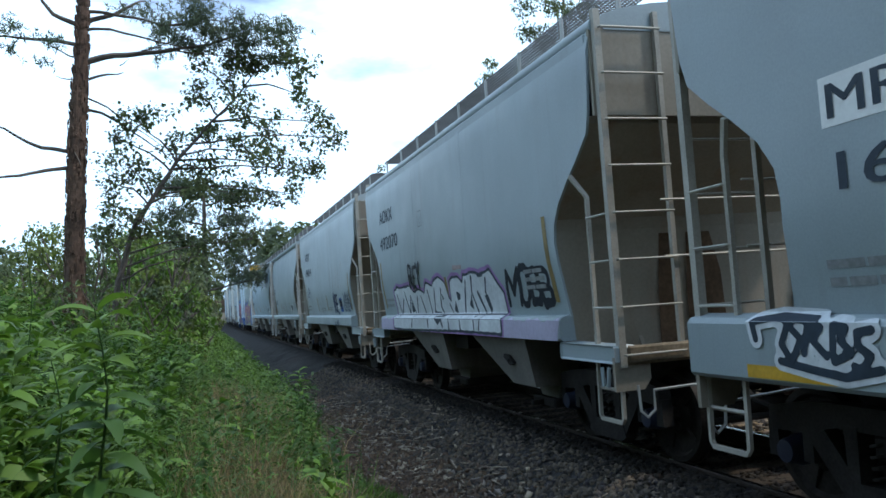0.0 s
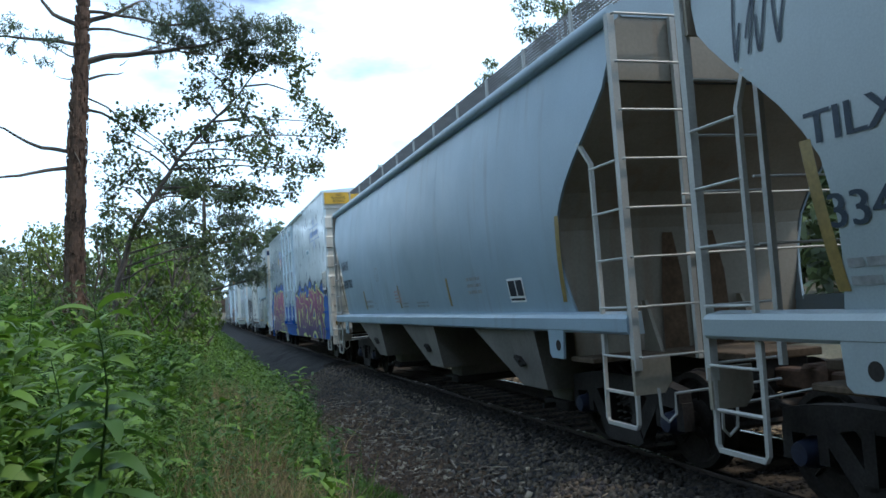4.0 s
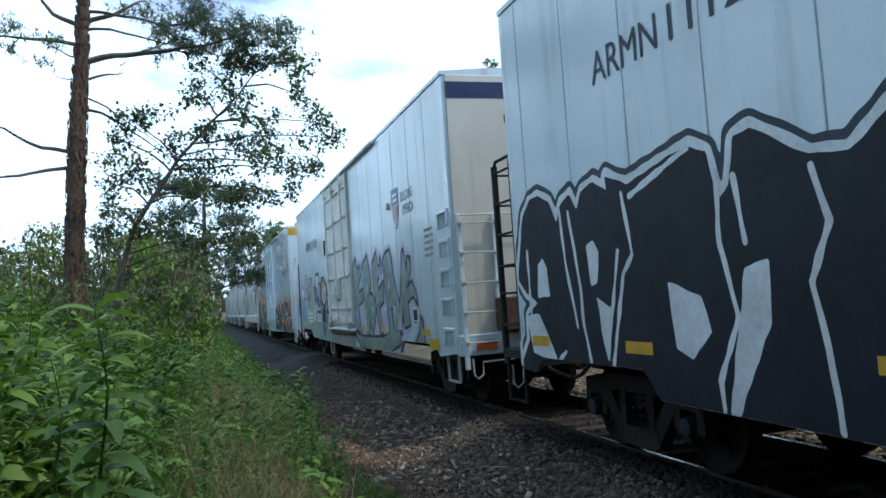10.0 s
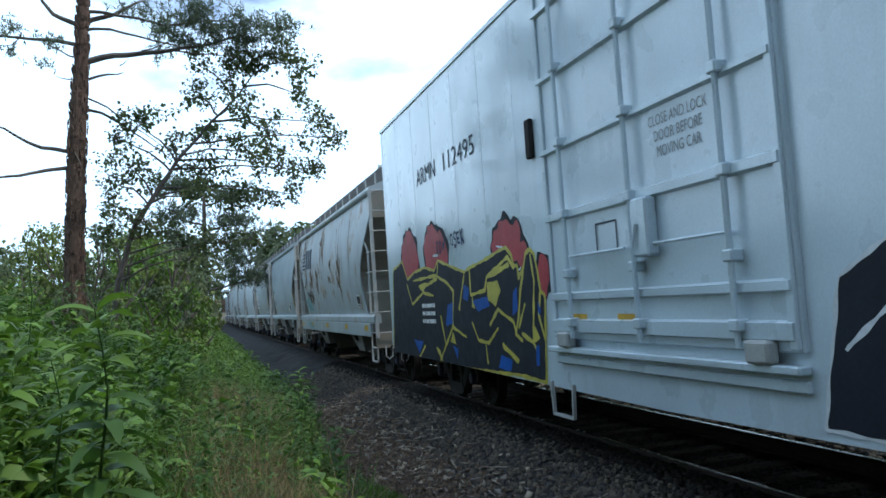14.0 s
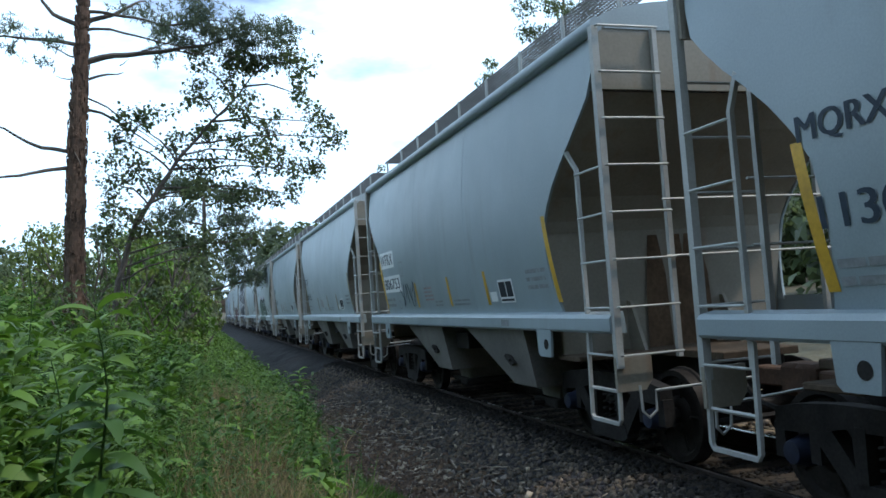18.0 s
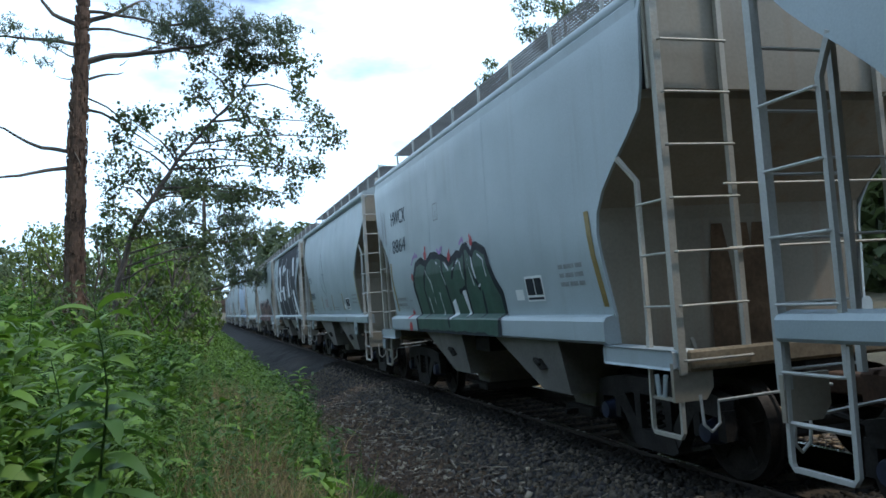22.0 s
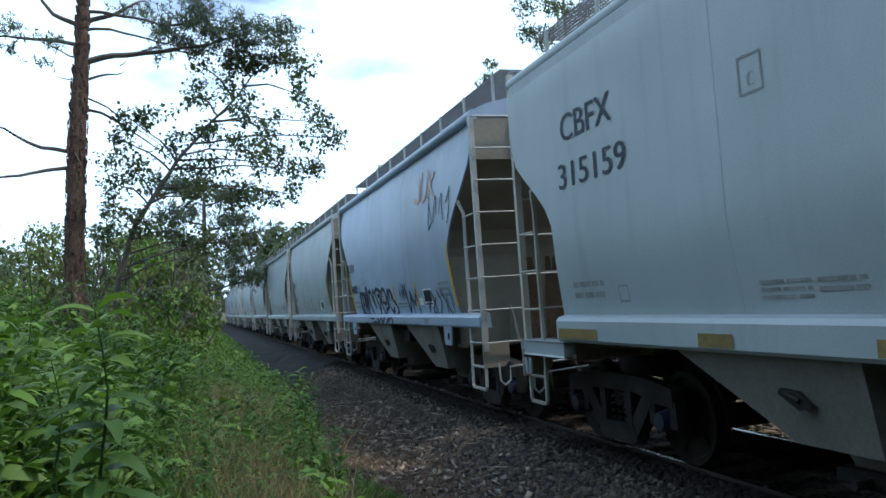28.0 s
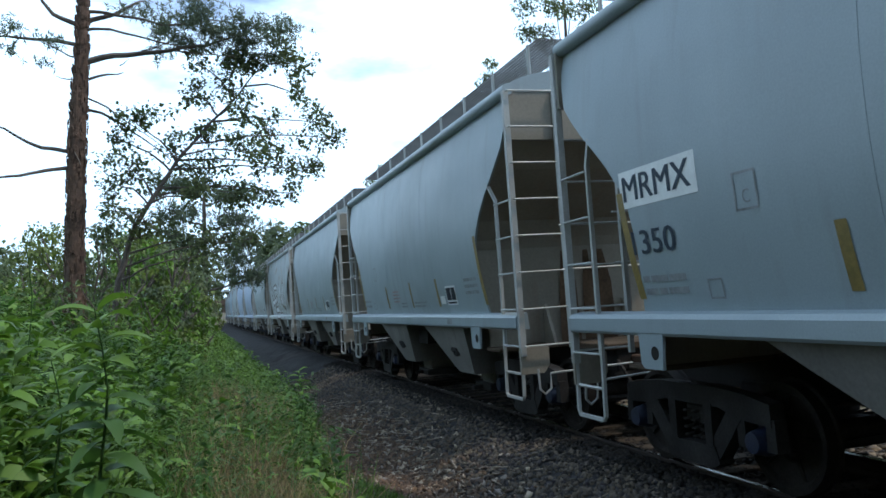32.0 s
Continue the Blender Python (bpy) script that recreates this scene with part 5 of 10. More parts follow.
# ---- trees ----
def cloud_points(centres, per, spread_y, rng):
    """Leaf points scattered in uneven clumps, denser towards each clump's shell."""
    out = []
    for cx, cy, cz, r in centres:
        k = int(per * (r / 0.4) ** 2)
        d = rng.normal(size=(k, 3))
        d /= np.linalg.norm(d, axis=1)[:, None]
        out.append(np.array([cx, cy, cz]) + d * (r * rng.random(k)[:, None] ** 0.5) * np.array([1, spread_y, 0.8]))
    return np.concatenate(out)


def crown(name, centres, per, size, mat, parent, label, slim=0.62, rng=rng, droop=0.35):
    p = cloud_points(centres, per, 1.0, rng)
    w = rng.normal(0, 1, p.shape) + np.array([0, 0, -0.2])
    ln = size * rng.uniform(0.6, 1.3, len(p))
    return part(name, leaf_mesh(name, p, w, ln, ln * slim, mat, droop), None, parent, label)


def limb(points, r0, r1, n=7):
    pts = [Vector(p) for p in points]
    out = []
    for i in range(len(pts) - 1):
        for k in range(3):
            out.append(pts[i].lerp(pts[i + 1], k / 3))
    out.append(pts[-1])
    out = [p + Vector((noise.noise(p * 1.9), noise.noise(p * 1.9 + Vector((9, 0, 0))), noise.noise(p * 1.9 + Vector((0, 9, 0))))) * (0.05 if 0 < i < len(out) - 1 else 0) for i, p in enumerate(out)]
    rs = [r0 + (r1 - r0) * i / (len(out) - 1) for i in range(len(out))]
    return Shape().tube(out, rs, n)


def rough_trunk(pts, rs, sides, depth, seed):
    """A trunk whose surface is broken by bark furrows."""
    sh, vs = Shape(), []
    n = len(pts)
    for a in range(n):
        for k in range(sides):
            w = 2 * math.pi * k / sides
            d = Vector((math.cos(w), math.sin(w), 0))
            q = Vector(pts[a]) + d * rs[a]
            f = noise.noise(Vector((q.x * 9, q.y * 9, q.z * 3.2 + seed))) + 0.6 * noise.noise(Vector((q.x * 22, q.y * 22, q.z * 9)))
            vs.append(q + d * depth * f)
    fs = [(a * sides + k, a * sides + (k + 1) % sides, (a + 1) * sides + (k + 1) % sides, (a + 1) * sides + k) for a in range(n - 1) for k in range(sides)]
    return sh.add(vs, fs + [tuple(range(sides)), tuple((n - 1) * sides + k for k in range(sides))])


# tall pine with bare lower limbs
pine = tagged(new("pine_tree"), "tall reddish pine with bare lower limbs", "tree")
tz = float(ground_z(-1.85, 13.5))


def pine_x(z):
    return float(np.interp(z, [1, 3, 4.2, 5.1, 6, 7, 9.5], [-1.87, -1.80, -1.735, -1.675, -1.60, -1.535, -1.40]))


zt = [tz - 0.1 + (9.6 - tz) * k / 90 for k in range(91)]
rt = [float(np.interp(z, [1.0, 3.0, 5.1, 6.0, 7.0, 9.6], [0.165, 0.136, 0.128, 0.106, 0.088, 0.06])) for z in zt]
part("trunk", rough_trunk([(pine_x(z), 13.5, z) for z in zt], rt, 22, 0.013, 3), BARK, pine, "flaking red-brown bark")
fl = np.random.default_rng(2)
pv, pf = [], []
for k in range(760):                     # flat plates that stand off the trunk
    z, a = fl.uniform(tz, 9.0), fl.uniform(0, 2 * math.pi)
    r_ = float(np.interp(z, zt, rt)) + fl.uniform(0.0, 0.012)
    c, d = math.cos(a), math.sin(a)
    w_, h_ = fl.uniform(0.012, 0.03), fl.uniform(0.02, 0.06)
    b = len(pv)
    for e, f in ((-1, -1), (1, -0.8), (0.8, 1), (-0.9, 0.8)):
        for o in (0.0, 0.010 + 0.008 * (f > 0)):
            pv.append((pine_x(z) + (r_ + o) * c - e * w_ * d, 13.5 + (r_ + o) * d + e * w_ * c, z + f * h_))
    pf += [(b, b + 2, b + 4, b + 6), (b + 1, b + 3, b + 5, b + 7)] + [(b + 2 * q, b + (2 * q + 2) % 8, b + (2 * q + 3) % 8, b + 2 * q + 1) for q in range(4)]
tagged(part("bark", Shape().add(pv, pf), BARK, pine), "flaking bark plates", kind="stuff")
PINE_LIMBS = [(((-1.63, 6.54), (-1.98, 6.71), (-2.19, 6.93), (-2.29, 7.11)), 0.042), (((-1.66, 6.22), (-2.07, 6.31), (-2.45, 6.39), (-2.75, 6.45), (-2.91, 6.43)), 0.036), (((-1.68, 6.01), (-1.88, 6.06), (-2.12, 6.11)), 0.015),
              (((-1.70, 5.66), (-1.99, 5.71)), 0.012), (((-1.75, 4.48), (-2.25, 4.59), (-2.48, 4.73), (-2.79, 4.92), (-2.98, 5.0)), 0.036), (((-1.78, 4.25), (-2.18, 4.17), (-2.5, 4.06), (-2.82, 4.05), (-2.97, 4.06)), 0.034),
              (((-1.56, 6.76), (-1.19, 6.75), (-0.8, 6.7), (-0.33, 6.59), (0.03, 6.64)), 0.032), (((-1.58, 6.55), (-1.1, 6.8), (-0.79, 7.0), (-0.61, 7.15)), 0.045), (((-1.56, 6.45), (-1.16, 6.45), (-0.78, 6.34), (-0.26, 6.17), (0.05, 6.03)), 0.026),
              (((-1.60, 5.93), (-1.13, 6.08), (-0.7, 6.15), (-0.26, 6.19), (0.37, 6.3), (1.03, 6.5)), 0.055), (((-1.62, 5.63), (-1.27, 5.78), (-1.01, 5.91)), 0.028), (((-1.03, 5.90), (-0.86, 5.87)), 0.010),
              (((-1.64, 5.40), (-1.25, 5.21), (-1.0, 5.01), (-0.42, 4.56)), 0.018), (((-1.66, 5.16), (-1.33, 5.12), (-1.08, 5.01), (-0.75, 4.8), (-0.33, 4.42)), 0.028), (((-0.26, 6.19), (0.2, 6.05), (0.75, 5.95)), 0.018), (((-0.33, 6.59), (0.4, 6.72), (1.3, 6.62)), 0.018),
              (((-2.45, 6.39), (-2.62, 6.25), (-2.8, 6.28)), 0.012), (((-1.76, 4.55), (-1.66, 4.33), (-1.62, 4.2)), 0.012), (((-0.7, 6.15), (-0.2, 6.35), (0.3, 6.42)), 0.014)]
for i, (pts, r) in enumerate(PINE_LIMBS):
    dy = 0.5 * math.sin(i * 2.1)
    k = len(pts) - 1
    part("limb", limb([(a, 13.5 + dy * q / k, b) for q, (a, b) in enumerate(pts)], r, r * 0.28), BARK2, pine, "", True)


def needles(name, centres, per, mat, parent, label, rng, size=0.13):
    """Flat sprays of needle tufts: each tuft is a fan of thin blades."""
    p = []
    for cx, cy, cz, rx, rz in centres:
        k = int(per * rx * rz * 8)
        q = rng.normal(size=(k, 3)) * np.array([rx, max(rx, 0.3), rz]) * 0.5 + np.array([cx, cy, cz])
        p.append(q)
    p = np.concatenate(p)
    fan = 9
    b = np.repeat(p, fan, 0)
    w = rng.normal(0, 1, b.shape) + np.array([0.2, 0, 0.35])
    ln = size * rng.uniform(0.6, 1.2, len(b))
    return part(name, leaf_mesh(name, b, w, ln, ln * 0.19, mat, 0.05), None, parent, label)


SPRAYS = []
nr = np.random.default_rng(31)
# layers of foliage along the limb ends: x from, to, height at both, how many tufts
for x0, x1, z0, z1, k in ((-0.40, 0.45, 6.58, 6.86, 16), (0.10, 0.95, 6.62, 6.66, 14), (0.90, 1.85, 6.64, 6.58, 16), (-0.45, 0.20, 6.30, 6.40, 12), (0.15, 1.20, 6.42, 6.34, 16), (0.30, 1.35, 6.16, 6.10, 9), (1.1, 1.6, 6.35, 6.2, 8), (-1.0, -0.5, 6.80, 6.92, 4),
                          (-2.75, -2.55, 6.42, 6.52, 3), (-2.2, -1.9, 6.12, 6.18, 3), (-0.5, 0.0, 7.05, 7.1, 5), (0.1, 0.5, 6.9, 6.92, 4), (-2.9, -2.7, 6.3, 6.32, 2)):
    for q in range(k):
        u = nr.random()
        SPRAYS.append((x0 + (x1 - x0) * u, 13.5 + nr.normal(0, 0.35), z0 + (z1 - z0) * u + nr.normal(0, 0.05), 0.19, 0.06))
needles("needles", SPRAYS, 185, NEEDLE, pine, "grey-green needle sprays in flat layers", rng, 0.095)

# young broad-leaved tree leaning over the bank
oak = tagged(new("oak_tree"), "young leaning oak with dark green leaves", "tree")
oz = float(ground_z(-1.3, 14.0))
OAK_STEM = [(-1.42, oz - 0.1), (-1.25, 2.42), (-0.93, 3.34), (-0.65, 3.8), (-0.26, 4.42), (0.08, 4.81), (0.47, 5.2), (0.87, 5.61), (1.18, 6.07)]
part("trunk", limb([(a, 14, b) for a, b in OAK_STEM], 0.055, 0.010), BARK2, oak, "", True)
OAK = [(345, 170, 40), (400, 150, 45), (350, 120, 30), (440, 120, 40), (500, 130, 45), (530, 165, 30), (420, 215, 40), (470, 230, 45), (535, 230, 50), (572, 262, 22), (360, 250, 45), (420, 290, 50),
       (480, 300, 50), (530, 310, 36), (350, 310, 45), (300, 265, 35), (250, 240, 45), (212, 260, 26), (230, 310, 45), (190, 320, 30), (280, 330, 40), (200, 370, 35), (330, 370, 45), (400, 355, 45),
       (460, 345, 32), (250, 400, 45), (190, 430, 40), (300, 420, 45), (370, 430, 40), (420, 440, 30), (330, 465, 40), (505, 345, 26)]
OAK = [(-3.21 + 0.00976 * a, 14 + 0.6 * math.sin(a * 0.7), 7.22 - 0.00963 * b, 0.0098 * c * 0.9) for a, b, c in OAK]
stem = [Vector((a, 14, b)) for a, b in OAK_STEM]
stem = [p.lerp(q, k / 4) for p, q in zip(stem, stem[1:]) for k in range(4)]
orng = np.random.default_rng(77)
SUB = []
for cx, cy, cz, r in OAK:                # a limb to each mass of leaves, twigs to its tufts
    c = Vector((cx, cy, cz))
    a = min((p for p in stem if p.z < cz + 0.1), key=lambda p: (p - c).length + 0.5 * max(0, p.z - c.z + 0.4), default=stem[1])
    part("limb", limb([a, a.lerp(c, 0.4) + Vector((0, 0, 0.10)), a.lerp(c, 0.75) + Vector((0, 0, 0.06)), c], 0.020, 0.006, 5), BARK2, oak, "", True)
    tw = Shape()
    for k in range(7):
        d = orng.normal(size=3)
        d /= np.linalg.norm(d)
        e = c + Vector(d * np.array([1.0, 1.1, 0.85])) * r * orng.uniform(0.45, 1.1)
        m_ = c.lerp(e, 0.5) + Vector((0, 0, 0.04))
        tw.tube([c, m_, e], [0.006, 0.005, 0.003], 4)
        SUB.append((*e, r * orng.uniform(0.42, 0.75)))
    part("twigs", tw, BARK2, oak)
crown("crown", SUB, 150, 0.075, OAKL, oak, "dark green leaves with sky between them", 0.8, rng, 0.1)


def broad_tree(x, y, h, rad, per, size, label, seed, name="broadleaf_tree", mat=None, low=0.35):
    r = np.random.default_rng(seed)
    z0 = float(ground_z(x, y))
    thing = tagged(new(name), label, "tree")
    part("trunk", limb([(x, y, z0 - 0.1), (x + r.normal(0, 0.15), y, z0 + h * 0.45), (x + r.normal(0, 0.3), y, z0 + h * 0.9)], h * (0.018 if h > 4 else 0.009), 0.012 + 0.002 * h), BARK2, thing, "", True)
    cs = []
    for k in range(int(10 + h * 1.3)):
        u = low + (1 - low) * r.random()
        w = rad * math.sqrt(max(0.05, 1 - ((u - 0.6) / 0.45) ** 2))
        a = r.uniform(0, 2 * math.pi)
        cs.append((x + math.cos(a) * w * r.uniform(0.3, 1), y + math.sin(a) * w * r.uniform(0.3, 1), z0 + h * u, rad * r.uniform(0.22, 0.42)))
    crown("crown", cs, per, size, mat or OAKL, thing, "", 0.6, r)
    for cx, cy, cz, q in cs[:8]:
        part("limb", limb([(x, y, z0 + (cz - z0) * 0.7), (cx, cy, cz)], min(0.05, 0.009 * h), 0.010, 5), BARK2, thing, "", True)
    return thing


# pine and companions farther along the bank
pine2 = tagged(new("pine_tree"), "slim distant pine with tufted crown", "tree")
part("trunk", limb([(0.35, 45, 0.2), (0.45, 45, 5), (0.6, 45, 9.2)], 0.21, 0.07), BARK2, pine2, "", True)
for i, (dx, z) in enumerate(((2.2, 4.6), (2.6, 5.6), (-1.8, 5.2), (2.0, 6.8), (-1.6, 7.2), (1.6, 8.2), (-1.5, 8.8), (2.8, 3.6))):
    part("limb", limb([(0.45, 45, z - 0.5), (0.45 + dx * 0.5, 45, z - 0.25), (0.45 + dx, 45, z)], 0.07, 0.02, 5), BARK2, pine2, "", True)
needles("needles", [(0.45 + dx * s, 45, z + 0.1, 1.2, 0.55) for dx, z in ((2.2, 4.6), (2.6, 5.6), (-1.8, 5.2), (2.0, 6.8), (-1.6, 7.2), (1.6, 8.2), (-1.5, 8.8), (2.8, 3.6)) for s in (0.6, 1.0)], 22, NEEDLE, pine2, "dark needle tufts", rng, 0.32)
for i, (x, y, h, rad, label) in enumerate(((-3.3, 19, 1.7, 1.0, "low bushy sapling on the bank"), (-1.2, 21, 2.9, 1.0, "green sapling behind the oak"), (-0.4, 27, 3.6, 1.5, "leafy sapling on the bank"), (-4.6, 26, 2.5, 1.6, "thin young tree on the bank"),
                                          (-2.2, 32, 4.0, 1.8, "young tree beside the clearing"), (-0.2, 36, 4.2, 1.7, "young tree near the track"), (-14.0, 55, 7.6, 2.2, "round dark tree at the clearing's edge"), (-17.5, 62, 8.5, 3.0, "dark tree at the clearing's edge"), (-7.5, 40, 3.2, 2.0, "bushy thicket on the bank"),
                                          (-0.15, 16.5, 1.0, 0.5, "yellow-green bush on the bank"), (-0.9, 17, 1.6, 0.8, "brownish-green bush under the oak"), (-1.9, 20, 2.6, 1.0, "slim green sapling beside the oak"), (-1.3, 23, 3.0, 1.2, "leafy sapling behind the oak"), (-0.5, 20, 2.0, 0.8, "bushy sapling near the oak"), (-0.8, 30, 4.2, 1.5, "young tree behind the oak"), (0.9, 60, 1.9, 1.2, "dark thicket beside the line"), (-2.05, 19, 2.7, 0.7, "pale green sapling between the pine and the oak"), (-1.4, 17.4, 2.5, 0.6, "slender leafy sapling under the oak"), (-1.25, 22, 3.5, 0.9, "tall leafy sapling behind the oak"), (-0.55, 19.5, 3.0, 0.7, "light green sapling beside the oak"), (-0.2, 24, 3.1, 0.8, "leafy sapling near the line"), (-3.7, 24, 2.8, 1.0, "light sapling behind the pine"), (-1.80, 12.6, 1.35, 0.45, "leafy bush at the foot of the pine"), (-1.45, 12.9, 1.5, 0.4, "low leafy bush between the pine and the oak"))):
    broad_tree(x, y, h, rad, 110 if y < 30 else 60, 0.085 + 0.0022 * y, label, 40 + i, "sapling" if h < 4 else "broadleaf_tree", OAKL if i in (16, 19, 22) else BUSHL if i > 15 else (BUSHL, LEAF, OAKL)[i % 3] if h < 5.5 else None, 0.12 if h < 4.5 else 0.3)
# trees beyond the track
for i, (x, y, h, rad) in enumerate(((16.4, 40, 14.2, 1.3), (20.6, 40, 20.0, 2.6), (16, 22, 9, 3), (24, 48, 14, 4), (15, 45, 8, 3), (14.4, 62, 12.9, 1.3), (20, 14, 10, 3.5), (17, 62, 9, 4), (19, 5, 11, 4), (26, 24, 13, 4.5), (16, 80, 10, 4.5), (13.5, 150, 11.0, 2.6))):
    broad_tree(x, y, h, rad, 60 if i < 2 or i == 5 else 30, 0.19 if y < 100 else 0.4, "tree standing in the wood beyond the track", 70 + i)
fw = []
r = np.random.default_rng(9)
for k in range(210):
    side = k % 3
    if side == 0:
        fy = r.uniform(95, 410)
        fx = r.uniform(10.5, 40) + float(bend(fy))
    elif side == 1:
        fy = r.uniform(110, 410)
        fx = r.uniform(-60, -3.5 - 0.01 * fy)
    else:
        fx, fy = r.uniform(-45, 60), r.uniform(436, 500)
    fh = r.uniform(7, 13) if side < 2 else r.uniform(17, 28)
    fw += [(fx + r.normal(0, 1.5), fy + r.normal(0, 1.5), fh * u, 2.4) for u in (0.15, 0.35, 0.55, 0.75, 0.95)]
for k in range(130):                     # taller edge of the woods, close to the line
    fy = r.uniform(105, 400)
    fx = r.uniform(10.8, 17) + float(bend(fy)) if k % 2 else r.uniform(-10, -2.8) - 0.012 * fy
    fh = r.uniform(9, 14)
    fw += [(fx + r.normal(0, 0.8), fy + r.normal(0, 1.5), fh * u, 2.0) for u in (0.1, 0.25, 0.4, 0.55, 0.7, 0.85, 0.98)]
p = cloud_points(fw, 5.0, 1.0, r)
ln = 1.1 * r.uniform(0.6, 1.3, len(p))
woods = new("far_woods", leaf_mesh("far_woods", p, r.normal(0, 1, p.shape), ln, ln * 0.6, OAKL))
stuff(woods, "dark green woods in the distance", "woods")
bw = []
for k in range(130):
    fx, fy = r.uniform(20, 60), r.uniform(-60, 95)
    fh = r.uniform(6, 11)
    bw += [(fx, fy, fh * u, 2.6) for u in (0.1, 0.35, 0.6, 0.9)]
for k in range(170):                     # unseen woods added behind the camera and along the bank to dim sky light
    fx, fy = (r.uniform(-45, -11), r.uniform(-60, 8)) if k % 3 else (r.uniform(-30, 1.5), r.uniform(-50, -14))
    bw += [(fx, fy, 2 + r.uniform(0, 14), 2.6) for u in range(5)]
p = cloud_points(bw, 4.0, 1.0, r)
ln = 1.0 * r.uniform(0.6, 1.3, len(p))
stuff(new("side_woods", leaf_mesh("side_woods", p, r.normal(0, 1, p.shape), ln, ln * 0.6, OAKL)), "woods beyond the track, plus unseen woods that dim the sky", "woods")

# road bridge in the distance
bridge = tagged(new("road_bridge"), "low dark road bridge over the railway", "bridge")
part("deck", Shape().box(-34, 60, 420, 428, 6.2, 7.4, 0.1), CONCRETE, bridge)
part("parapet", Shape().box(-34, 60, 420, 420.4, 7.4, 8.9, 0.05), CONCRETE, bridge)
for x0, x1 in ((-3.2, -1.6), (11.4, 13.4), (36.0, 38.0)):
    part("pier", Shape().box(x0, x1, 421, 427, -2.6, 6.2, 0.1), CONCRETE, bridge)


# ---- the train ----
MIDS = [6.07, 18.12, 30.44, 42.14, 59.24, 80.31, 101.38, 122.87, 144.15, 158.57, 170.69, 182.84, 195.01, 207.01, 219.15, 231.29, 243.41, 255.58, 267.73, 279.93, 291.81, 303.98, 316.25, 328.6]
while len(MIDS) < 34:
    MIDS.append(MIDS[-1] + 12.15)
CENTRES = [MIDS[0] - 6.07] + [(a + b) / 2 for a, b in zip(MIDS, MIDS[1:])]
HALF = 5.40
TEMPLATES = {}


def make_car(kind, paint):
    """A car of a kind; the first of each kind is built, the rest are copies that share its meshes."""
    key = (kind, paint.name)
    if key in TEMPLATES:
        return copy_thing(TEMPLATES[key], pose(0, 0, 0))
    if kind == "round":
        car = hopper_template("round", HALF, paint, 2)
    elif kind == "sharp":
        car = hopper_template("sharp", HALF, paint, 2)
    elif kind == "deep":
        car = hopper_template("deep", HALF, paint, 2)
    elif kind == "long":
        car = hopper_template("round", 7.90, paint, 3)
    elif kind == "old":
        car = hopper_template("round", 6.50, paint, 2)
        for sx in (-1, 1):                               # deep plate below the side sill
            part("sill_plate", Shape().box(min(sx * 1.57, sx * 1.619), max(sx * 1.57, sx * 1.619), -6.05, 6.05, 1.04, 1.343, 0.008), paint, car, "deep side sill with chipped paint")
    elif kind == "reefer_ribbed":
        car = reefer_template((-1.65, 2.02), "ribbed", paint, COBALT)
    elif kind == "reefer_machine":
        car = reefer_template((-1.65, 2.02), "machine", paint)
    else:
        car = reefer_template((-1.65, 2.02), "flat", paint)
    TEMPLATES[key] = car
    return car


PLAN = [("deep", GREY), ("sharp", GREY), ("sharp", PALE), ("round", GREY), ("long", BLUE), ("reefer_ribbed", WHITE), ("reefer_flat", WHITEF), ("reefer_flat", WHITEF), ("reefer_machine", WHITE),
        ("old", RUSTY), ("round", GREY), ("round", GREY), ("round", PALE), ("round", GREY), ("sharp", PALE), ("round", GREY), ("round", PALE), ("sharp", PALE), ("sharp", PALE), ("round", SKY_BLUE),
        ("round", GREY), ("round", GREY), ("round", GREY), ("round", GREY), ("round", RUSTY), ("round", GREY), ("round", SKY_BLUE), ("round", SKY_BLUE), ("round", GREY), ("round", BLUE), ("round", GREY), ("round", GREY), ("round", BLUE), ("round", GREY)]
LABELS = {"deep": "grey covered hopper car with a deep side sill", "round": "grey round-sided covered hopper car", "sharp": "pale covered hopper car with angular ends", "long": "blue-grey long covered hopper car", "old": "rust-streaked old covered hopper car",
          "reefer_ribbed": "white refrigerator car with ribbed ends", "reefer_flat": "white refrigerator car with flat ends", "reefer_machine": "white refrigerator car with cooling unit"}
CARS = []
for i, (kind, paint) in enumerate(PLAN):
    CARS.append(tagged(make_car(kind, paint), LABELS[kind]))
    CARS[-1].matrix_basis = on_track(CENTRES[i])


# ---- lettering, stencils and spray paint on the near side ----
def half_width(kind, z):
    if kind.startswith("reefer"):
        return RF_X
    if z <= 1.48:
        return 1.623
    body = hopper_x(min(max(z, 1.54), EAVE), "round" if kind in ("round", "long", "old") else "sharp")
    return 1.623 + (body - 1.623) * min(1, (z - 1.48) / 0.06)


def drape(name, bm, kind, mat, car, lift=0.004, label=""):
    """Lays a flat drawing, whose x is to the right along the side and y up, onto the car's near side."""
    bmesh.ops.triangulate(bm, faces=bm.faces[:])
    if not kind.startswith("reefer"):
        zs = [v.co.y for v in bm.verts]
        lo, hi = min(zs), max(zs)
        for z in [1.48, 1.54] + [1.54 + 0.19 * k for k in range(1, 15)]:
            if lo < z < hi:
                bmesh.ops.bisect_plane(bm, geom=bm.verts[:] + bm.edges[:] + bm.faces[:], plane_co=(0, z, 0), plane_no=(0, 1, 0))
    for v in bm.verts:
        u, z, up = v.co.x, v.co.y, v.co.z
        v.co = (-half_width(kind, z) - lift - up, -u, z)
    me = bpy.data.meshes.new(name)
    bm.to_mesh(me)
    bm.free()
    me.materials.append(mat)
    return part(name, me, None, car, label)


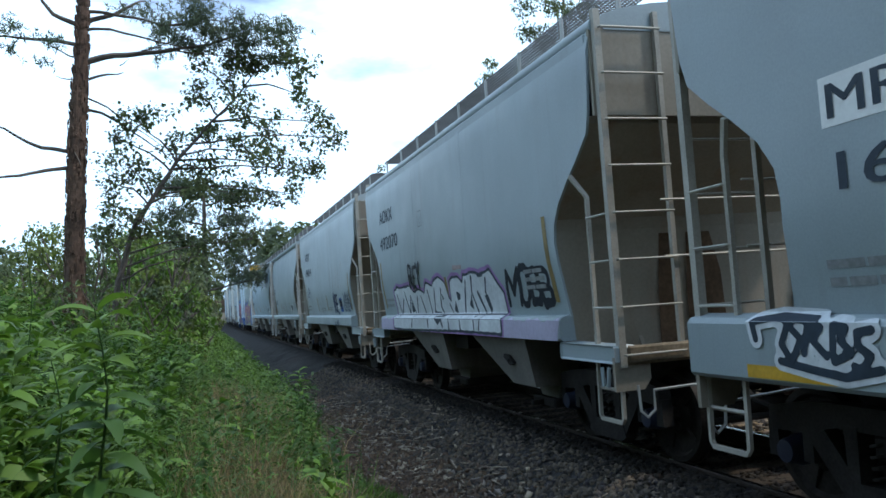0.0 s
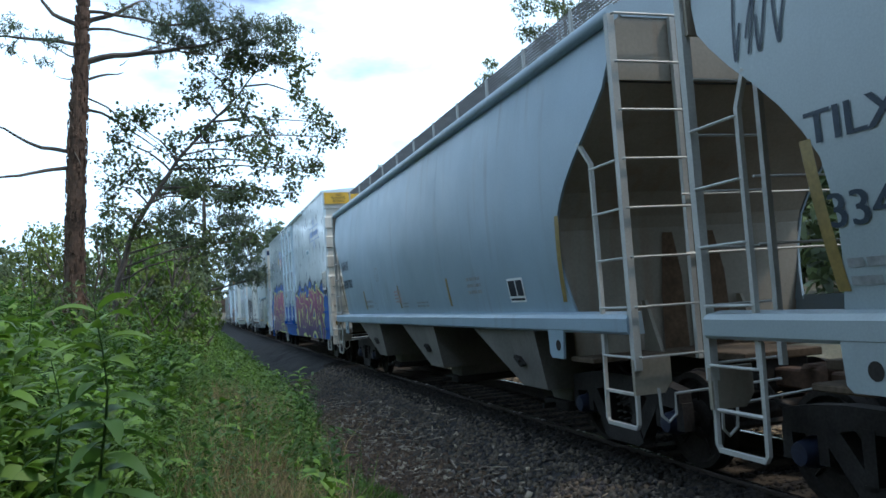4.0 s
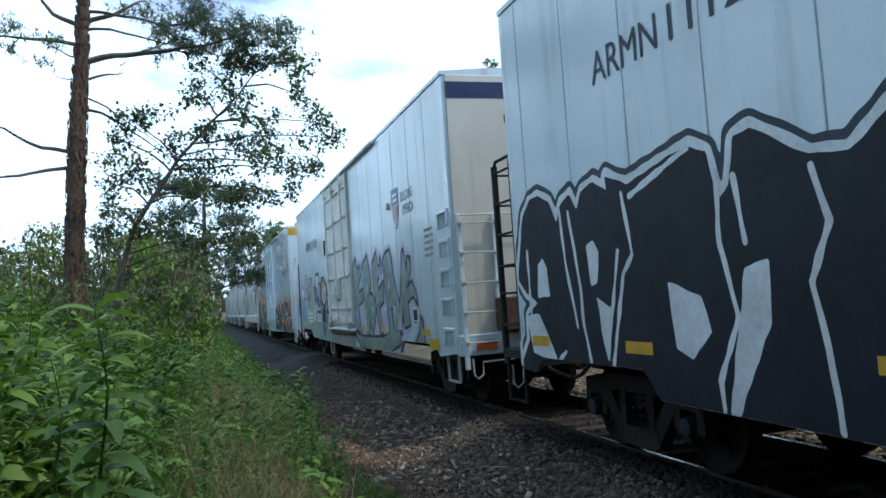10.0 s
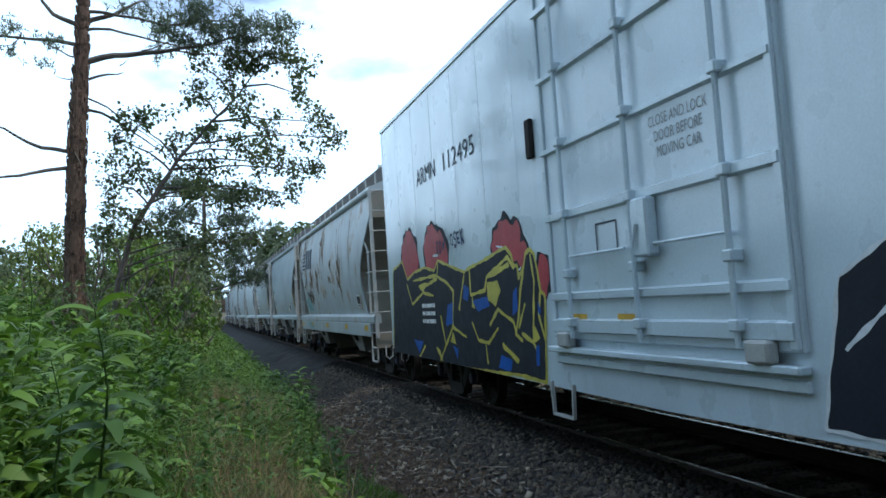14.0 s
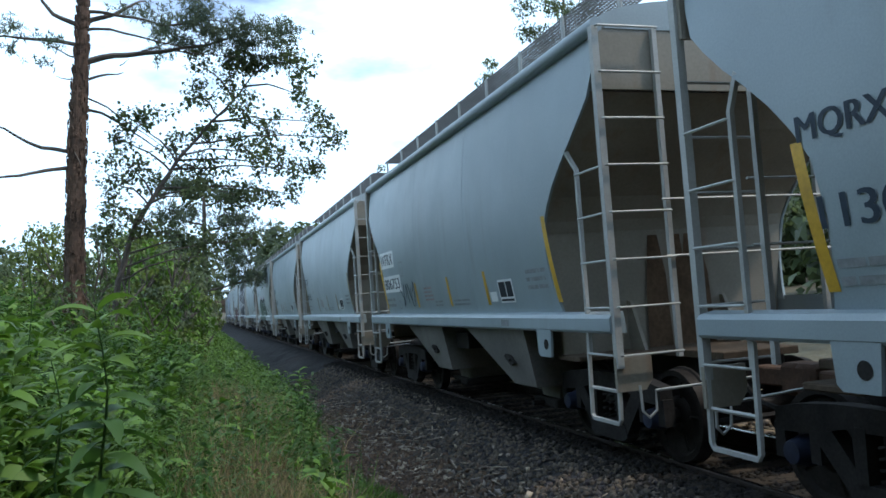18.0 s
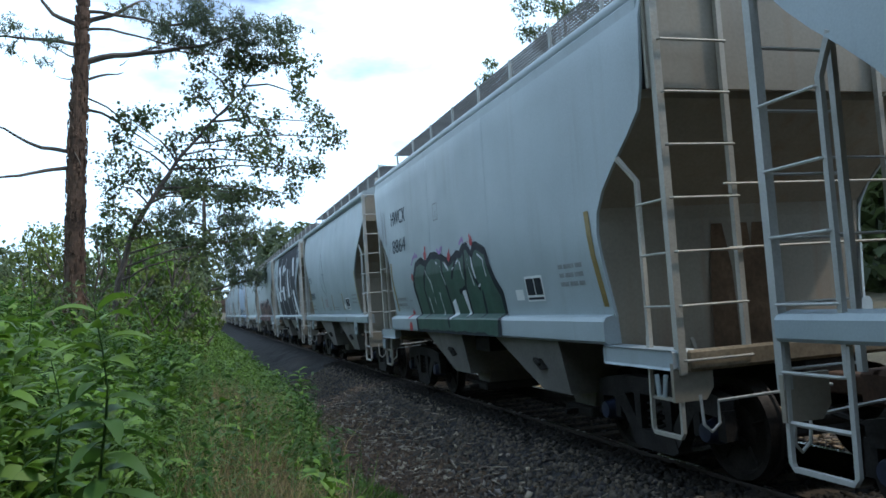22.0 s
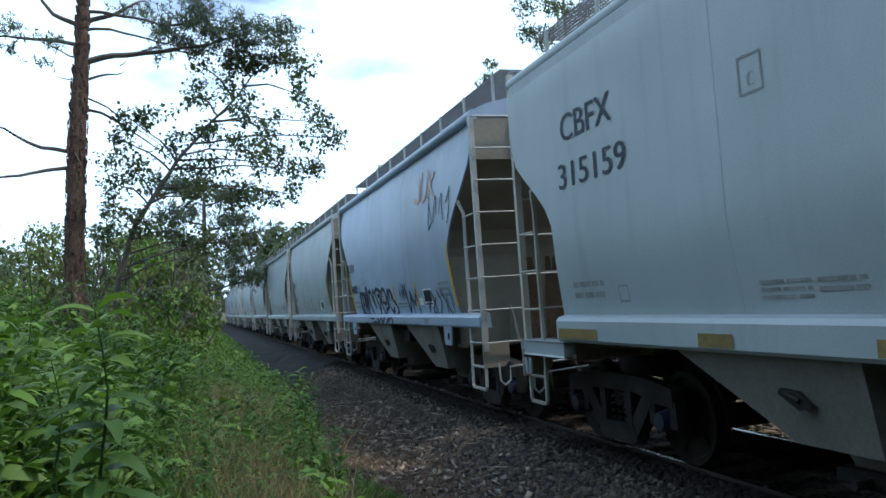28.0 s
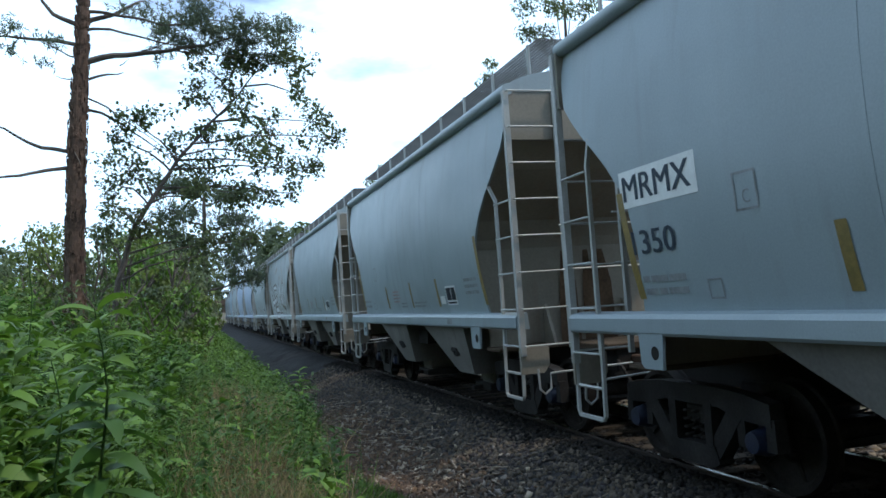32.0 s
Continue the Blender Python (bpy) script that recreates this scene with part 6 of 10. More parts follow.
def flat(polys):
    """Polygons of (y, z) as one drawing, each a hair above the one before."""
    bm = bmesh.new()
    for k, poly in enumerate(polys):
        bm.faces.new([bm.verts.new((-y, z, 0.00004 * k)) for y, z in poly])
    return bm


def patch(car, name, polys, mat, lift=0.004, label=""):
    return drape(name, flat(polys), car["kind_of_car"], mat, car, lift, label)


def rect(y0, y1, z0, z1):
    return [(y0, z0), (y1, z0), (y1, z1), (y0, z1)]


# sprayed shapes: distance fields over the side, turned into clean meshes
def lines_field(runs, block=False):
    """Distance to painted lines; runs are lists of (y, z) or of (y, z, extra half width)."""
    segs = []
    for run in runs:
        pts = [tuple(p) + ((0.0,) if len(p) == 2 else ()) for p in run]
        segs += list(zip(pts, pts[1:]))

    def field(y, z):
        best = np.full(y.shape, 99.0)
        for (a, b, ra), (c, d, rb) in segs:
            ln = math.hypot(c - a, d - b) + 1e-9
            ux, uz = (c - a) / ln, (d - b) / ln
            s = (y - a) * ux + (z - b) * uz
            nn = np.abs((y - a) * uz - (z - b) * ux)
            over = np.maximum(np.maximum(-s, s - ln), 0)
            dd = np.maximum(nn, over * 1.15) if block else np.hypot(nn, over)
            best = np.minimum(best, dd - ra - (rb - ra) * np.clip(s / ln, 0, 1))
        return best
    return field


def shapes_field(polys=(), discs=()):
    """Signed distance to the union of polygons and of discs (y, z, radius)."""
    def field(y, z):
        best = np.full(y.shape, 99.0)
        for a, b, r in discs:
            best = np.minimum(best, np.hypot(y - a, z - b) - r)
        for poly in polys:
            edge, odd = np.full(y.shape, 99.0), np.zeros(y.shape, bool)
            for (a, b), (c, d) in zip(poly, poly[1:] + poly[:1]):
                ln2 = (c - a) ** 2 + (d - b) ** 2 + 1e-12
                s = np.clip(((y - a) * (c - a) + (z - b) * (d - b)) / ln2, 0, 1)
                edge = np.minimum(edge, np.hypot(y - a - s * (c - a), z - b - s * (d - b)))
                hit = ((b > z) != (d > z)) & (y < (c - a) * (z - b) / ((d - b) if abs(d - b) > 1e-9 else 1e-9) + a)
                odd ^= hit
            best = np.minimum(best, np.where(odd, -edge, edge))
        return best
    return field


def floor_of(kind, y):
    """Lower edge of a car's side."""
    if kind in ("reefer_ribbed", "reefer_machine"):
        return np.interp(np.abs(y), [0, 6.15, 9.65, 9.75], [0.725, 0.785, 0.805, 0.955])
    if kind.startswith("reefer"):
        a = np.abs(y)
        return np.interp(a, [0, 6.10, 6.35, 8.50, 8.75, 9.75], [0.725, 0.805, 1.045, 1.045, 0.865, 0.955])
    return np.full(np.shape(y), {"sharp": 1.245, "deep": 1.055, "old": 1.05}.get(kind, 1.35))


def spray(car, name, field, box, mat, lift, label="", step=0.03, grow=0.0, wobble=0.0, seed=0):
    """Paints the inside of a field (widened by grow) within box = (left y, right y, z0, z1)."""
    yl, yr, z0, z1 = box
    kind = car["kind_of_car"]
    nu, nz = max(2, int((yl - yr) / step)), max(2, int((z1 - z0) / step))
    us, zs = np.linspace(-yl, -yr, nu + 1), np.linspace(z0, z1, nz + 1)
    uu, zz = np.meshgrid(us, zs)
    dd = field(-uu, zz) - grow
    if wobble:
        dd = dd + wobble * (np.sin(uu * 9.1 + seed) * np.sin(zz * 11.3 + seed * 2) + 0.6 * np.sin(uu * 23.0 + zz * 17.0 + seed))
    dd = np.maximum(dd, floor_of(kind, -uu) - zz)
    if kind.startswith("reefer"):
        f, b = (9.02, 9.74) if kind == "reefer_machine" else (9.74, 9.04)
        dd = np.maximum(dd, np.maximum(uu - f, -uu - b))
    ins = dd < 0
    count = ins[:-1, :-1].astype(int) + ins[1:, :-1] + ins[:-1, 1:] + ins[1:, 1:]
    # cells that hang together make one painted piece; specks go to the last
    mark, sizes = np.zeros(count.shape, int), []
    for j0, i0 in zip(*np.nonzero(count)):
        if mark[j0, i0]:
            continue
        own = len(sizes) + 1
        mark[j0, i0], todo, size = own, [(j0, i0)], 0
        while todo:
            j, i = todo.pop()
            size += 1
            for a, b in ((j - 1, i), (j + 1, i), (j, i - 1), (j, i + 1)):
                if 0 <= a < nz and 0 <= b < nu and count[a, b] and not mark[a, b]:
                    mark[a, b] = own
                    todo.append((a, b))
        sizes.append(size)
    rank = {k + 1: min(p, 23) for p, k in enumerate(sorted(range(len(sizes)), key=lambda k: -sizes[k]))}
    pieces = {}
    for j in range(nz):
        full = np.concatenate([[0], (count[j] == 4).astype(int), [0]])
        st, en = np.flatnonzero(np.diff(full) == 1), np.flatnonzero(np.diff(full) == -1)
        for a, b in zip(st, en):
            verts, faces = pieces.setdefault(rank[mark[j, a]], ([], []))
            k = len(verts)
            verts += [(us[a], zs[j]), (us[b], zs[j]), (us[b], zs[j + 1]), (us[a], zs[j + 1])]
            faces.append((k, k + 1, k + 2, k + 3))
        for i in np.flatnonzero((count[j] > 0) & (count[j] < 4)):
            ring = [(us[i], zs[j], dd[j, i]), (us[i + 1], zs[j], dd[j, i + 1]), (us[i + 1], zs[j + 1], dd[j + 1, i + 1]), (us[i], zs[j + 1], dd[j + 1, i])]
            poly = []
            for p, q in zip(ring, ring[1:] + ring[:1]):
                if p[2] < 0:
                    poly.append(p[:2])
                if (p[2] < 0) != (q[2] < 0):
                    s = p[2] / (p[2] - q[2])
                    poly.append((p[0] + (q[0] - p[0]) * s, p[1] + (q[1] - p[1]) * s))
            if len(poly) > 2:
                verts, faces = pieces.setdefault(rank[mark[j, i]], ([], []))
                k = len(verts)
                verts += poly
                faces.append(tuple(range(k, k + len(poly))))
    for verts, faces in pieces.values():
        me = bpy.data.meshes.new(name)
        me.from_pydata([(-half_width(kind, z) - lift, -u, z) for u, z in verts], [], faces)
        me.materials.append(mat)
        part(name, me, None, car, label)


def write(car, name, text, y0, y1, z0, z1, mat, lift=0.006, bold=0.0, slant=0.0, label=""):
    """Letters from y0 (left) to y1 (right), standing on z0, z1 high; bold ones are laid twice, a little apart."""
    v, f = glyphs(text)
    xs, ys = [p[0] for p in v], [p[1] for p in v]
    bm = bmesh.new()
    shifts = ((0.0, 0.0),) if bold < 0.01 else ((-0.007, 0.0), (0.007, 0.00008))
    for dx, up in shifts:
        vs = []
        for x, y in v:
            q = (y - min(ys)) / (max(ys) - min(ys))
            u = (x - min(xs)) / (max(xs) - min(xs))
            vs.append(bm.verts.new((-y0 + u * (y0 - y1) + q * slant + dx, z0 + q * (z1 - z0), up)))
        for q in f:
            try:
                bm.faces.new([vs[i] for i in q])
            except ValueError:
                pass
    return drape(name, bm, car["kind_of_car"], mat, car, lift, label)


STROKES = {"A": "00-26-40|12-32", "B": "00-06-36-45-44-33-03|33-42-41-30-00", "C": "45-36-16-05-01-10-30-41", "D": "00-06-26-44-42-20-00", "E": "46-06-00-40|03-33", "F": "46-06-00|03-33",
           "G": "45-36-16-05-01-10-30-41-43-23", "H": "00-06|40-46|03-43", "I": "20-26", "J": "46-41-30-10-01", "K": "00-06|46-03-40", "L": "06-00-40", "M": "00-06-22-46-40", "N": "00-06-40-46",
           "O": "16-36-45-41-30-10-01-05-16", "P": "00-06-36-45-44-33-03", "Q": "16-36-45-41-30-10-01-05-16|22-40", "R": "00-06-36-45-44-33-03|23-40", "S": "45-36-16-05-04-13-33-42-41-30-10-01",
           "T": "06-46|26-20", "U": "06-01-10-30-41-46", "V": "06-20-46", "W": "06-10-24-30-46", "X": "00-46|06-40", "Y": "06-23-46|23-20", "Z": "06-46-00-40",
           "2": "05-16-36-45-44-00-40", "1": "15-26-20"}


def letter_runs(word, y0, y1, z0, z1, seed, jitter=0.12, lean=0.1, wide=1.28, stroke=0.3, spike=0.0):
    """Strokes of sprayed block letters, each letter leaning and sized its own way."""
    r = random.Random(seed)
    share = [{"M": 1.35, "W": 1.35, "I": 0.55}.get(ch, 1.0) for ch in word]
    runs = []
    for i, ch in enumerate(word):
        w = (y0 - y1) * share[i] / sum(share)
        left = y0 - (y0 - y1) * sum(share[:i]) / sum(share)
        up, dn, sk, ww = r.uniform(-jitter, jitter), r.uniform(-jitter, jitter * 0.6), r.uniform(-lean, lean), r.uniform(1 - jitter, 1 + jitter)
        lw = max(w * 0.3, w * wide * 0.8 * ww - stroke * 0.75)
        lo, hi = z0 + dn * (z1 - z0) + stroke * 0.42, z1 + up * (z1 - z0) - stroke * 0.42
        runs.append([])
        for run in STROKES[ch].split("|"):
            pts = []
            for p in run.split("-"):
                u, q = int(p[0]) / 4 - 0.5, int(p[1]) / 6
                pts.append((left - 0.5 * w - u * lw - (q - 0.5) * sk * w * 2 + r.uniform(-0.03, 0.03) * w, lo + (hi - lo) * q + r.uniform(-0.04, 0.04) * (hi - lo), r.uniform(-0.12, 0.16) * stroke))
            bent = [pts[0]]
            for a, b in zip(pts, pts[1:]):                   # sprayed strokes bow a little
                k = r.uniform(-0.10, 0.10)
                bent += [((a[0] + b[0]) / 2 + (b[1] - a[1]) * k, (a[1] + b[1]) / 2 - (b[0] - a[0]) * k, (a[2] + b[2]) / 2 + r.uniform(-0.04, 0.08) * stroke), b]
            pts = bent
            if spike:
                for end, nxt in ((0, 1), (-1, -2)):
                    a, b = pts[end], pts[nxt]
                    ln = math.hypot(a[0] - b[0], a[1] - b[1]) + 1e-6
                    k = r.uniform(0.4, 1.0) * spike / ln
                    tip = (a[0] + (a[0] - b[0]) * k, a[1] + (a[1] - b[1]) * k, -stroke * 0.42)
                    if end == 0:
                        pts.insert(0, tip)
                    else:
                        pts.append(tip)
            runs[-1].append(pts)
    return runs


def graffiti(car, word, y0, y1, z0, z1, layers, seed, label, jitter=0.12, lean=0.1, wide=1.28, block=False, spike=0.0, lift=0.0045, step=0.03):
    """A piece of letters in layers of paint: (thickness, paint, shift right, shift up), all round the same strokes."""
    h = min(z1 - z0, 1.35 * (y0 - y1) / len(word))
    widths = [h * (0.115 + 1.35 * b) for b, _, _, _ in layers]
    letters = letter_runs(word, y0, y1, z0, z1, seed, jitter, lean, wide, widths[min(1, len(widths) - 1)], spike)
    st = min(step, max(0.012, h * 0.022))
    for k, (bold, mat, dx, dz) in enumerate(layers):
        own = [lines_field([[(p[0] - dx, p[1] + dz, p[2]) for p in run] for run in runs], block) for runs in letters]
        edge = [lines_field(runs, block) for runs in letters]

        def field(y, z):
            """Each letter lies over the one before it and cuts it with its outline."""
            best = np.full(y.shape, 99.0)
            cut = np.full(y.shape, 99.0)
            for i in range(len(letters) - 1, -1, -1):
                mine = own[i](y, z) - widths[k] / 2
                best = np.minimum(best, mine if k == 0 else np.maximum(mine, widths[0] / 2 - cut))
                cut = np.minimum(cut, edge[i](y, z))
            return best
        spray(car, "graffiti_layer", field, (y0 + 0.6, y1 - 0.6, z0 - 0.35, z1 + 0.6), mat, lift + 0.0022 * k, label, st, 0.0, 0.004 * h, seed)


def strokes(car, runs, width, mat, lift=0.009, label="hand-sprayed line", name="spray_tag", step=None, block=False):
    """Sprayed lines of one width."""
    ys = [p[0] for q in runs for p in q]
    zs = [p[1] for q in runs for p in q]
    m = width + 0.05
    spray(car, name, lines_field(runs, block), (max(ys) + m, min(ys) - m, min(zs) - m, max(zs) + m), mat, lift, label, step or max(0.010, min(0.03, width * 0.4)), width / 2)


def paint(car, mat, lift, label, polys=(), runs=(), discs=(), width=0.05, grow=0.0, step=0.026, rough=0.007):
    """Sprays areas, discs and lines of one colour in one layer."""
    areas, lines = shapes_field(polys, discs), lines_field(runs)
    ys = [p[0] for q in list(polys) + list(runs) for p in q] + [d[0] + e * d[2] for d in discs for e in (-1, 1)]
    zs = [p[1] for q in list(polys) + list(runs) for p in q] + [d[1] + e * d[2] for d in discs for e in (-1, 1)]
    m = 0.06 + max(grow, width / 2)
    spray(car, "graffiti_layer", lambda y, z: np.minimum(areas(y, z), lines(y, z) - width / 2), (max(ys) + m, min(ys) - m, min(zs) - m, max(zs) + m), mat, lift, label, step, grow, rough, len(label))


def smooth_run(run, steps=2):
    """Rounds the corners of a line."""
    for _ in range(steps):
        out = [run[0]]
        for a, b in zip(run, run[1:]):
            out += [tuple(0.75 * p + 0.25 * q for p, q in zip(a, b)), tuple(0.25 * p + 0.75 * q for p, q in zip(a, b))]
        run = out + [run[-1]]
    return run


def tag(car, word, y0, y1, z0, z1, mat, seed, width=0.04, lift=0.011, label="quick hand-sprayed letters"):
    strokes(car, [smooth_run(run) for letter in letter_runs(word, y0, y1, z0, z1, seed, 0.12, 0.15, 1.1, 0.06) for run in letter], width, mat, lift, label)


def scribble(car, y0, y1, z0, z1, mat, seed, width=0.03, loops=5, label="hand-sprayed scribble"):
    """A quick spray tag that cannot be read: hooked and crossing strokes."""
    r = random.Random(seed)
    w = (y0 - y1) / loops
    runs = []
    for i in range(loops):
        yc = y0 - (i + 0.5) * w
        pts = [(yc + r.uniform(-0.55, 0.55) * w, z0 + (z1 - z0) * q, 0.0) for q in r.choice(((1.0, 0.1, 0.6), (0.9, 0.0, 0.2, 0.7), (0.2, 0.95, 0.4), (0.6, 1.0, 0.5, 0.05)))]
        soft = []
        for k in range(len(pts) - 1):
            a, b = pts[k], pts[k + 1]
            soft += [a, (a[0] + (b[0] - a[0]) * 0.5 + r.uniform(-0.12, 0.12) * w, (a[1] + b[1]) / 2, 0.0)]
        runs.append(smooth_run(soft + [pts[-1]]))
    strokes(car, runs, width, mat, 0.010, label)


def bars(car, y0, y1, z0, z1, rows, mat, seed=1, lift=0.005):
    """Stencilled lines too small to read."""
    r = random.Random(seed)
    h = (z1 - z0) / rows
    polys = []
    for k in range(rows):
        y = y0
        while y > y1 + 0.03:
            e = max(y1, y - r.uniform(0.06, 0.34))
            polys.append(rect(y, e, z1 - (k + 1) * h + h * 0.5, z1 - k * h))
            y = e - 0.022
    patch(car, "stencil", polys, mat, lift)


def frame_box(car, y0, y1, z0, z1, w, mat, name="stencil_frame", lift=0.005):
    patch(car, name, [rect(y0, y1, z1 - w, z1), rect(y0, y1, z0, z0 + w), rect(y0, y0 - w, z0 + w, z1 - w), rect(y1 + w, y1, z0 + w, z1 - w)], mat, lift)


def placard(car, y, z, w=0.50, h=0.30):
    patch(car, "placard", [rect(y, y - w, z, z + h)], DECALW, 0.005, "black and white data panel")
    patch(car, "placard_field", [rect(y - 0.03, y - w * 0.5, z + 0.03 + h * 0.15, z + h - 0.03), rect(y - w * 0.55, y - w + 0.03, z + 0.03 + h * 0.15, z + h - 0.03), rect(y - 0.03, y - w + 0.03, z + 0.02, z + 0.03 + h * 0.06)], BLACK, 0.008)


def hopper_marks(i, mark, number, strip, z_hi=False, rear=True, plate=False, data=True):
    """The usual stencils of a hopper car."""
    car = CARS[i]
    kind = car["kind_of_car"]
    if mark:
        y0, y1, a, b = (4.02, 2.90, 3.40, 3.66) if z_hi else (4.14, 3.42, 2.58, 2.78)
        c0, c1, e, g = (4.08, 2.60, 2.86, 3.12) if z_hi else (4.05, 3.05, 2.05, 2.26)
        if len(number) < 5 and not z_hi:
            c1 = 3.40
        if plate:
            y1 = 3.0
            patch(car, "number_plate", [rect(4.14, 3.0, 2.47, 2.80)], DECALW, 0.004, "white panel behind the mark")
            y0, y1, a, b = 4.08, 3.08, 2.53, 2.75
        write(car, "reporting_mark", mark, y0, y1, a, b, SLATE, 0.007, 0.012, 0.0)
        if number:
            if plate == 2:
                patch(car, "number_plate", [rect(4.02, 2.66, 1.98, 2.31)], DECALW, 0.004, "white panel behind the number")
                write(car, "car_number", number, 3.95, 2.74, 2.04, 2.25, SLATE, 0.007, 0.012)
            else:
                write(car, "car_number", number, c0, c1, e, g, SLATE, 0.007, 0.012)
    if strip:
        for y, z0, z1, _ in ((4.16, 1.66, 2.62, 0), (1.68, 1.66, 2.10, 0), (-0.24, 1.66, 2.12, 0), (-1.92, 1.66, 2.12, 0), (-4.06, 1.66, 2.62, 0)):
            if y > 4 and not rear:
                continue
            off = 0.09 if abs(y) > 4 else 0.02
            patch(car, "reflective_strip", [[(y + 0.05, z1), (y - 0.05, z1), (y - 0.05 - off, z0), (y + 0.05 - off, z0)]], strip, 0.005, "yellow reflective strip")
    if data:
        placard(car, -2.38, 1.68)
        patch(car, "paper_tag", [rect(-2.04, -2.28, 1.70, 1.83)], DECALW, 0.005)
    yb, zb = (1.10, 3.05) if z_hi else (2.60, 2.26)
    frame_box(car, yb, yb - 0.25, zb, zb + 0.28, 0.018, FAINT)
    write(car, "stencil", "C", yb - 0.09, yb - 0.17, zb + 0.05, zb + 0.15, FAINT)
    bars(car, 4.00, 3.35, 1.64, 1.86, 2, FAINT, i)
    if z_hi:
        bars(car, 1.15, 0.65, 1.60, 1.76, 3, FAINT, i + 1)
    else:
        bars(car, 1.15, 0.65, 1.74, 2.0, 4, REDF, i + 1)
    bars(car, 0.60, 0.20, 1.64, 1.76, 2, FAINT, i + 2)
    bars(car, -0.40, -1.15, 1.64, 1.76, 2, FAINT, i + 3)
    bars(car, -3.35, -3.92, 1.78, 2.06, 3, FAINT, i + 4)
    frame_box(car, 3.10, 2.92, 1.64, 1.80, 0.015, FAINT)
    if kind == "round":
        patch(car, "sill_plate", [rect(-2.60, -2.86, 1.39, 1.47)], FAINT, 0.005)


for i, car in enumerate(CARS):
    car["kind_of_car"] = PLAN[i][0]

# hoppers ahead of the refrigerator cars
hopper_marks(0, "", "", None, True)
c = CARS[0]
patch(c, "number_plate", [rect(3.88, 2.5, 2.66, 2.97)], DECALW, 0.004, "white panel behind the mark")
write(c, "reporting_mark", "MRMX", 3.82, 2.6, 2.71, 2.92, SLATE, 0.007, 0.012)
write(c, "car_number", "163", 3.78, 3.10, 2.27, 2.50, SLATE, 0.007, 0.012)
patch(c, "reflective_strip", [rect(4.75, 3.92, 1.09, 1.18)], YELLOW, 0.006, "yellow reflective strip")
hopper_marks(1, "AOKX", "492070", DIMYEL, True, data=False)
c = CARS[1]
shapes_46 = [[(3.22, 1.98), (2.94, 2.06), (2.7, 2.02), (2.38, 2.04), (2.01, 2.05), (1.76, 1.92), (1.44, 1.97), (1.1, 1.89), (0.9, 2.07), (0.55, 1.99), (0.4, 2.08), (0.12, 2.13), (-0.16, 2.02), (-0.24, 1.79), (-0.36, 1.71), (-0.43, 2.04), (-0.62, 2.09), (-0.88, 2.07), (-1.03, 1.99), (-1.13, 2.1), (-1.36, 2.1), (-1.47, 2.12), (-1.98, 2.05), (-2.1, 2.05), (-1.72, 2.06), (-2.23, 2.11), (-2.59, 1.8), (-2.61, 1.3), (-0.9, 1.31), (0.29, 1.3), (2.52, 1.28), (3.17, 1.3)]]
paint(c, LILAC, 0.0042, "lilac shadow round the letters", polys=shapes_46, grow=0.09)
paint(c, SLATE, 0.0056, "dark outline", polys=shapes_46, grow=0.04)
paint(c, WHITEP, 0.007, "white letters", polys=shapes_46)
lines_47 = [[(3.02, 1.92), (2.89, 1.51), (2.57, 1.83)], [(2.43, 1.96), (2.25, 1.54), (2.04, 1.88), (1.83, 1.51)], [(1.58, 1.86), (1.83, 1.33)], [(1.34, 1.85), (1.16, 1.51)], [(0.87, 1.94), (0.76, 1.33)], [(0.46, 1.96), (0.62, 1.57), (0.27, 1.55)], [(0.1, 1.94), (0.23, 1.66), (-0.07, 1.34)], [(-0.25, 1.69), (-0.38, 1.52), (-0.4, 1.32)], [(-1.18, 2.02), (-0.92, 1.52), (-0.96, 1.32)], [(-1.46, 2.07), (-1.38, 1.85), (-1.54, 1.52), (-1.57, 1.33)], [(-1.63, 1.84), (-1.84, 1.55), (-1.76, 1.34)], [(-2.02, 2.01), (-1.95, 1.85), (-2.04, 1.54)]]
paint(c, SLATE, 0.0084, "dark lines between the letters", runs=lines_47, width=0.05)
shapes_48 = [[(-0.67, 1.89), (-0.85, 1.84), (-0.81, 1.76), (-0.67, 1.73)], [(-1.19, 1.67), (-1.35, 1.85), (-1.35, 1.59)], [(-0.57, 1.77), (-0.62, 1.52), (-0.44, 1.6)], [(-1.88, 1.79), (-2.03, 1.81), (-2.11, 1.58), (-1.97, 1.62)], [(0.11, 1.89), (-0, 1.79), (0.09, 1.73)], [(2.05, 1.82), (1.89, 1.6), (2.1, 1.57)], [(0.53, 1.51), (-0.17, 1.53), (0.19, 1.37)]]
paint(c, SLATE, 0.0086, "dark gaps in the letters", polys=shapes_48)
shapes_49 = [[(-0.69, 2.28), (-1.13, 2.26), (-1.14, 2.2), (-0.69, 2.21)]]
paint(c, REDF, 0.0088, "faint red stencil", polys=shapes_49)
graffiti(c, "MOBB", -2.75, -4.05, 1.62, 2.12, [(0.07, BLACK, 0, 0)], 13, "fat black spray letters", 0.08, 0.2)
tag(c, "REY", 1.95, 1.15, 2.02, 2.45, BLACK, 9, 0.06, 0.016)
spray(c, "spray_patch", shapes_field([rect(4.3, 3.0, 1.2, 1.47), rect(-2.6, -4.3, 1.2, 1.47)]), (4.35, -4.35, 1.24, 1.5), PALELIL, 0.0041, "pale lilac paint on the sill", 0.03, 0, 0.02)
hopper_marks(2, "AOKX", "494014", DIMYEL, True)
c = CARS[2]
tag(c, "NSE", -1.45, -2.25, 1.58, 2.16, NAVY, 10, 0.07)
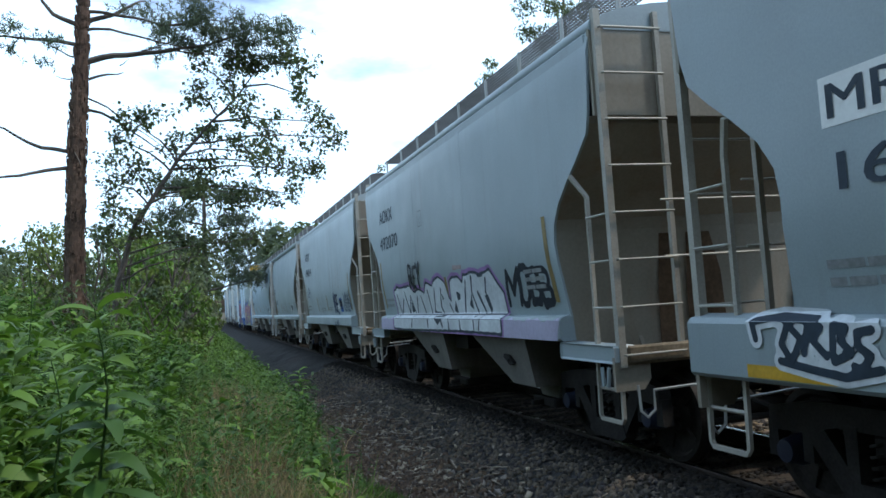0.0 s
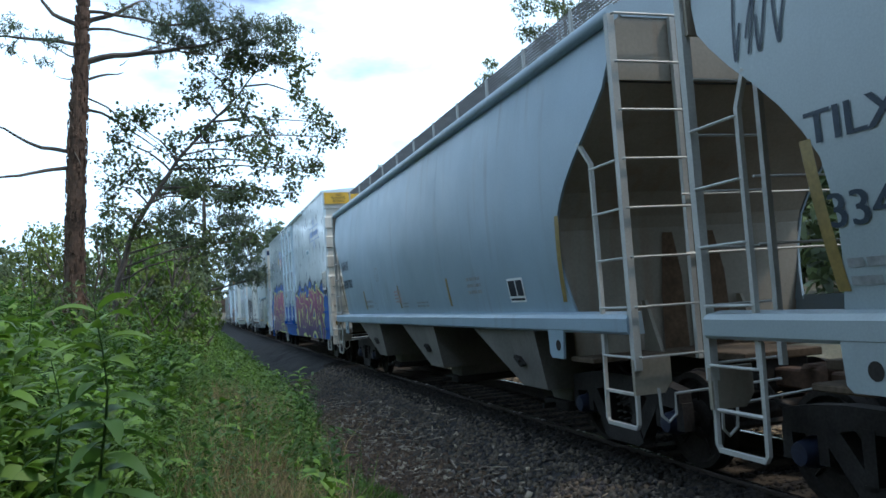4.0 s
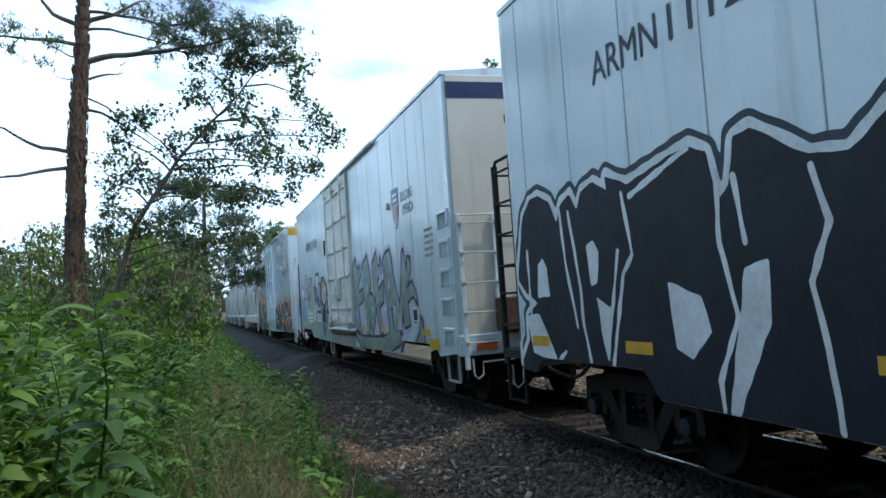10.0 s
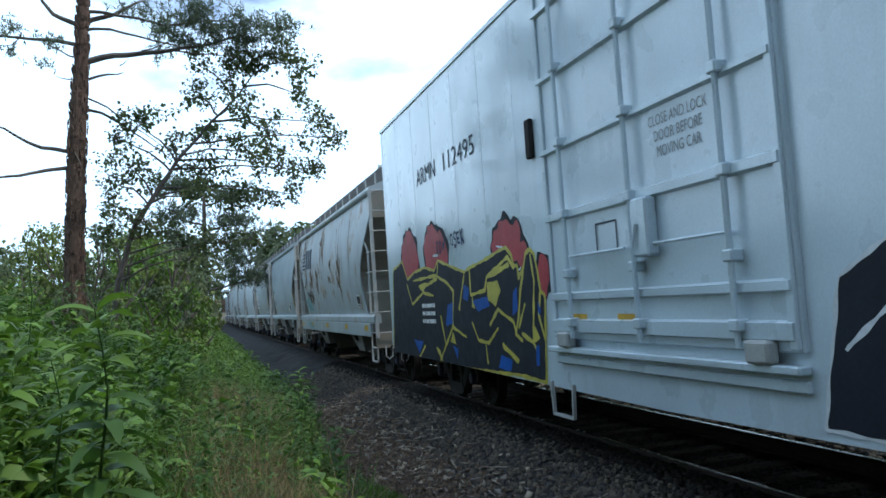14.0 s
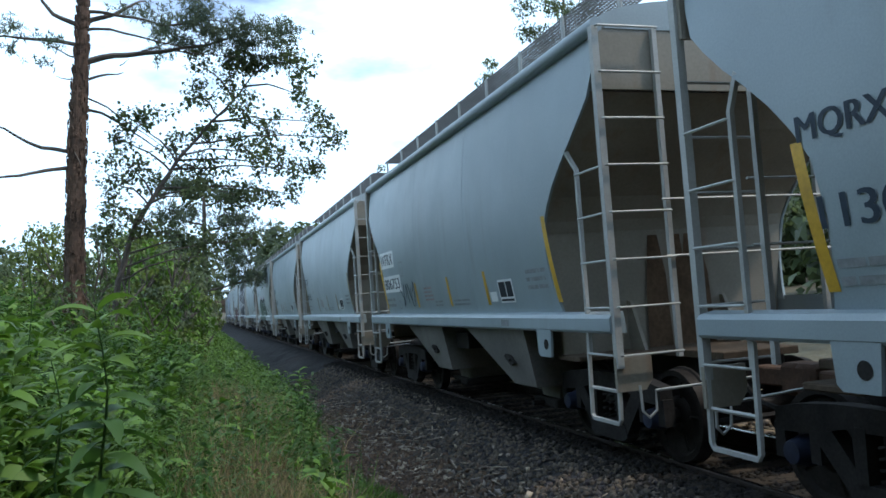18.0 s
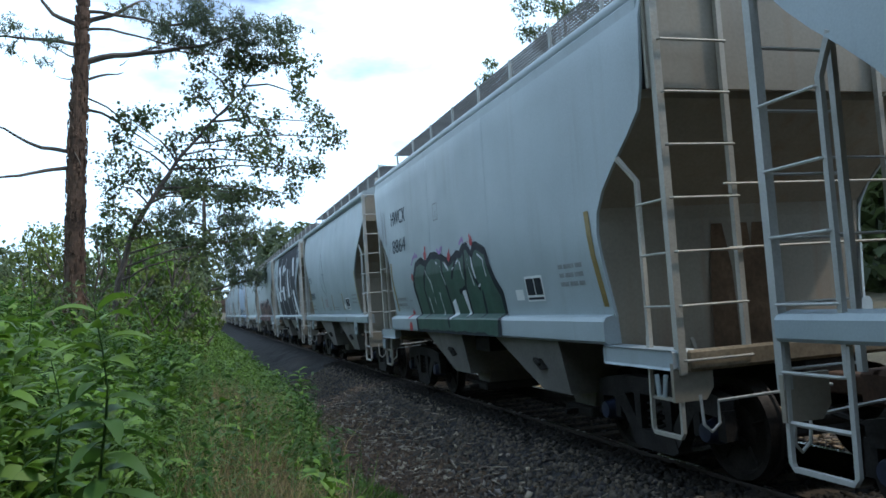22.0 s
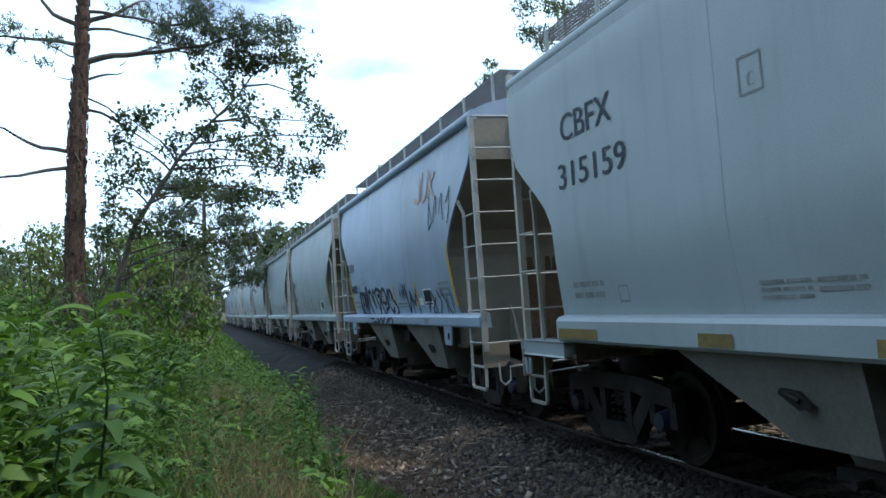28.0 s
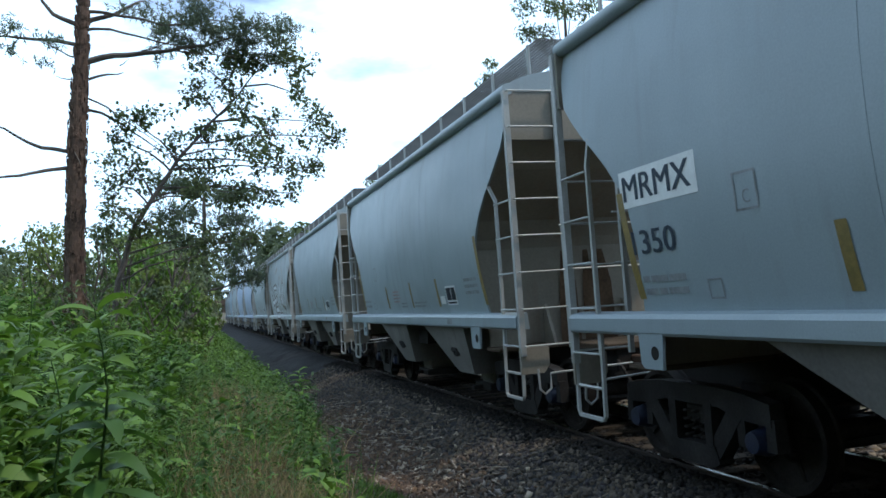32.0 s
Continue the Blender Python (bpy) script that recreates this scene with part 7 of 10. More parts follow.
scribble(c, -3.1, -4.1, 1.6, 2.15, NAVY, 3, 0.045, 4)
scribble(c, 1.7, 0.5, 1.6, 2.2, FAINT, 4, 0.012, 4)
scribble(c, -1.2, -3.2, 2.2, 3.0, REDF, 5, 0.018, 5)
tag(c, "VSP", 3.75, 3.05, 2.10, 2.45, NAVY, 11, 0.04)
patch(c, "placard", [rect(-2.45, -2.85, 1.62, 2.0)], COBALT, 0.006, "blue data panel")
tag(c, "WSP", -1.9, -2.6, 1.12, 1.38, NAVY, 12, 0.045)
hopper_marks(3, "TILX", "334868", DIMYEL)
scribble(CARS[3], 4.85, 4.25, 3.2, 3.8, SLATE, 6, 0.022, 4)
hopper_marks(4, "", "", None, data=False)
c = CARS[4]
write(c, "reporting_mark", "NAHX", 6.53, 5.62, 2.68, 2.91, SLATE, 0.007, 0.012)
write(c, "car_number", "508700", 6.47, 5.33, 2.21, 2.43, SLATE, 0.007, 0.012)
for y in (6.80, 4.10, 0.8, -2.4, -6.6):
    o = 0.16 if y > 6 else (-0.16 if y < -6 else 0.02)
    patch(c, "reflective_strip", [[(y + 0.05, 2.58 if abs(y) > 6 else 2.1), (y - 0.05, 2.58 if abs(y) > 6 else 2.1), (y - 0.05 - o, 1.66), (y + 0.05 - o, 1.66)]], DIMYEL, 0.005, "faded yellow strip")
placard(c, -4.9, 1.68)


# ---- refrigerator cars ----
def emblem(car, y, z, w, h):
    """The shield emblem as plain shapes."""
    def row(q):
        return w / 2 * (1.0 if q > 0.55 else (0.96 - 0.75 * ((0.55 - q) / 0.55) ** 2.2))
    qs = [k / 10 for k in range(11)]
    left = [(y + row(q), z + h * q) for q in qs]
    right = [(y - row(q), z + h * q) for q in qs][::-1]
    patch(car, "emblem", [left + right], LOGOBLUE, 0.005, "shield emblem with stripes")
    inner = [(y + row(q) * 0.88, z + h * (0.04 + q * 0.56)) for q in qs] + [(y - row(q) * 0.88, z + h * (0.04 + q * 0.56)) for q in qs[::-1]]
    patch(car, "emblem_field", [inner], DECALW, 0.007)
    stripes = []
    for k in range(5):
        yy = y + w * (0.36 - 0.18 * k)
        lo = z + h * (0.07 + 0.22 * abs(k - 2) / 2 * 0.9)
        stripes.append(rect(yy, yy - w * 0.08, lo, z + h * 0.58))
    patch(car, "emblem_stripe", stripes, LOGORED, 0.009)
    patch(car, "emblem_bar", [rect(y + w * 0.34, y - w * 0.30, z + h * 0.80, z + h * 0.88), rect(y + w * 0.30, y - w * 0.34, z + h * 0.67, z + h * 0.75)], DECALW, 0.007)


def end_write(car, text, x0, x1, z0, z1, mat, y, name="stencil"):
    v, f = glyphs(text)
    xs, ys = [p[0] for p in v], [p[1] for p in v]
    me = bpy.data.meshes.new(name)
    me.from_pydata([(x0 + (a - min(xs)) / (max(xs) - min(xs)) * (x1 - x0), y, z0 + (b - min(ys)) / (max(ys) - min(ys)) * (z1 - z0)) for a, b in v], [], f)
    me.materials.append(mat)
    return part(name, me, None, car)


def end_patch(car, name, x0, x1, z0, z1, mat, y, label=""):
    me = bpy.data.meshes.new(name)
    me.from_pydata([(x0, y, z0), (x1, y, z0), (x1, y, z1), (x0, y, z1)], [], [(0, 1, 2, 3)])
    me.materials.append(mat)
    return part(name, me, None, car, label)


def yellow_marks(car, ys, z=1.18, lift=0.0155):
    for y in ys:
        patch(car, "reflective_strip", [rect(y, y - 0.45, z, z + 0.11)], YELLOW, lift, "yellow reflective strip")


def side_recess(car):
    """Four boxed hand holds up the leading corner."""
    for k in range(5):
        z = 1.05 + 0.46 * k
        b = Shape()
        b.box(-RF_X - 0.03, -RF_X + 0.0, -9.66, -9.10, z + 0.22, z + 0.28, 0.008)
        b.box(-RF_X - 0.03, -RF_X + 0.0, -9.66, -9.60, z, z + 0.22, 0.008).box(-RF_X - 0.03, -RF_X + 0.0, -9.16, -9.10, z, z + 0.22, 0.008)
        hold = part("hand_hold", b, WHITE, car)
        # Flat plate on the wall; its grey paints the shade inside the hold.
        part("hand_hold_pocket", Shape().box(-RF_X - 0.006, -RF_X + 0.002, -9.60, -9.16, z, z + 0.22), SEAMW, hold)


YE = -RF_HALF - 0.034
# first: cobalt ground with purple letters
c = CARS[5]
c["label"] = "white refrigerator car with purple and blue graffiti"
cloud_a = shapes_field([[(-1.19, 2.24), (-3.01, 2.45), (-4.71, 2.38), (-5.93, 2.48), (-7.16, 2.39), (-7.97, 2.27), (-8.61, 2.44), (-9.07, 2.30), (-9.83, 2.26), (-9.83, 0.77), (-8.96, 0.77), (-0.85, 0.77)]], [(-3.1, 2.10, 0.56), (-4.75, 2.03, 0.56), (-5.95, 2.14, 0.56), (-7.19, 2.06, 0.50), (-8.69, 1.97, 0.56)])
spray(c, "graffiti_ground", cloud_a, (0.0, -9.745, 0.7, 3.6), SLATE, 0.0042, "black cloud edge", 0.035, 0.11)
spray(c, "graffiti_ground", cloud_a, (0.0, -9.745, 0.7, 3.6), COBALT, 0.0062, "cobalt cloud", 0.035, 0.0)
shapes_101 = [[(-1.16, 2.49), (-1.64, 2.36), (-2.09, 2.23), (-2.22, 2.3), (-2.76, 2.16), (-2.92, 2), (-3.04, 2.23), (-3.25, 2.36), (-3.4, 2.36), (-3.51, 2.19), (-3.99, 2.33), (-4.1, 2.34), (-4.13, 2.11), (-4.43, 2.28), (-4.78, 2.34), (-4.76, 2.12), (-5.25, 2.07), (-5.4, 2.18), (-5.66, 2.25), (-5.6, 2.35), (-5.7, 2.45), (-6.16, 2.34), (-6.32, 2.47), (-6.76, 2.29), (-6.91, 2.41), (-6.94, 2.28), (-7.34, 2.26), (-7.34, 2.5), (-7.51, 2.52), (-7.68, 2.45), (-7.92, 2.34), (-8.38, 2.23), (-8.75, 2.19), (-8.9, 2.1), (-8.92, 1.99), (-8.79, 1.85), (-8.83, 1.77), (-8.92, 1.71), (-8.98, 1.6), (-8.8, 1.46), (-8.64, 1.33), (-8.88, 1.16), (-9, 1.02), (-8.94, 0.9), (-8.81, 0.75), (-8.57, 0.75), (-6.47, 0.71), (-4.71, 0.76), (-1.61, 0.71), (-1.3, 1), (-1, 1.4), (-0.79, 1.72), (-0.98, 2.13)]]
paint(c, SLATE, 0.0082, "dark shadow round the letters", polys=shapes_101, grow=0.07)
paint(c, LIME, 0.0102, "lime outline of the letters", polys=shapes_101, grow=0.045)
paint(c, PURPLE, 0.0122, "purple letters fading to magenta", polys=shapes_101, grow=-0.01)
shapes_102 = [[(-7.38, 2.49), (-7.51, 2.49), (-7.61, 2.05), (-7.62, 1.82), (-7.49, 2.17)], [(-8.08, 2.17), (-8.45, 2.12), (-8.51, 2.05), (-8.31, 1.83), (-8.19, 2.04)], [(-7.34, 1.88), (-7.53, 1.6), (-7.75, 1.34), (-7.89, 1.43), (-8.06, 1.29), (-8.13, 1.07), (-8.27, 0.86), (-8.48, 0.74), (-8.19, 0.74), (-7.99, 1.15), (-7.94, 1.3), (-7.69, 1.17), (-7.5, 1.45)], [(-8.31, 1.8), (-8.49, 1.59), (-8.7, 1.55), (-8.9, 1.71), (-8.94, 1.61), (-8.76, 1.46), (-8.64, 1.35), (-8.48, 1.51)], [(-6.87, 1.76), (-7.03, 1.54), (-7.11, 1.41), (-6.22, 1.43), (-6.36, 1.51), (-6.71, 1.77)]]
shapes_103 = [[(-6.09, 0.74), (-6.16, 0.89), (-6.53, 1.02), (-6.92, 1), (-7.2, 0.9), (-7.49, 0.72), (-7.17, 0.73), (-6.83, 0.92), (-6.51, 0.93), (-6.32, 0.84), (-6.27, 0.74)], [(-3.56, 0.73), (-3.78, 0.88), (-4.26, 0.91), (-4.71, 0.76), (-4.38, 0.77), (-3.84, 0.78)]]
paint(c, LIME, 0.0142, "lime bands between the letters", polys=shapes_102 + shapes_103)
shapes_104 = [[(-1.28, 2.02), (-1.51, 1.66), (-1.51, 1.08), (-1.73, 1.05), (-1.7, 1.51), (-1.57, 1.91)], [(-2.4, 1.75), (-2.52, 1.13), (-2.8, 1.07), (-2.71, 1.65), (-2.54, 1.79)], [(-4.54, 1.98), (-4.94, 1.85), (-5.11, 1.62), (-4.87, 1.22), (-4.73, 1.51), (-4.91, 1.73), (-4.65, 1.84)], [(-5.3, 1.47), (-5.61, 1.17), (-5.4, 1.16), (-5.24, 1.29)], [(-5.9, 2.12), (-6.35, 2.07), (-6.22, 1.99), (-5.95, 2.02)], [(-6.08, 1.93), (-6.51, 1.99), (-5.87, 1.62), (-5.73, 1.78)], [(-5.08, 0.83), (-5.34, 0.86), (-5.65, 0.76), (-5.2, 0.76)], [(-3.36, 1.79), (-3.75, 1.71), (-3.72, 1.34), (-3.53, 1.51), (-3.5, 1.64), (-3.28, 1.7)]]
shapes_105 = [[(-1.58, 1.03), (-1.94, 1), (-2.09, 0.76), (-1.73, 0.76)]]
paint(c, LIME, 0.0144, "lime strips in the letters", polys=shapes_104 + shapes_105)
lines_106 = [[(-2.92, 2), (-3.68, 1.94), (-4.02, 1.97), (-3.88, 1.81), (-3.5, 1.75)], [(-2.92, 1.87), (-3.15, 1.51), (-3.41, 1.11), (-4.42, 1.09), (-4.41, 1.39), (-4.75, 1.51)], [(-4.13, 2.11), (-4.29, 2), (-4.12, 1.68), (-4.23, 1.25)], [(-2.09, 2.23), (-2.24, 1.8), (-2.47, 1.32)], [(-4.71, 2.13), (-5.45, 2.03), (-5.59, 1.88), (-5.5, 1.62), (-5.32, 1.36)], [(-6.94, 2.28), (-6.73, 2.1), (-6.27, 1.92), (-5.8, 1.65), (-5.81, 1.51), (-5.98, 1.47), (-5.85, 1.4), (-6.08, 1.15)], [(-6.08, 1.15), (-6.2, 1.31), (-6.53, 1.41), (-6.92, 1.4), (-7.23, 1.33), (-6.99, 1.29), (-7.27, 1.21), (-7.14, 1.16), (-7.48, 0.94)]]
lines_107 = [[(-6.94, 2.28), (-6.88, 1.9), (-7.08, 1.45)], [(-5.66, 2.24), (-5.85, 2.08), (-5.77, 1.8), (-5.61, 1.66)], [(-6.23, 2.37), (-6.66, 2.2), (-6.91, 2.38)]]
paint(c, LIME, 0.0146, "thin lime lines in the letters", runs=lines_106 + lines_107, width=0.03)
lines_108 = [[(-7.84, 2.03), (-7.96, 1.83), (-8.05, 1.67), (-8.31, 1.8)], [(-8.05, 1.67), (-7.89, 1.43)], [(-7.69, 1.17), (-7.87, 0.94), (-7.88, 0.7)], [(-6.57, 1.41), (-6.53, 1.03)], [(-7.62, 2.11), (-7.72, 1.75), (-7.97, 1.51)]]
paint(c, LIME, 0.0148, "fine lime strokes of the last letter", runs=lines_108, width=0.034)
shapes_109 = [[(-7.75, 1.18), (-7.95, 1.26), (-8.18, 0.75), (-7.92, 0.75), (-7.92, 0.94)], [(-6.4, 0.79), (-6.58, 0.88), (-6.82, 0.87), (-7.18, 0.73), (-6.39, 0.72)], [(-6.81, 1.71), (-6.85, 1.47), (-6.41, 1.47)], [(-5.88, 1.67), (-6.06, 1.87), (-5.92, 1.94), (-5.83, 1.8)], [(-4.85, 1.79), (-4.95, 1.71), (-4.78, 1.54), (-4.73, 1.75)], [(-1.56, 2.33), (-2.04, 2.17), (-1.95, 2.1), (-1.68, 2.19)]]
paint(c, COBALT, 0.0162, "cobalt gaps", polys=shapes_109)
lines_110 = [[(-7.46, 2.47), (-7.58, 2.06), (-7.62, 1.83)], [(-8.18, 2.11), (-8.4, 2.1), (-8.46, 2.03)], [(-7.37, 1.8), (-7.66, 1.42), (-7.81, 1.26)], [(-8.13, 1.27), (-8.25, 1.02), (-8.37, 0.8)], [(-8.36, 1.73), (-8.59, 1.42)]]
paint(c, SLATE, 0.0164, "dark shade lines beside the lime", runs=lines_110, width=0.022)
shapes_111 = [[(-8.75, 1.59), (-8.92, 1.69), (-8.94, 1.61), (-8.79, 1.5)]]
paint(c, SLATE, 0.0166, "dark triangle behind the letter", polys=shapes_111)
paint(c, LILAC, 0.0168, "lilac paint dots", discs=[(-7.66, 2.09, 0.06), (-7.94, 2.07, 0.05), (-6.63, 2.01, 0.05), (-6.29, 1.78, 0.05), (-6.09, 2.24, 0.05), (-8.54, 1.24, 0.04), (-8.6, 1.05, 0.08), (-8.52, 0.88, 0.08), (-6.98, 1.14, 0.06), (-5.31, 1.74, 0.06), (-5.25, 1.44, 0.08)])
paint(c, SLATE, 0.0144, "black overspray on the corner", polys=[[(-9.05, 2.30), (-9.12, 2.44), (-9.3, 2.38), (-9.5, 2.42), (-9.74, 2.34), (-9.74, 2.10), (-9.5, 2.16), (-9.25, 2.12)]], discs=[(-9.2, 2.40, 0.09), (-9.6, 2.36, 0.10)], rough=0.03)
strokes(c, [[(-9.30, 1.62), (-9.34, 1.78), (-9.38, 1.62)], [(-9.44, 1.76), (-9.42, 1.60), (-9.50, 1.60)]], 0.02, CYAN, 0.0150, "small pale tag")
cloud_b = shapes_field([[(8.9, 2.14), (7.93, 2.38), (7.05, 2.58), (6.03, 2.71), (4.9, 2.66), (3.89, 2.69), (2.97, 2.72), (2.15, 2.58), (2.38, 0.8), (4.14, 0.78), (6.24, 0.73), (9.21, 0.7)]], [(8.49, 1.70, 0.56), (7.85, 2.05, 0.56), (7, 2.29, 0.56), (5.98, 2.41, 0.56), (4.86, 2.35, 0.56), (3.86, 2.39, 0.56), (2.82, 2.40, 0.56)])
spray(c, "graffiti_ground", cloud_b, (9.05, 1.9, 0.7, 3.6), SLATE, 0.0042, "black cloud edge", 0.035, 0.11)
spray(c, "graffiti_ground", cloud_b, (9.05, 1.9, 0.7, 3.6), COBALT, 0.0062, "cobalt cloud", 0.035, 0.0)
shapes_6 = [[(8.51, 0.74), (8.16, 1.22), (7.98, 1.95), (7.42, 2.55), (6.96, 2.65), (6.49, 2.58), (6.38, 2.38), (6.39, 1.88), (6, 2.11), (6.15, 2.42), (5.85, 2.61), (5.57, 2.36), (5.28, 2.66), (5.12, 2.61), (4.95, 2.35), (4.8, 2.33), (4.56, 2.61), (4.32, 2.65), (4.14, 2.69), (4.07, 2.58), (3.64, 2.59), (3.17, 2.58), (3.17, 2.4), (2.96, 2.37), (2.62, 2.43), (2.44, 2.68), (2.38, 2.76), (2.14, 2.75), (2.19, 2.29), (2.38, 0.81), (2.84, 0.82), (3.42, 0.79), (4.14, 0.8), (5.48, 0.79), (6.99, 0.71)]]
paint(c, SLATE, 0.0082, "dark shadow round the letters", polys=shapes_6, grow=0.075)
paint(c, LIME, 0.0102, "lime outline of the letters", polys=shapes_6, grow=0.045)
paint(c, PURPLE, 0.0122, "purple letters fading to magenta", polys=shapes_6, grow=-0.01)
lines_7 = [[(8.5, 0.79), (8.06, 1.22), (7.86, 1.94), (7.42, 2.51)], [(3.06, 1.42), (3.08, 1.05), (2.9, 0.83)], [(2.82, 1.56), (2.54, 1.59), (2.27, 1.68)], [(2.71, 1.99), (2.71, 1.85), (2.27, 1.89)], [(4.19, 1.51), (4.17, 1.14), (3.96, 0.82)], [(3.13, 2.35), (3.09, 1.83)], [(3.94, 1.1), (3.64, 1.15), (3.3, 1.11)], [(2.4, 2.73), (2.48, 2.55), (2.65, 2.43)], [(3.48, 0.84), (3.21, 0.96)]]
paint(c, LIME, 0.0142, "lime bands between the letters", runs=lines_7, width=0.1)
lines_8 = [[(7.42, 2.55), (7.05, 2.18), (6.9, 1.64), (6.75, 1.31), (7.14, 1.24), (7.11, 0.78)], [(6.14, 2.48), (6.01, 2.05), (6.32, 1.88)], [(5.85, 2.57), (5.8, 2.15), (5.57, 2.36), (5.35, 2.62)], [(6.78, 1.83), (5.92, 1.83), (5.33, 1.72)], [(5.33, 1.72), (5.18, 1.62), (5.45, 0.85), (4.94, 0.79)], [(5.09, 1.51), (4.59, 1.22), (4.22, 0.81)], [(4.66, 2.57), (4.9, 2.34)], [(4.28, 2.65), (4.29, 1.99), (4.79, 1.77)], [(4.29, 1.99), (4.11, 1.92), (4.03, 1.79), (4.19, 1.51)], [(4.79, 1.76), (4.23, 1.9)], [(3.14, 2.35), (3.24, 2.08), (3.14, 1.95), (3.19, 1.27)], [(2.19, 2.29), (2.31, 1.89), (2.54, 1.55), (2.94, 1.29)]]
lines_9 = [[(5.09, 1.51), (4.62, 1.59), (4.57, 1.32)], [(3.73, 1.78), (3.55, 1.79), (3.5, 1.39), (3.65, 1.3), (3.73, 1.78)], [(6.12, 1.44), (5.76, 1.27), (6.05, 1.22), (6.12, 1.44)]]
paint(c, LIME, 0.0144, "thin lime lines in the letters", runs=lines_8 + lines_9, width=0.04)
paint(c, LIME, 0.0148, "lime letter strokes", runs=[[(7.41, 1.53), (7.25, 1.96), (7.11, 1.69), (6.92, 1.97), (6.89, 1.39)], [(6.89, 1.39), (6.8, 1.25), (6.64, 1.43)], [(7.52, 2.21), (7.21, 2.51), (6.94, 2.6), (6.67, 2.61)]], width=0.07)
paint(c, SLATE, 0.0160, "dark shade lines beside the lime", runs=[[(7.38, 1.51), (7.21, 1.94), (7.08, 1.67), (6.89, 1.95), (6.86, 1.38)], [(6.86, 1.38), (6.77, 1.23), (6.61, 1.42)]], width=0.025)
shapes_10 = [[(3.69, 1.74), (3.58, 1.76), (3.53, 1.4), (3.64, 1.34)], [(3.42, 0.82), (3.18, 1), (3.14, 0.83)], [(6.05, 1.39), (5.86, 1.28), (6.02, 1.25)]]
paint(c, COBALT, 0.0162, "cobalt gaps", polys=shapes_10)
paint(c, LILAC, 0.0166, "lilac paint dots", discs=[(2.37, 2.35, 0.05), (4.61, 2.16, 0.06), (6.46, 1.51, 0.07), (4.77, 0.98, 0.06), (3.45, 1.74, 0.04)])
shapes_11 = [[(8.28, 1.47), (7.43, 1.51), (7.45, 1.43), (8.3, 1.38)], [(8.3, 1.35), (7.46, 1.39), (7.47, 1.31), (8.32, 1.26)]]
paint(c, DECALW, 0.0182, "white stencil lines over the letters", polys=shapes_11)
shapes_12 = [[(8.88, 1.67), (8.65, 1.69), (8.73, 1.32), (8.96, 1.3)]]
paint(c, YELLOW, 0.0184, "yellow warning label", polys=shapes_12)
paint(c, COBALT, 0.0063, "cobalt paint below the door", polys=[rect(2.05, -1.78, 0.70, 1.34)])
door_cloud = shapes_field([rect(2.1, -1.7, 1.0, 1.66)], [(y, 1.64, 0.38) for y in (1.8, 1.0, 0.1, -0.7, -1.5)])
spray(c, "graffiti_ground", door_cloud, (2.0, -1.63, 1.29, 2.5), SLATE, 0.049, "black cloud edge on the door", 0.04, 0.10)
spray(c, "graffiti_ground", door_cloud, (2.0, -1.63, 1.29, 2.5), COBALT, 0.0515, "cobalt paint on the door", 0.04)
write(c, "reporting_mark", "ARMN", 8.74, 7.35, 3.82, 4.10, SLATE, 0.007, 0.008)
write(c, "car_number", "112114", 6.95, 5.40, 3.82, 4.10, SLATE, 0.007, 0.008)
emblem(c, 3.60, 3.58, 0.62, 0.86)
write(c, "slogan", "BUILDING", 3.10, 2.45, 4.20, 4.36, SLATE)
write(c, "slogan", "AMERICA", 3.05, 2.45, 3.95, 4.11, SLATE)
patch(c, "warning_label", [rect(4.60, 4.35, 3.88, 4.20)], YELLOW, 0.005, "yellow warning label")
frame_box(c, -6.57, -8.60, 3.98, 4.42, 0.025, LOGOBLUE, "emblem_frame")
patch(c, "emblem_bar", [rect(-6.72, -7.30, 4.10, 4.28), rect(-7.40, -8.40, 4.12, 4.26)], LOGOBLUE, 0.006, "plain bars of a worn emblem")
for zz, sg in ((3.98, -1), (4.42, 1)):
    fl_ = []
    for a in (-0.9, -0.45, 0, 0.45, 0.9):
        e = (-7.55 - 0.30 * math.sin(a), zz + sg * 0.34 * math.cos(a))
        fl_.append([(-7.55, zz), e])
        m_ = (-7.55 - 0.19 * math.sin(a), zz + sg * 0.21 * math.cos(a))
        fl_.append([m_, (m_[0] - 0.09 * math.sin(a + 0.7), m_[1] + sg * 0.09 * math.cos(a + 0.7))])
    strokes(c, fl_, 0.024, LOGOBLUE, 0.006, "half snowflake", "emblem_star")
write(c, "stencil", "CLOSE AND LOCK", -0.06, -0.95, 2.98, 3.07, FAINT, 0.052)
write(c, "stencil", "DOOR BEFORE", -0.14, -0.88, 2.85, 2.94, FAINT, 0.052)
write(c, "stencil", "MOVING CAR", -0.17, -0.85, 2.72, 2.81, FAINT, 0.052)
end_patch(c, "top_band", -1.55, 1.55, 4.86, 5.20, YELLOW, YE - 0.02, "yellow band at the top of the end")
for k, t_ in enumerate(("NO", "RUNNING", "BOARD")):
    wd = (0.16, 0.42, 0.34)[k]
    end_write(c, t_, -1.12 - wd / 2, -1.12 + wd / 2, 5.10 - 0.095 * k, 5.17 - 0.095 * k, BLACK, YE - 0.024)
end_patch(c, "notice", -1.04, -0.10, 2.71, 2.86, SLATE, YE - 0.012, "worn framed notice")
end_patch(c, "notice_face", -1.01, -0.13, 2.73, 2.84, FAINT, YE - 0.016, "faded notice face")
end_write(c, "ARMN", 0.08, 0.52, 2.42, 2.58, BLACK, YE - 0.012)
end_patch(c, "reflective_strip", -1.43, -1.20, 1.23, 1.35, DIMYEL, YE - 0.075, "dull orange reflector")
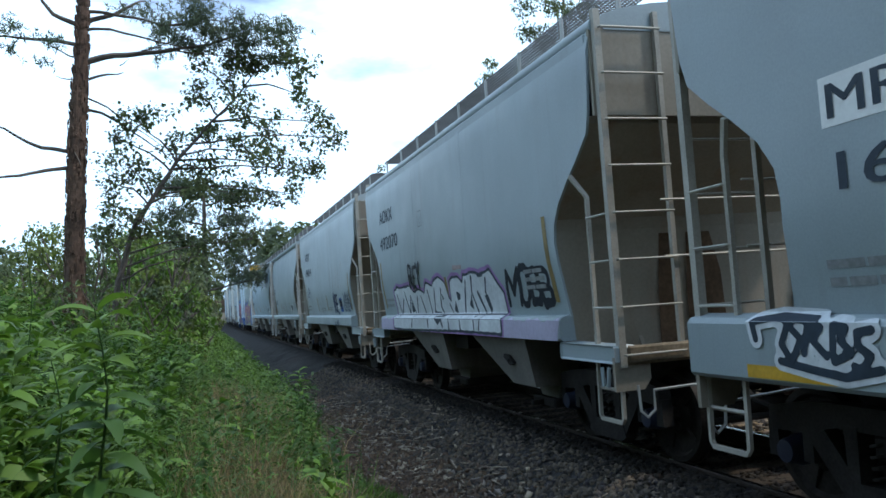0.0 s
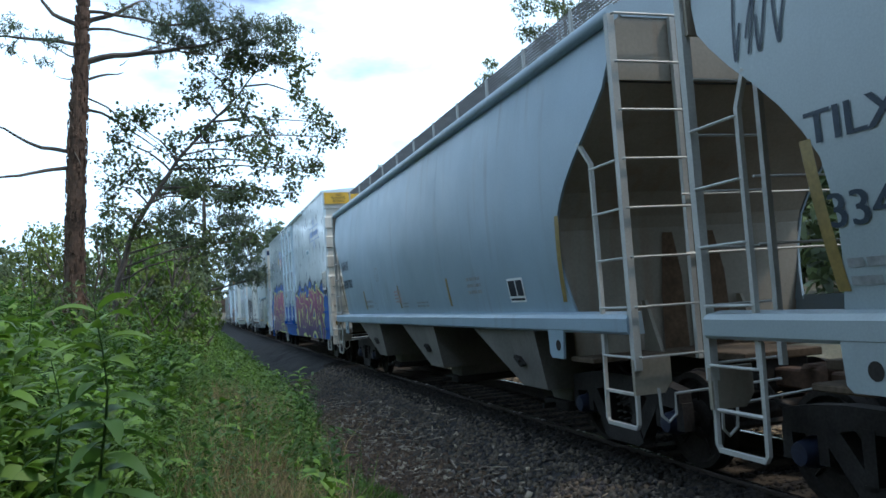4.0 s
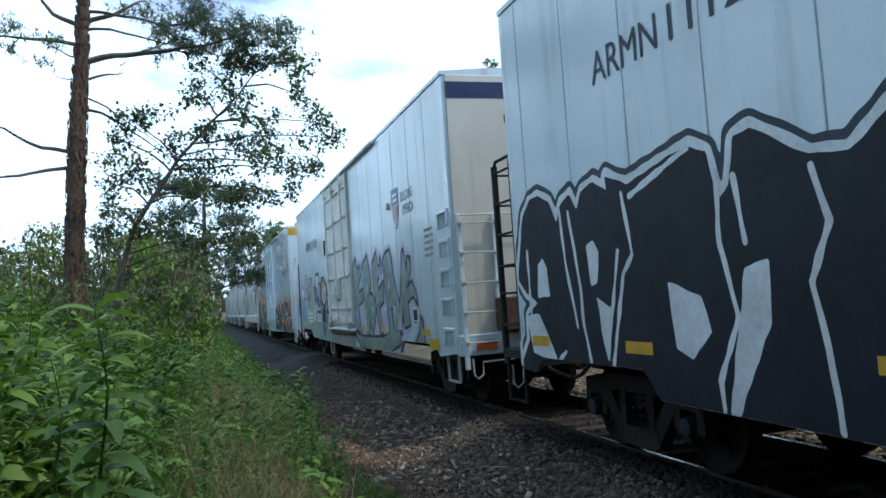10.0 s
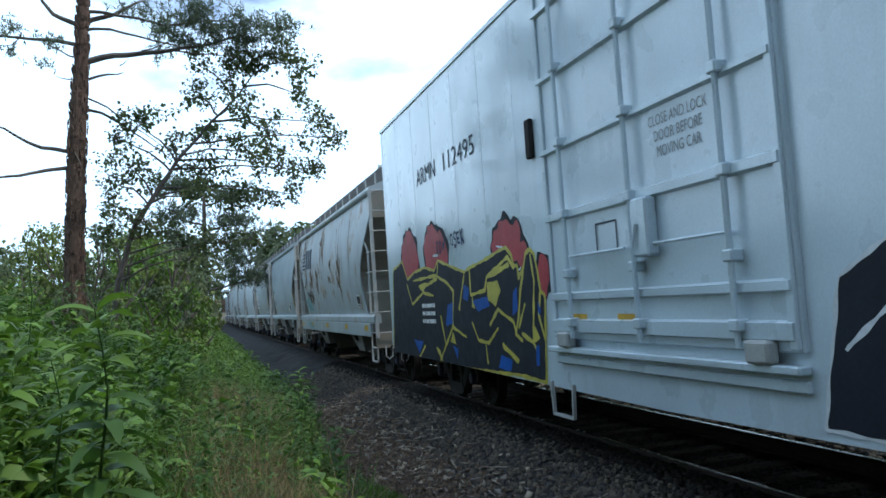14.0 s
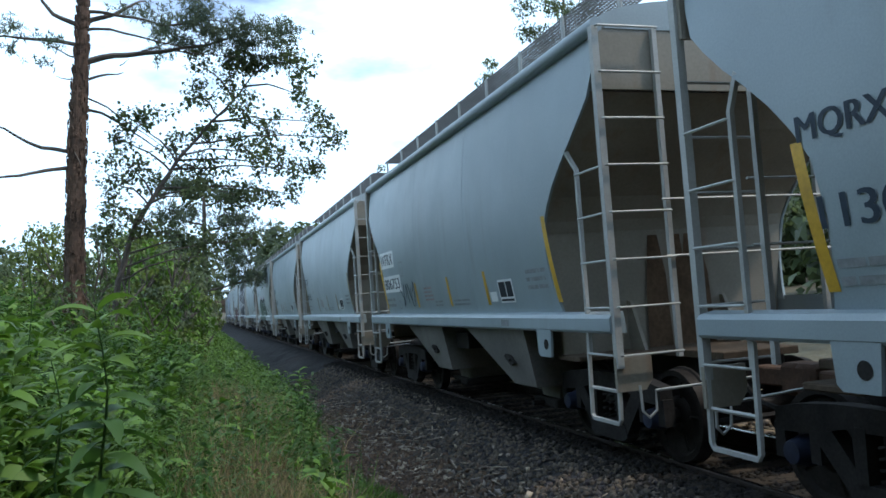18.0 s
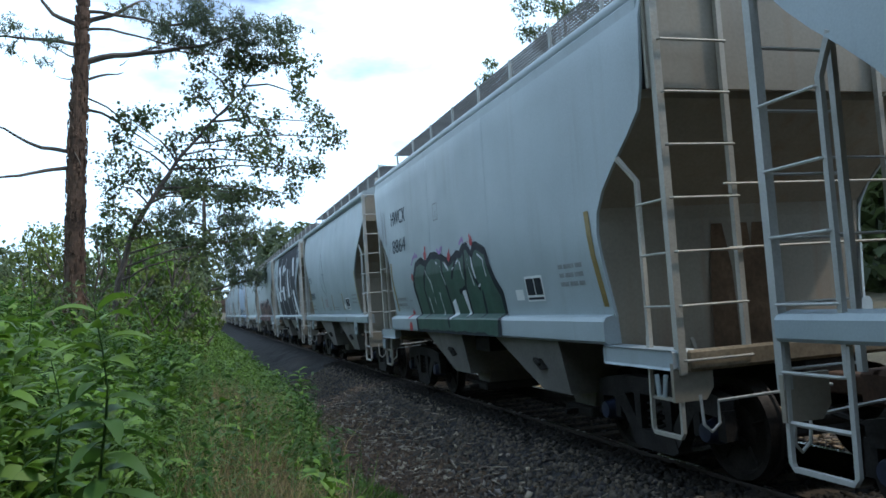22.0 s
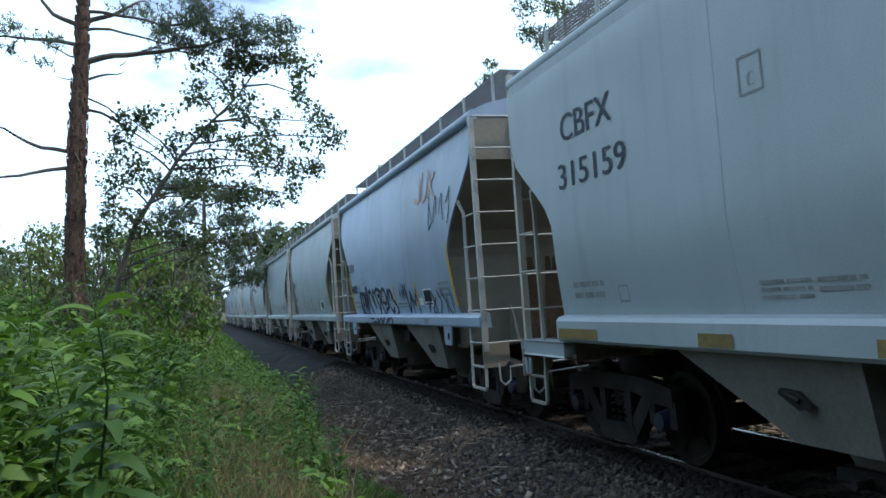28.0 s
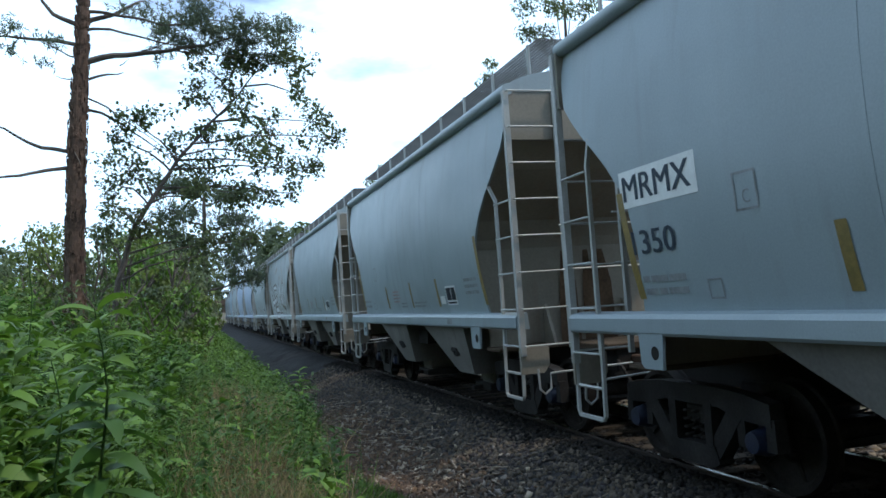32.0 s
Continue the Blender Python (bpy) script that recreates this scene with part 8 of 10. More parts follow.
sill_runs = [[(4.63, 1.36), (4.66, 1.48), (4.44, 1.51), (4.08, 1.49)], [(4.31, 1.46), (4.38, 1.33), (4.29, 1.22), (4.2, 1.37), (4.29, 1.45)], [(4.18, 1.28), (4.13, 1.46), (4.02, 1.45), (4.1, 1.37), (3.99, 1.27)], [(3.94, 1.27), (3.92, 1.46), (3.82, 1.45), (3.87, 1.37), (3.79, 1.3), (3.93, 1.24)], [(3.63, 1.44), (3.74, 1.42), (3.74, 1.34), (3.65, 1.29), (3.72, 1.2), (3.78, 1.22)], [(4.4, 1.22), (4.12, 1.18), (3.85, 1.15), (3.58, 1.21)]]
strokes(CARS[0], sill_runs, 0.13, WHITEP, 0.0070, "white halo behind spray letters")
strokes(CARS[0], sill_runs, 0.055, SLATE, 0.0100, "dark hand-sprayed letters on the sill")
# second: silver letters
c = CARS[6]
c["label"] = "white refrigerator car with silver and black graffiti"
patch(c, "repaint_patch", [rect(-6.80, -8.04, 1.14, 2.02)], WHITE, 0.016, "plain repainted panel")
placard(c, -7.3, 1.22, 0.42, 0.34)
bars(c, -8.27, -8.80, 2.45, 2.98, 5, FAINT, 8)
spray(c, "spray_patch", shapes_field([rect(2.2, -0.5, 0.7, 1.27), rect(-0.5, -2.6, 0.7, 0.98)]), (2.2, -2.7, 0.7, 1.3), SLATE, 0.0042, "dark paint below the door", 0.04, 0, 0.02)
shapes_13 = [[(-2.64, 2.31), (-3.15, 2.53), (-3.63, 2.54), (-4.03, 2.31), (-4.25, 2.15), (-4.44, 2.34), (-5.25, 2.47), (-5.87, 2.46), (-5.76, 2.28), (-6.17, 2.45), (-6.56, 2.45), (-7.01, 2.49), (-7.46, 2.43), (-7.74, 2.48), (-8.14, 2.47), (-8.51, 1.89), (-8.43, 1.66), (-8.07, 1.36), (-7.96, 1.2), (-7.89, 0.88), (-6.01, 0.81), (-4.81, 0.71), (-3.72, 0.63), (-2.64, 0.83), (-2.43, 1.51), (-2.39, 1.97)]]
paint(c, CYAN, 0.0042, "pale blue halo", polys=shapes_13, grow=0.13)
paint(c, SLATE, 0.0062, "dark outline of the letters", polys=shapes_13, grow=0.085)
paint(c, SILVER, 0.0082, "silver letters", polys=shapes_13, grow=-0.02)
lines_14 = [[(-3.93, 2.24), (-3.46, 2.14), (-3.42, 1.93), (-3.88, 1.51), (-3.98, 1.11), (-3.66, 0.77)], [(-2.89, 1.22), (-3.22, 0.87), (-3.66, 0.77)], [(-4.19, 2.1), (-4.15, 1.51), (-3.95, 0.98)], [(-5.31, 2.44), (-5.03, 1.99), (-5.11, 1.28), (-5.26, 0.71)], [(-5.84, 2.43), (-5.41, 1.97), (-5.21, 1.51), (-5.38, 1.06)], [(-6.37, 2.45), (-5.94, 1.99), (-5.69, 1.51)], [(-6.74, 2.43), (-6.34, 2.27), (-6.12, 1.82), (-5.88, 1.3), (-5.91, 0.82)], [(-7.63, 2.42), (-7.46, 2.2), (-7.4, 2.03)], [(-8.48, 1.91), (-8.4, 1.66), (-8.07, 1.36)]]
paint(c, SLATE, 0.0102, "dark gaps between the letters", runs=lines_14, width=0.13)
shapes_15 = [[(-4.51, 1.89), (-5.09, 1.93), (-5.06, 1.78), (-4.48, 1.73)], [(-4.6, 1.57), (-4.96, 1.6), (-4.88, 1.14), (-4.51, 1.06)], [(-2.56, 0.6), (-4.84, 0.88), (-5.8, 0.81), (-5.78, 0.7), (-2.52, 0.45)]]
paint(c, SLATE, 0.0104, "dark bars of the letters", polys=shapes_15, discs=[(-8.57, 1.23, 0.29)])
shapes_16 = [[(-8.02, 1.4), (-8.23, 1.36), (-8.16, 1.21)], [(-8.29, 1.4), (-8.51, 1.51), (-8.38, 1.3)], [(-3.29, 1.94), (-3.47, 1.9), (-3.4, 1.79)], [(-4.88, 1.51), (-4.99, 1.54), (-4.93, 1.27), (-4.85, 1.25)]]
paint(c, CYAN, 0.0122, "pale blue flecks", polys=shapes_16)
paint(c, SILVER, 0.0124, "silver eye of the last letter", discs=[(-8.6, 1.24, 0.16)])
lines_17 = [[(-3.72, 5), (-3.58, 3.68), (-3.52, 2.83)]]
paint(c, TANRUST, 0.0126, "brown rust run down a panel joint", runs=lines_17, width=0.045)
shapes_18 = [[(-8.66, 2.23), (-8.86, 2.35), (-8.94, 2.44), (-8.97, 2.32), (-8.83, 2.19), (-8.67, 2.07)]]
paint(c, REDF, 0.0128, "dull red smear", polys=shapes_18)
shapes_19 = [[(8.92, 2.2), (8.74, 2.67), (8.53, 2.82), (8.3, 2.85), (8.02, 2.74), (7.86, 2.5), (7.72, 2.68), (7.51, 2.75), (7.38, 2.55), (7.24, 2.74), (6.99, 2.79), (6.79, 2.7), (6.66, 2.47), (6.74, 2.81), (6.38, 2.67), (6.01, 2.74), (5.44, 2.83), (5.22, 2.74), (5.12, 2.33), (4.96, 2.46), (4.87, 2.78), (4.71, 2.81), (4.18, 2.51), (3.85, 2.47), (3.44, 2.73), (3.32, 2.54), (2.63, 2.64), (2.45, 2.59), (2.34, 2.7), (1.95, 2.79), (1.6, 2.72), (1.58, 2.68), (1.85, 0.65), (3.31, 0.71), (9.18, 0.81), (8.79, 1.23), (8.79, 1.51), (8.44, 1.67), (8.79, 1.8), (8.99, 1.96)]]
paint(c, SLATE, 0.0042, "dark edge round the letters", polys=shapes_19, grow=0.15)
paint(c, WHITEP, 0.0062, "white outline of the letters", polys=shapes_19, grow=0.09)
paint(c, BLACK, 0.0082, "black letters", polys=shapes_19, grow=0.02)
lines_20 = [[(8.69, 2.27), (8.69, 1.51), (8.24, 1.19), (8.05, 0.94)], [(7.57, 2.59), (7.41, 1.81), (7.4, 1.44), (7.23, 0.84)], [(6.48, 2.63), (6.37, 2.06), (6.55, 1.9), (6.89, 0.94)], [(6.35, 2.58), (5.44, 2.83)], [(5.11, 2.6), (5.14, 2.06), (4.99, 1.51), (5.26, 1.03), (5.23, 0.73)], [(4.92, 2.52), (4.85, 2.04)], [(4.17, 2.46), (4.06, 2.1), (4.25, 1.73), (4.16, 1.3), (4.1, 0.75)], [(3.46, 2.59), (3.5, 1.96), (3.32, 1.37), (3.08, 1.15), (3.32, 0.75)], [(2.45, 2.57), (2.42, 2.02), (2.31, 1.51), (2.22, 1.19), (2.54, 0.75)]]
paint(c, WHITEP, 0.0102, "white lines between the letters", runs=lines_20, width=0.055)
shapes_21 = [[(4.88, 1.86), (4.61, 1.92), (4.66, 1.46), (5.1, 0.74), (5.2, 0.74)], [(5.86, 1.8), (5.42, 1.67), (5.31, 1.39), (5.58, 1.18), (5.8, 1.25)], [(3, 2.16), (2.8, 2.18), (2.76, 1.34), (2.97, 1.35)], [(2.01, 2.12), (1.85, 2.08), (1.81, 1.93), (1.93, 1.74), (2.01, 1.83)], [(2.03, 1.48), (1.91, 1.36), (1.81, 0.99), (1.61, 0.76), (1.94, 0.77), (1.97, 1.21)], [(8.85, 1.51), (8.47, 1.55), (8.17, 1.19), (8.04, 0.99), (8.7, 1.09)]]
paint(c, WHITEP, 0.0104, "white gaps in the letters", polys=shapes_21)
shapes_22 = [[(8.41, 2.1), (8.28, 2.17), (8.18, 2.04), (8.14, 1.73), (8.47, 1.72)], [(7.23, 2.21), (7.07, 2.26), (6.97, 2.14), (7.05, 1.84), (7.18, 1.81)], [(7.09, 1.7), (6.78, 1.58), (6.94, 1.03), (7.03, 1.37)]]
lines_23 = [[(8.34, 1.29), (8.3, 1.03), (8.09, 1), (7.84, 1.14)], [(7.77, 2.63), (7.71, 2.08), (7.53, 1.4)], [(6.62, 2.11), (6.77, 1.65), (6.94, 1.16)]]
paint(c, WHITEP, 0.0106, "white gaps in the first letters", polys=shapes_22, runs=lines_23, width=0.05)
door_r = shapes_field([[(1.98, 2.46), (1.19, 2.6), (0.78, 2.74), (0.34, 2.78), (0.06, 2.61), (-0.11, 2.41), (0.09, 1.97), (0.26, 1.75), (-0.33, 1.52), (-0.41, 0.94), (2.28, 0.94)]])
spray(c, "graffiti_layer", door_r, (2.0, -1.0, 1.29, 3.4), WHITEP, 0.050, "white outline across the door", 0.03, 0.05)
spray(c, "graffiti_layer", door_r, (2.0, -1.0, 1.29, 3.4), BLACK, 0.052, "black letter across the door", 0.03, 0.0)
shapes_24 = [[(1.05, 2.09), (0.54, 2.12), (0.67, 1.39), (1.15, 1.52)], [(1.71, 2.33), (1.4, 2.37), (1.74, 1.51), (1.95, 1.65)]]
paint(c, WHITEP, 0.054, "white gap of the letter on the door", polys=shapes_24)
paint(c, BLACK, 0.056, "black spot in the gap", discs=[(0.82, 1.81, 0.35)])
tag(c, "MSK", -8.85, -9.15, 1.9, 2.2, BLACK, 5, 0.03)
yellow_marks(c, (-2.9, -4.2, -5.4, 8.7, 6.6, 3.8))
patch(c, "warning_label", [rect(-8.45, -8.95, 0.98, 1.16)], YELLOW, 0.013, "yellow warning label")
# third: grey-green letters
c = CARS[7]
c["label"] = "white refrigerator car with grey-green graffiti"
shapes_25 = [[(-1.68, 2.7), (-2.08, 2.89), (-2.29, 2.62), (-2.56, 2.71), (-2.65, 2.46), (-2.27, 2.25), (-2.38, 2.06), (-2.86, 2.15), (-2.75, 1.86), (-2.18, 1.76), (-2.31, 1.27), (-2.54, 1.04), (-1.85, 1.19), (-1.67, 1.51), (-1.64, 2.24)], [(-2.82, 2.67), (-3.46, 2.88), (-3.67, 2.51), (-3.78, 2.23), (-3.53, 1.99), (-3.84, 2), (-4.18, 1.76), (-4.1, 1.51), (-3.7, 1.08), (-3.53, 1.3), (-3.46, 1.67), (-3.44, 1.09), (-3.04, 1.07), (-2.89, 1.74), (-2.88, 2.26)]]
shapes_26 = [[(-4, 2.66), (-4.44, 2.88), (-4.56, 2.58), (-4.76, 2.55), (-4.79, 2.74), (-4.92, 2.61), (-4.86, 2.44), (-4.43, 2.26), (-4.48, 2.05), (-5.01, 2.24), (-4.95, 1.82), (-4.51, 1.7), (-4.6, 1.51), (-4.7, 1.11), (-4.43, 1.14), (-4.27, 1.51), (-4.11, 1.9), (-4.04, 2.16)], [(-5.07, 2.67), (-5.32, 2.79), (-5.7, 2.83), (-5.83, 2.6), (-5.9, 2.33), (-6.11, 1.98), (-6.31, 1.75), (-6.22, 1.51), (-6, 1.12), (-5.78, 1.03), (-5.68, 1.29), (-5.72, 1.67), (-5.57, 1.67), (-5.72, 1.18), (-5.73, 1.03), (-5.39, 1), (-5.27, 1.51), (-5.13, 2.1)]]
shapes_27 = [[(-6.11, 1.32), (-6.41, 1.93), (-6.68, 2.71), (-6.79, 2.76), (-6.91, 2.49), (-6.96, 2.32), (-7.04, 2.6), (-7.25, 2.56), (-7.25, 2.36), (-6.92, 2.02), (-7.26, 2.14), (-7.54, 1.95), (-7.6, 1.72), (-7.33, 1.87), (-6.91, 1.77), (-7.01, 1.35), (-6.59, 1.29), (-6.53, 1.69), (-6.37, 1.15)], [(-7.73, 1.51), (-7.86, 1.41), (-7.96, 0.92), (-7.64, 0.91), (-7.21, 0.96), (-7.63, 1.22)], [(-1.36, 1.17), (-2.4, 1.03), (-3.59, 1.04), (-4.73, 1.07), (-5.41, 1.2), (-6.2, 1.24), (-6.21, 0.97), (-5.17, 0.77), (-2.35, 0.73)]]
paint(c, PALELIL, 0.0042, "soft lilac halo", polys=shapes_25 + shapes_26 + shapes_27, grow=0.13)
paint(c, SLATE, 0.0062, "dark outline of the letters", polys=shapes_25 + shapes_26 + shapes_27, grow=0.045)
paint(c, MOSS, 0.0082, "grey-green letters", polys=shapes_25 + shapes_26 + shapes_27, grow=-0.015)
shapes_28 = [[(-2.83, 2.56), (-3.12, 2.58), (-3.12, 2.24), (-2.89, 2.14)], [(-4.63, 2.47), (-4.89, 2.57), (-4.83, 2.36), (-4.62, 2.31)], [(-5.63, 2.53), (-5.73, 2.63), (-5.8, 2.42), (-5.64, 2.41)], [(-3.65, 1.72), (-3.99, 1.71), (-3.86, 1.51)], [(-1.7, 1.64), (-2.16, 1.64), (-2.02, 1.26)], [(-5.47, 1.59), (-5.63, 1.51), (-5.54, 1.28)]]
paint(c, CYAN, 0.0102, "pale blue patches in the letters", polys=shapes_28)
shapes_29 = [[(-3.24, 2.26), (-3.45, 2.16), (-3.26, 2.01)], [(-5.45, 2.32), (-5.64, 2.13), (-5.47, 2.02)], [(-5.73, 1.72), (-5.97, 1.69), (-5.8, 1.27)], [(-4.59, 1.7), (-5.22, 1.6), (-5.29, 1.19), (-4.77, 1.12)], [(-2.53, 1.75), (-2.94, 1.85), (-3.12, 1.18), (-2.62, 1.1)], [(-4.14, 1.51), (-4.32, 1.28), (-3.9, 1.11)], [(-6.01, 1.23), (-6.29, 1.58), (-6.41, 1.25)]]
paint(c, PALELIL, 0.0104, "pale gaps in the letters", polys=shapes_29)
placard(c, -7.25, 1.36, 0.30, 0.30)
bars(c, -8.27, -8.80, 2.45, 2.98, 5, FAINT, 9)
spray(c, "sea_green_band", shapes_field([rect(9.05, 2.03, 0.7, 1.38)]), (9.04, 2.04, 0.7, 1.42), SEA, 0.0042, "sea-green lower band", 0.04, 0, 0.02)
shapes_112 = [[(9.11, 1.15), (8.82, 2.43), (8.35, 2.65), (7.85, 2.52), (7.16, 3), (6.91, 2.91), (7.1, 2.19), (7.63, 1.27)], [(4.78, 2.9), (4.05, 2.9), (4.13, 2.57), (3.88, 2.53), (3.83, 2.15), (3.96, 1.84), (4.27, 1.74), (5.42, 2.22), (5.45, 2.51), (4.9, 2.36)], [(3.82, 2.48), (3.55, 2.68), (3.2, 2.71), (2.68, 2.43), (2.6, 2.19), (2.76, 1.88), (3.13, 1.75), (3.59, 1.82), (3.81, 2.1)], [(2.87, 1.72), (2.58, 1.78), (1.74, 1.63), (1.84, 1.32), (2.02, 1.17), (2.35, 1.11), (2.66, 1.24), (2.83, 1.42)]]
paint(c, PALELIL, 0.005, "soft lilac halo", polys=shapes_112, grow=0.06)
shapes_113 = [[(8.74, 2.16), (7.77, 2.07), (7.63, 1.27), (8.8, 1.23)], [(4.3, 2.52), (3.96, 2.51), (3.9, 2.16), (4.07, 1.84), (4.22, 2.13)], [(5.16, 2.4), (4.84, 2.28), (4.22, 2.02), (4.3, 1.82), (5.23, 2.24)], [(3.86, 2.21), (3.77, 1.99), (3.53, 1.72), (3.5, 0.86), (3.78, 1.3), (4, 1.95)], [(4.3, 1.51), (3.92, 1.41), (3.71, 1.04), (4.03, 1.08)]]
paint(c, CYAN, 0.0068, "pale blue fill", polys=shapes_113)
shapes_114 = [[(8.11, 2.5), (7.97, 2.2), (8.62, 2.3), (8.39, 2.48)], [(3.52, 2.59), (3.26, 2.63), (2.77, 2.38), (2.71, 2.22), (2.85, 1.98), (3.12, 1.81), (3.43, 1.86), (3.69, 2.14), (3.67, 2.43)], [(4.7, 2.79), (4.23, 2.81), (4.37, 2.43), (4.72, 2.47)], [(5.51, 1.9), (5.12, 1.85), (5.07, 1.51), (5.45, 1.19), (5.72, 1.31)]]
paint(c, WHITEP, 0.0072, "cream fill", polys=shapes_114)
shapes_115 = [[(2.71, 1.57), (2.3, 1.51), (1.87, 1.53), (1.97, 1.31), (2.31, 1.19), (2.6, 1.33)]]
paint(c, PALELIL, 0.0076, "lilac fill", polys=shapes_115)
lines_116 = [[(9.09, 1.24), (8.85, 2.03), (8.64, 2.46), (8.33, 2.62), (7.99, 2.49), (7.9, 2.17), (7.47, 2.06), (7.14, 2.19)], [(7.86, 2.48), (7.16, 2.96), (7, 2.9), (7.13, 2.25)], [(7.9, 2.17), (7.75, 1.75), (7.59, 1.34)], [(8.67, 1.85), (8.38, 1.26)], [(7.25, 2.52), (7.14, 2.42), (7.38, 2.35)]]
paint(c, SLATE, 0.0108, "dark outline of the letters", runs=lines_116, width=0.06)
lines_117 = [[(4.72, 2.84), (4.11, 2.86), (4.23, 2.57), (3.94, 2.52), (3.87, 2.2), (3.95, 1.95), (3.74, 1.67), (3.62, 1.1)], [(4.72, 2.84), (4.86, 2.36), (5.33, 2.48), (5.27, 2.21), (4.71, 1.97), (4.28, 1.81), (3.98, 1.95)], [(5.16, 2.39), (4.65, 2.13), (4.27, 1.99)]]
paint(c, SLATE, 0.011, "dark outline of the broad letters", runs=lines_117, width=0.1)
lines_118 = [[(3.58, 2.61), (3.75, 2.44), (3.77, 2.2), (3.66, 1.92), (3.41, 1.82), (3.12, 1.78), (2.8, 1.98), (2.67, 2.23), (2.74, 2.4), (3.08, 2.62), (3.33, 2.69), (3.58, 2.61)]]
paint(c, SLATE, 0.0112, "dark outline of the round letter", runs=lines_118, width=0.13)
shapes_119 = [[(2.84, 1.68), (2.61, 1.75), (2.14, 1.63), (1.76, 1.62), (1.89, 1.53), (2.29, 1.52), (2.61, 1.58), (2.77, 1.58)], [(3.59, 1.3), (2.95, 1.32), (3.28, 0.88), (3.45, 0.85)]]
lines_120 = [[(2.79, 1.63), (2.78, 1.41), (2.59, 1.22), (2.31, 1.15), (2.02, 1.22), (1.9, 1.35), (1.81, 1.55)]]
paint(c, SLATE, 0.0114, "dark outline of the low letter", polys=shapes_119, runs=lines_120, width=0.09)
lines_121 = [[(5.83, 1.78), (6.04, 1.51), (6.02, 1.16)], [(4.15, 2.4), (4.13, 2.09)], [(4.02, 2.39), (4.01, 2)], [(3.5, 1.11), (3.21, 1.22)], [(3.47, 1.01), (3.08, 1.2)], [(2.8, 1.15), (2.41, 0.95)], [(8.49, 2.02), (8.41, 1.51)], [(8.13, 1.84), (7.94, 1.31)]]
paint(c, LOGOBLUE, 0.0116, "dull blue strokes", runs=lines_121, width=0.04)
lines_122 = [[(5.53, 1.97), (5.1, 1.88), (4.99, 1.63), (5.13, 1.33), (5.37, 1.25)], [(4.68, 1.51), (4.42, 1.17)], [(5.3, 2.02), (4.93, 2.06), (5.09, 1.95)]]
paint(c, SLATE, 0.0118, "dark swirl", runs=lines_122, width=0.05)
lines_123 = [[(3.64, 2.44), (3.46, 2.02), (3.36, 1.89), (3.14, 1.87), (2.96, 1.94), (2.99, 2.08), (3, 2.22), (2.91, 2.26), (2.84, 2.17), (2.78, 2.02), (2.96, 1.94)], [(3.48, 2.48), (3.16, 2.01)], [(4.68, 2.46), (4.44, 2.32), (4.61, 2.22), (4.7, 2.34)], [(5.59, 1.32), (5.37, 1.23)], [(8.8, 1.23), (8.41, 1.16)]]
paint(c, ORANGE, 0.0126, "orange lines", runs=lines_123, width=0.05)
tag(c, "SUP", 2.56, 2.10, 2.11, 2.37, SLATE, 3, 0.04, 0.0126)
tag(c, "KNGS", 2.62, 1.73, 1.78, 2.05, SLATE, 4, 0.036, 0.0126)
patch(c, "repaint_patch", [rect(7.05, 5.60, 1.72, 2.78)], WHITE, 0.0128, "plain repainted panel")
tag(c, "AV", 6.85, 6.25, 2.02, 2.34, BLACK, 6, 0.05, 0.0146)
spray(c, "grime_band", shapes_field([rect(2.03, -1.65, 0.7, 1.012)]), (2.02, -1.64, 0.7, 1.02), FAINT, 0.0046, "grey grime below the door", 0.04, 0, 0.02)
paint(c, TANRUST, 0.0064, "rust stains below the door", polys=[[(y, 1.0), (y - 0.10, 1.0), (y - 0.07, 0.84), (y - 0.03, 0.80)] for y in (1.9, 1.55, 1.0, 0.7, 0.1, -0.4, -0.9, -1.3)], rough=0.03)
patch(c, "vent_cover", [rect(3.60, 2.98, 1.34, 1.75)], BLACK, 0.0150, "dark square cover")
patch(c, "notice", [rect(4.78, 3.99, 1.33, 1.56)], DECALW, 0.0130, "white lettered notice")
bars(c, 4.74, 4.04, 1.36, 1.53, 3, FAINT, 5, 0.0150)
patch(c, "notice_holder", [rect(4.73, 3.91, 1.60, 1.67)], BLACK, 0.0152, "dark card holder")
strokes(c, [[(7.05, 2.76), (6.72, 2.80)], [(6.60, 2.77), (6.42, 2.79)], [(6.2, 2.78), (5.64, 2.80)]], 0.03, SLATE, 0.0150, "flaked paint edge")
patch(c, "warning_label", [rect(3.40, 3.13, 2.38, 2.65)], YELLOW, 0.0150, "yellow warning label")
bars(c, 6.97, 5.85, 1.22, 1.62, 3, DECALW, 4, 0.0155)
yellow_marks(c, (-2.4, -4.6, -7.85, 8.2, 6.9, 5.2, 3.4))
patch(c, "warning_label", [rect(-8.22, -8.8, 0.96, 1.14)], YELLOW, 0.013, "yellow warning label")
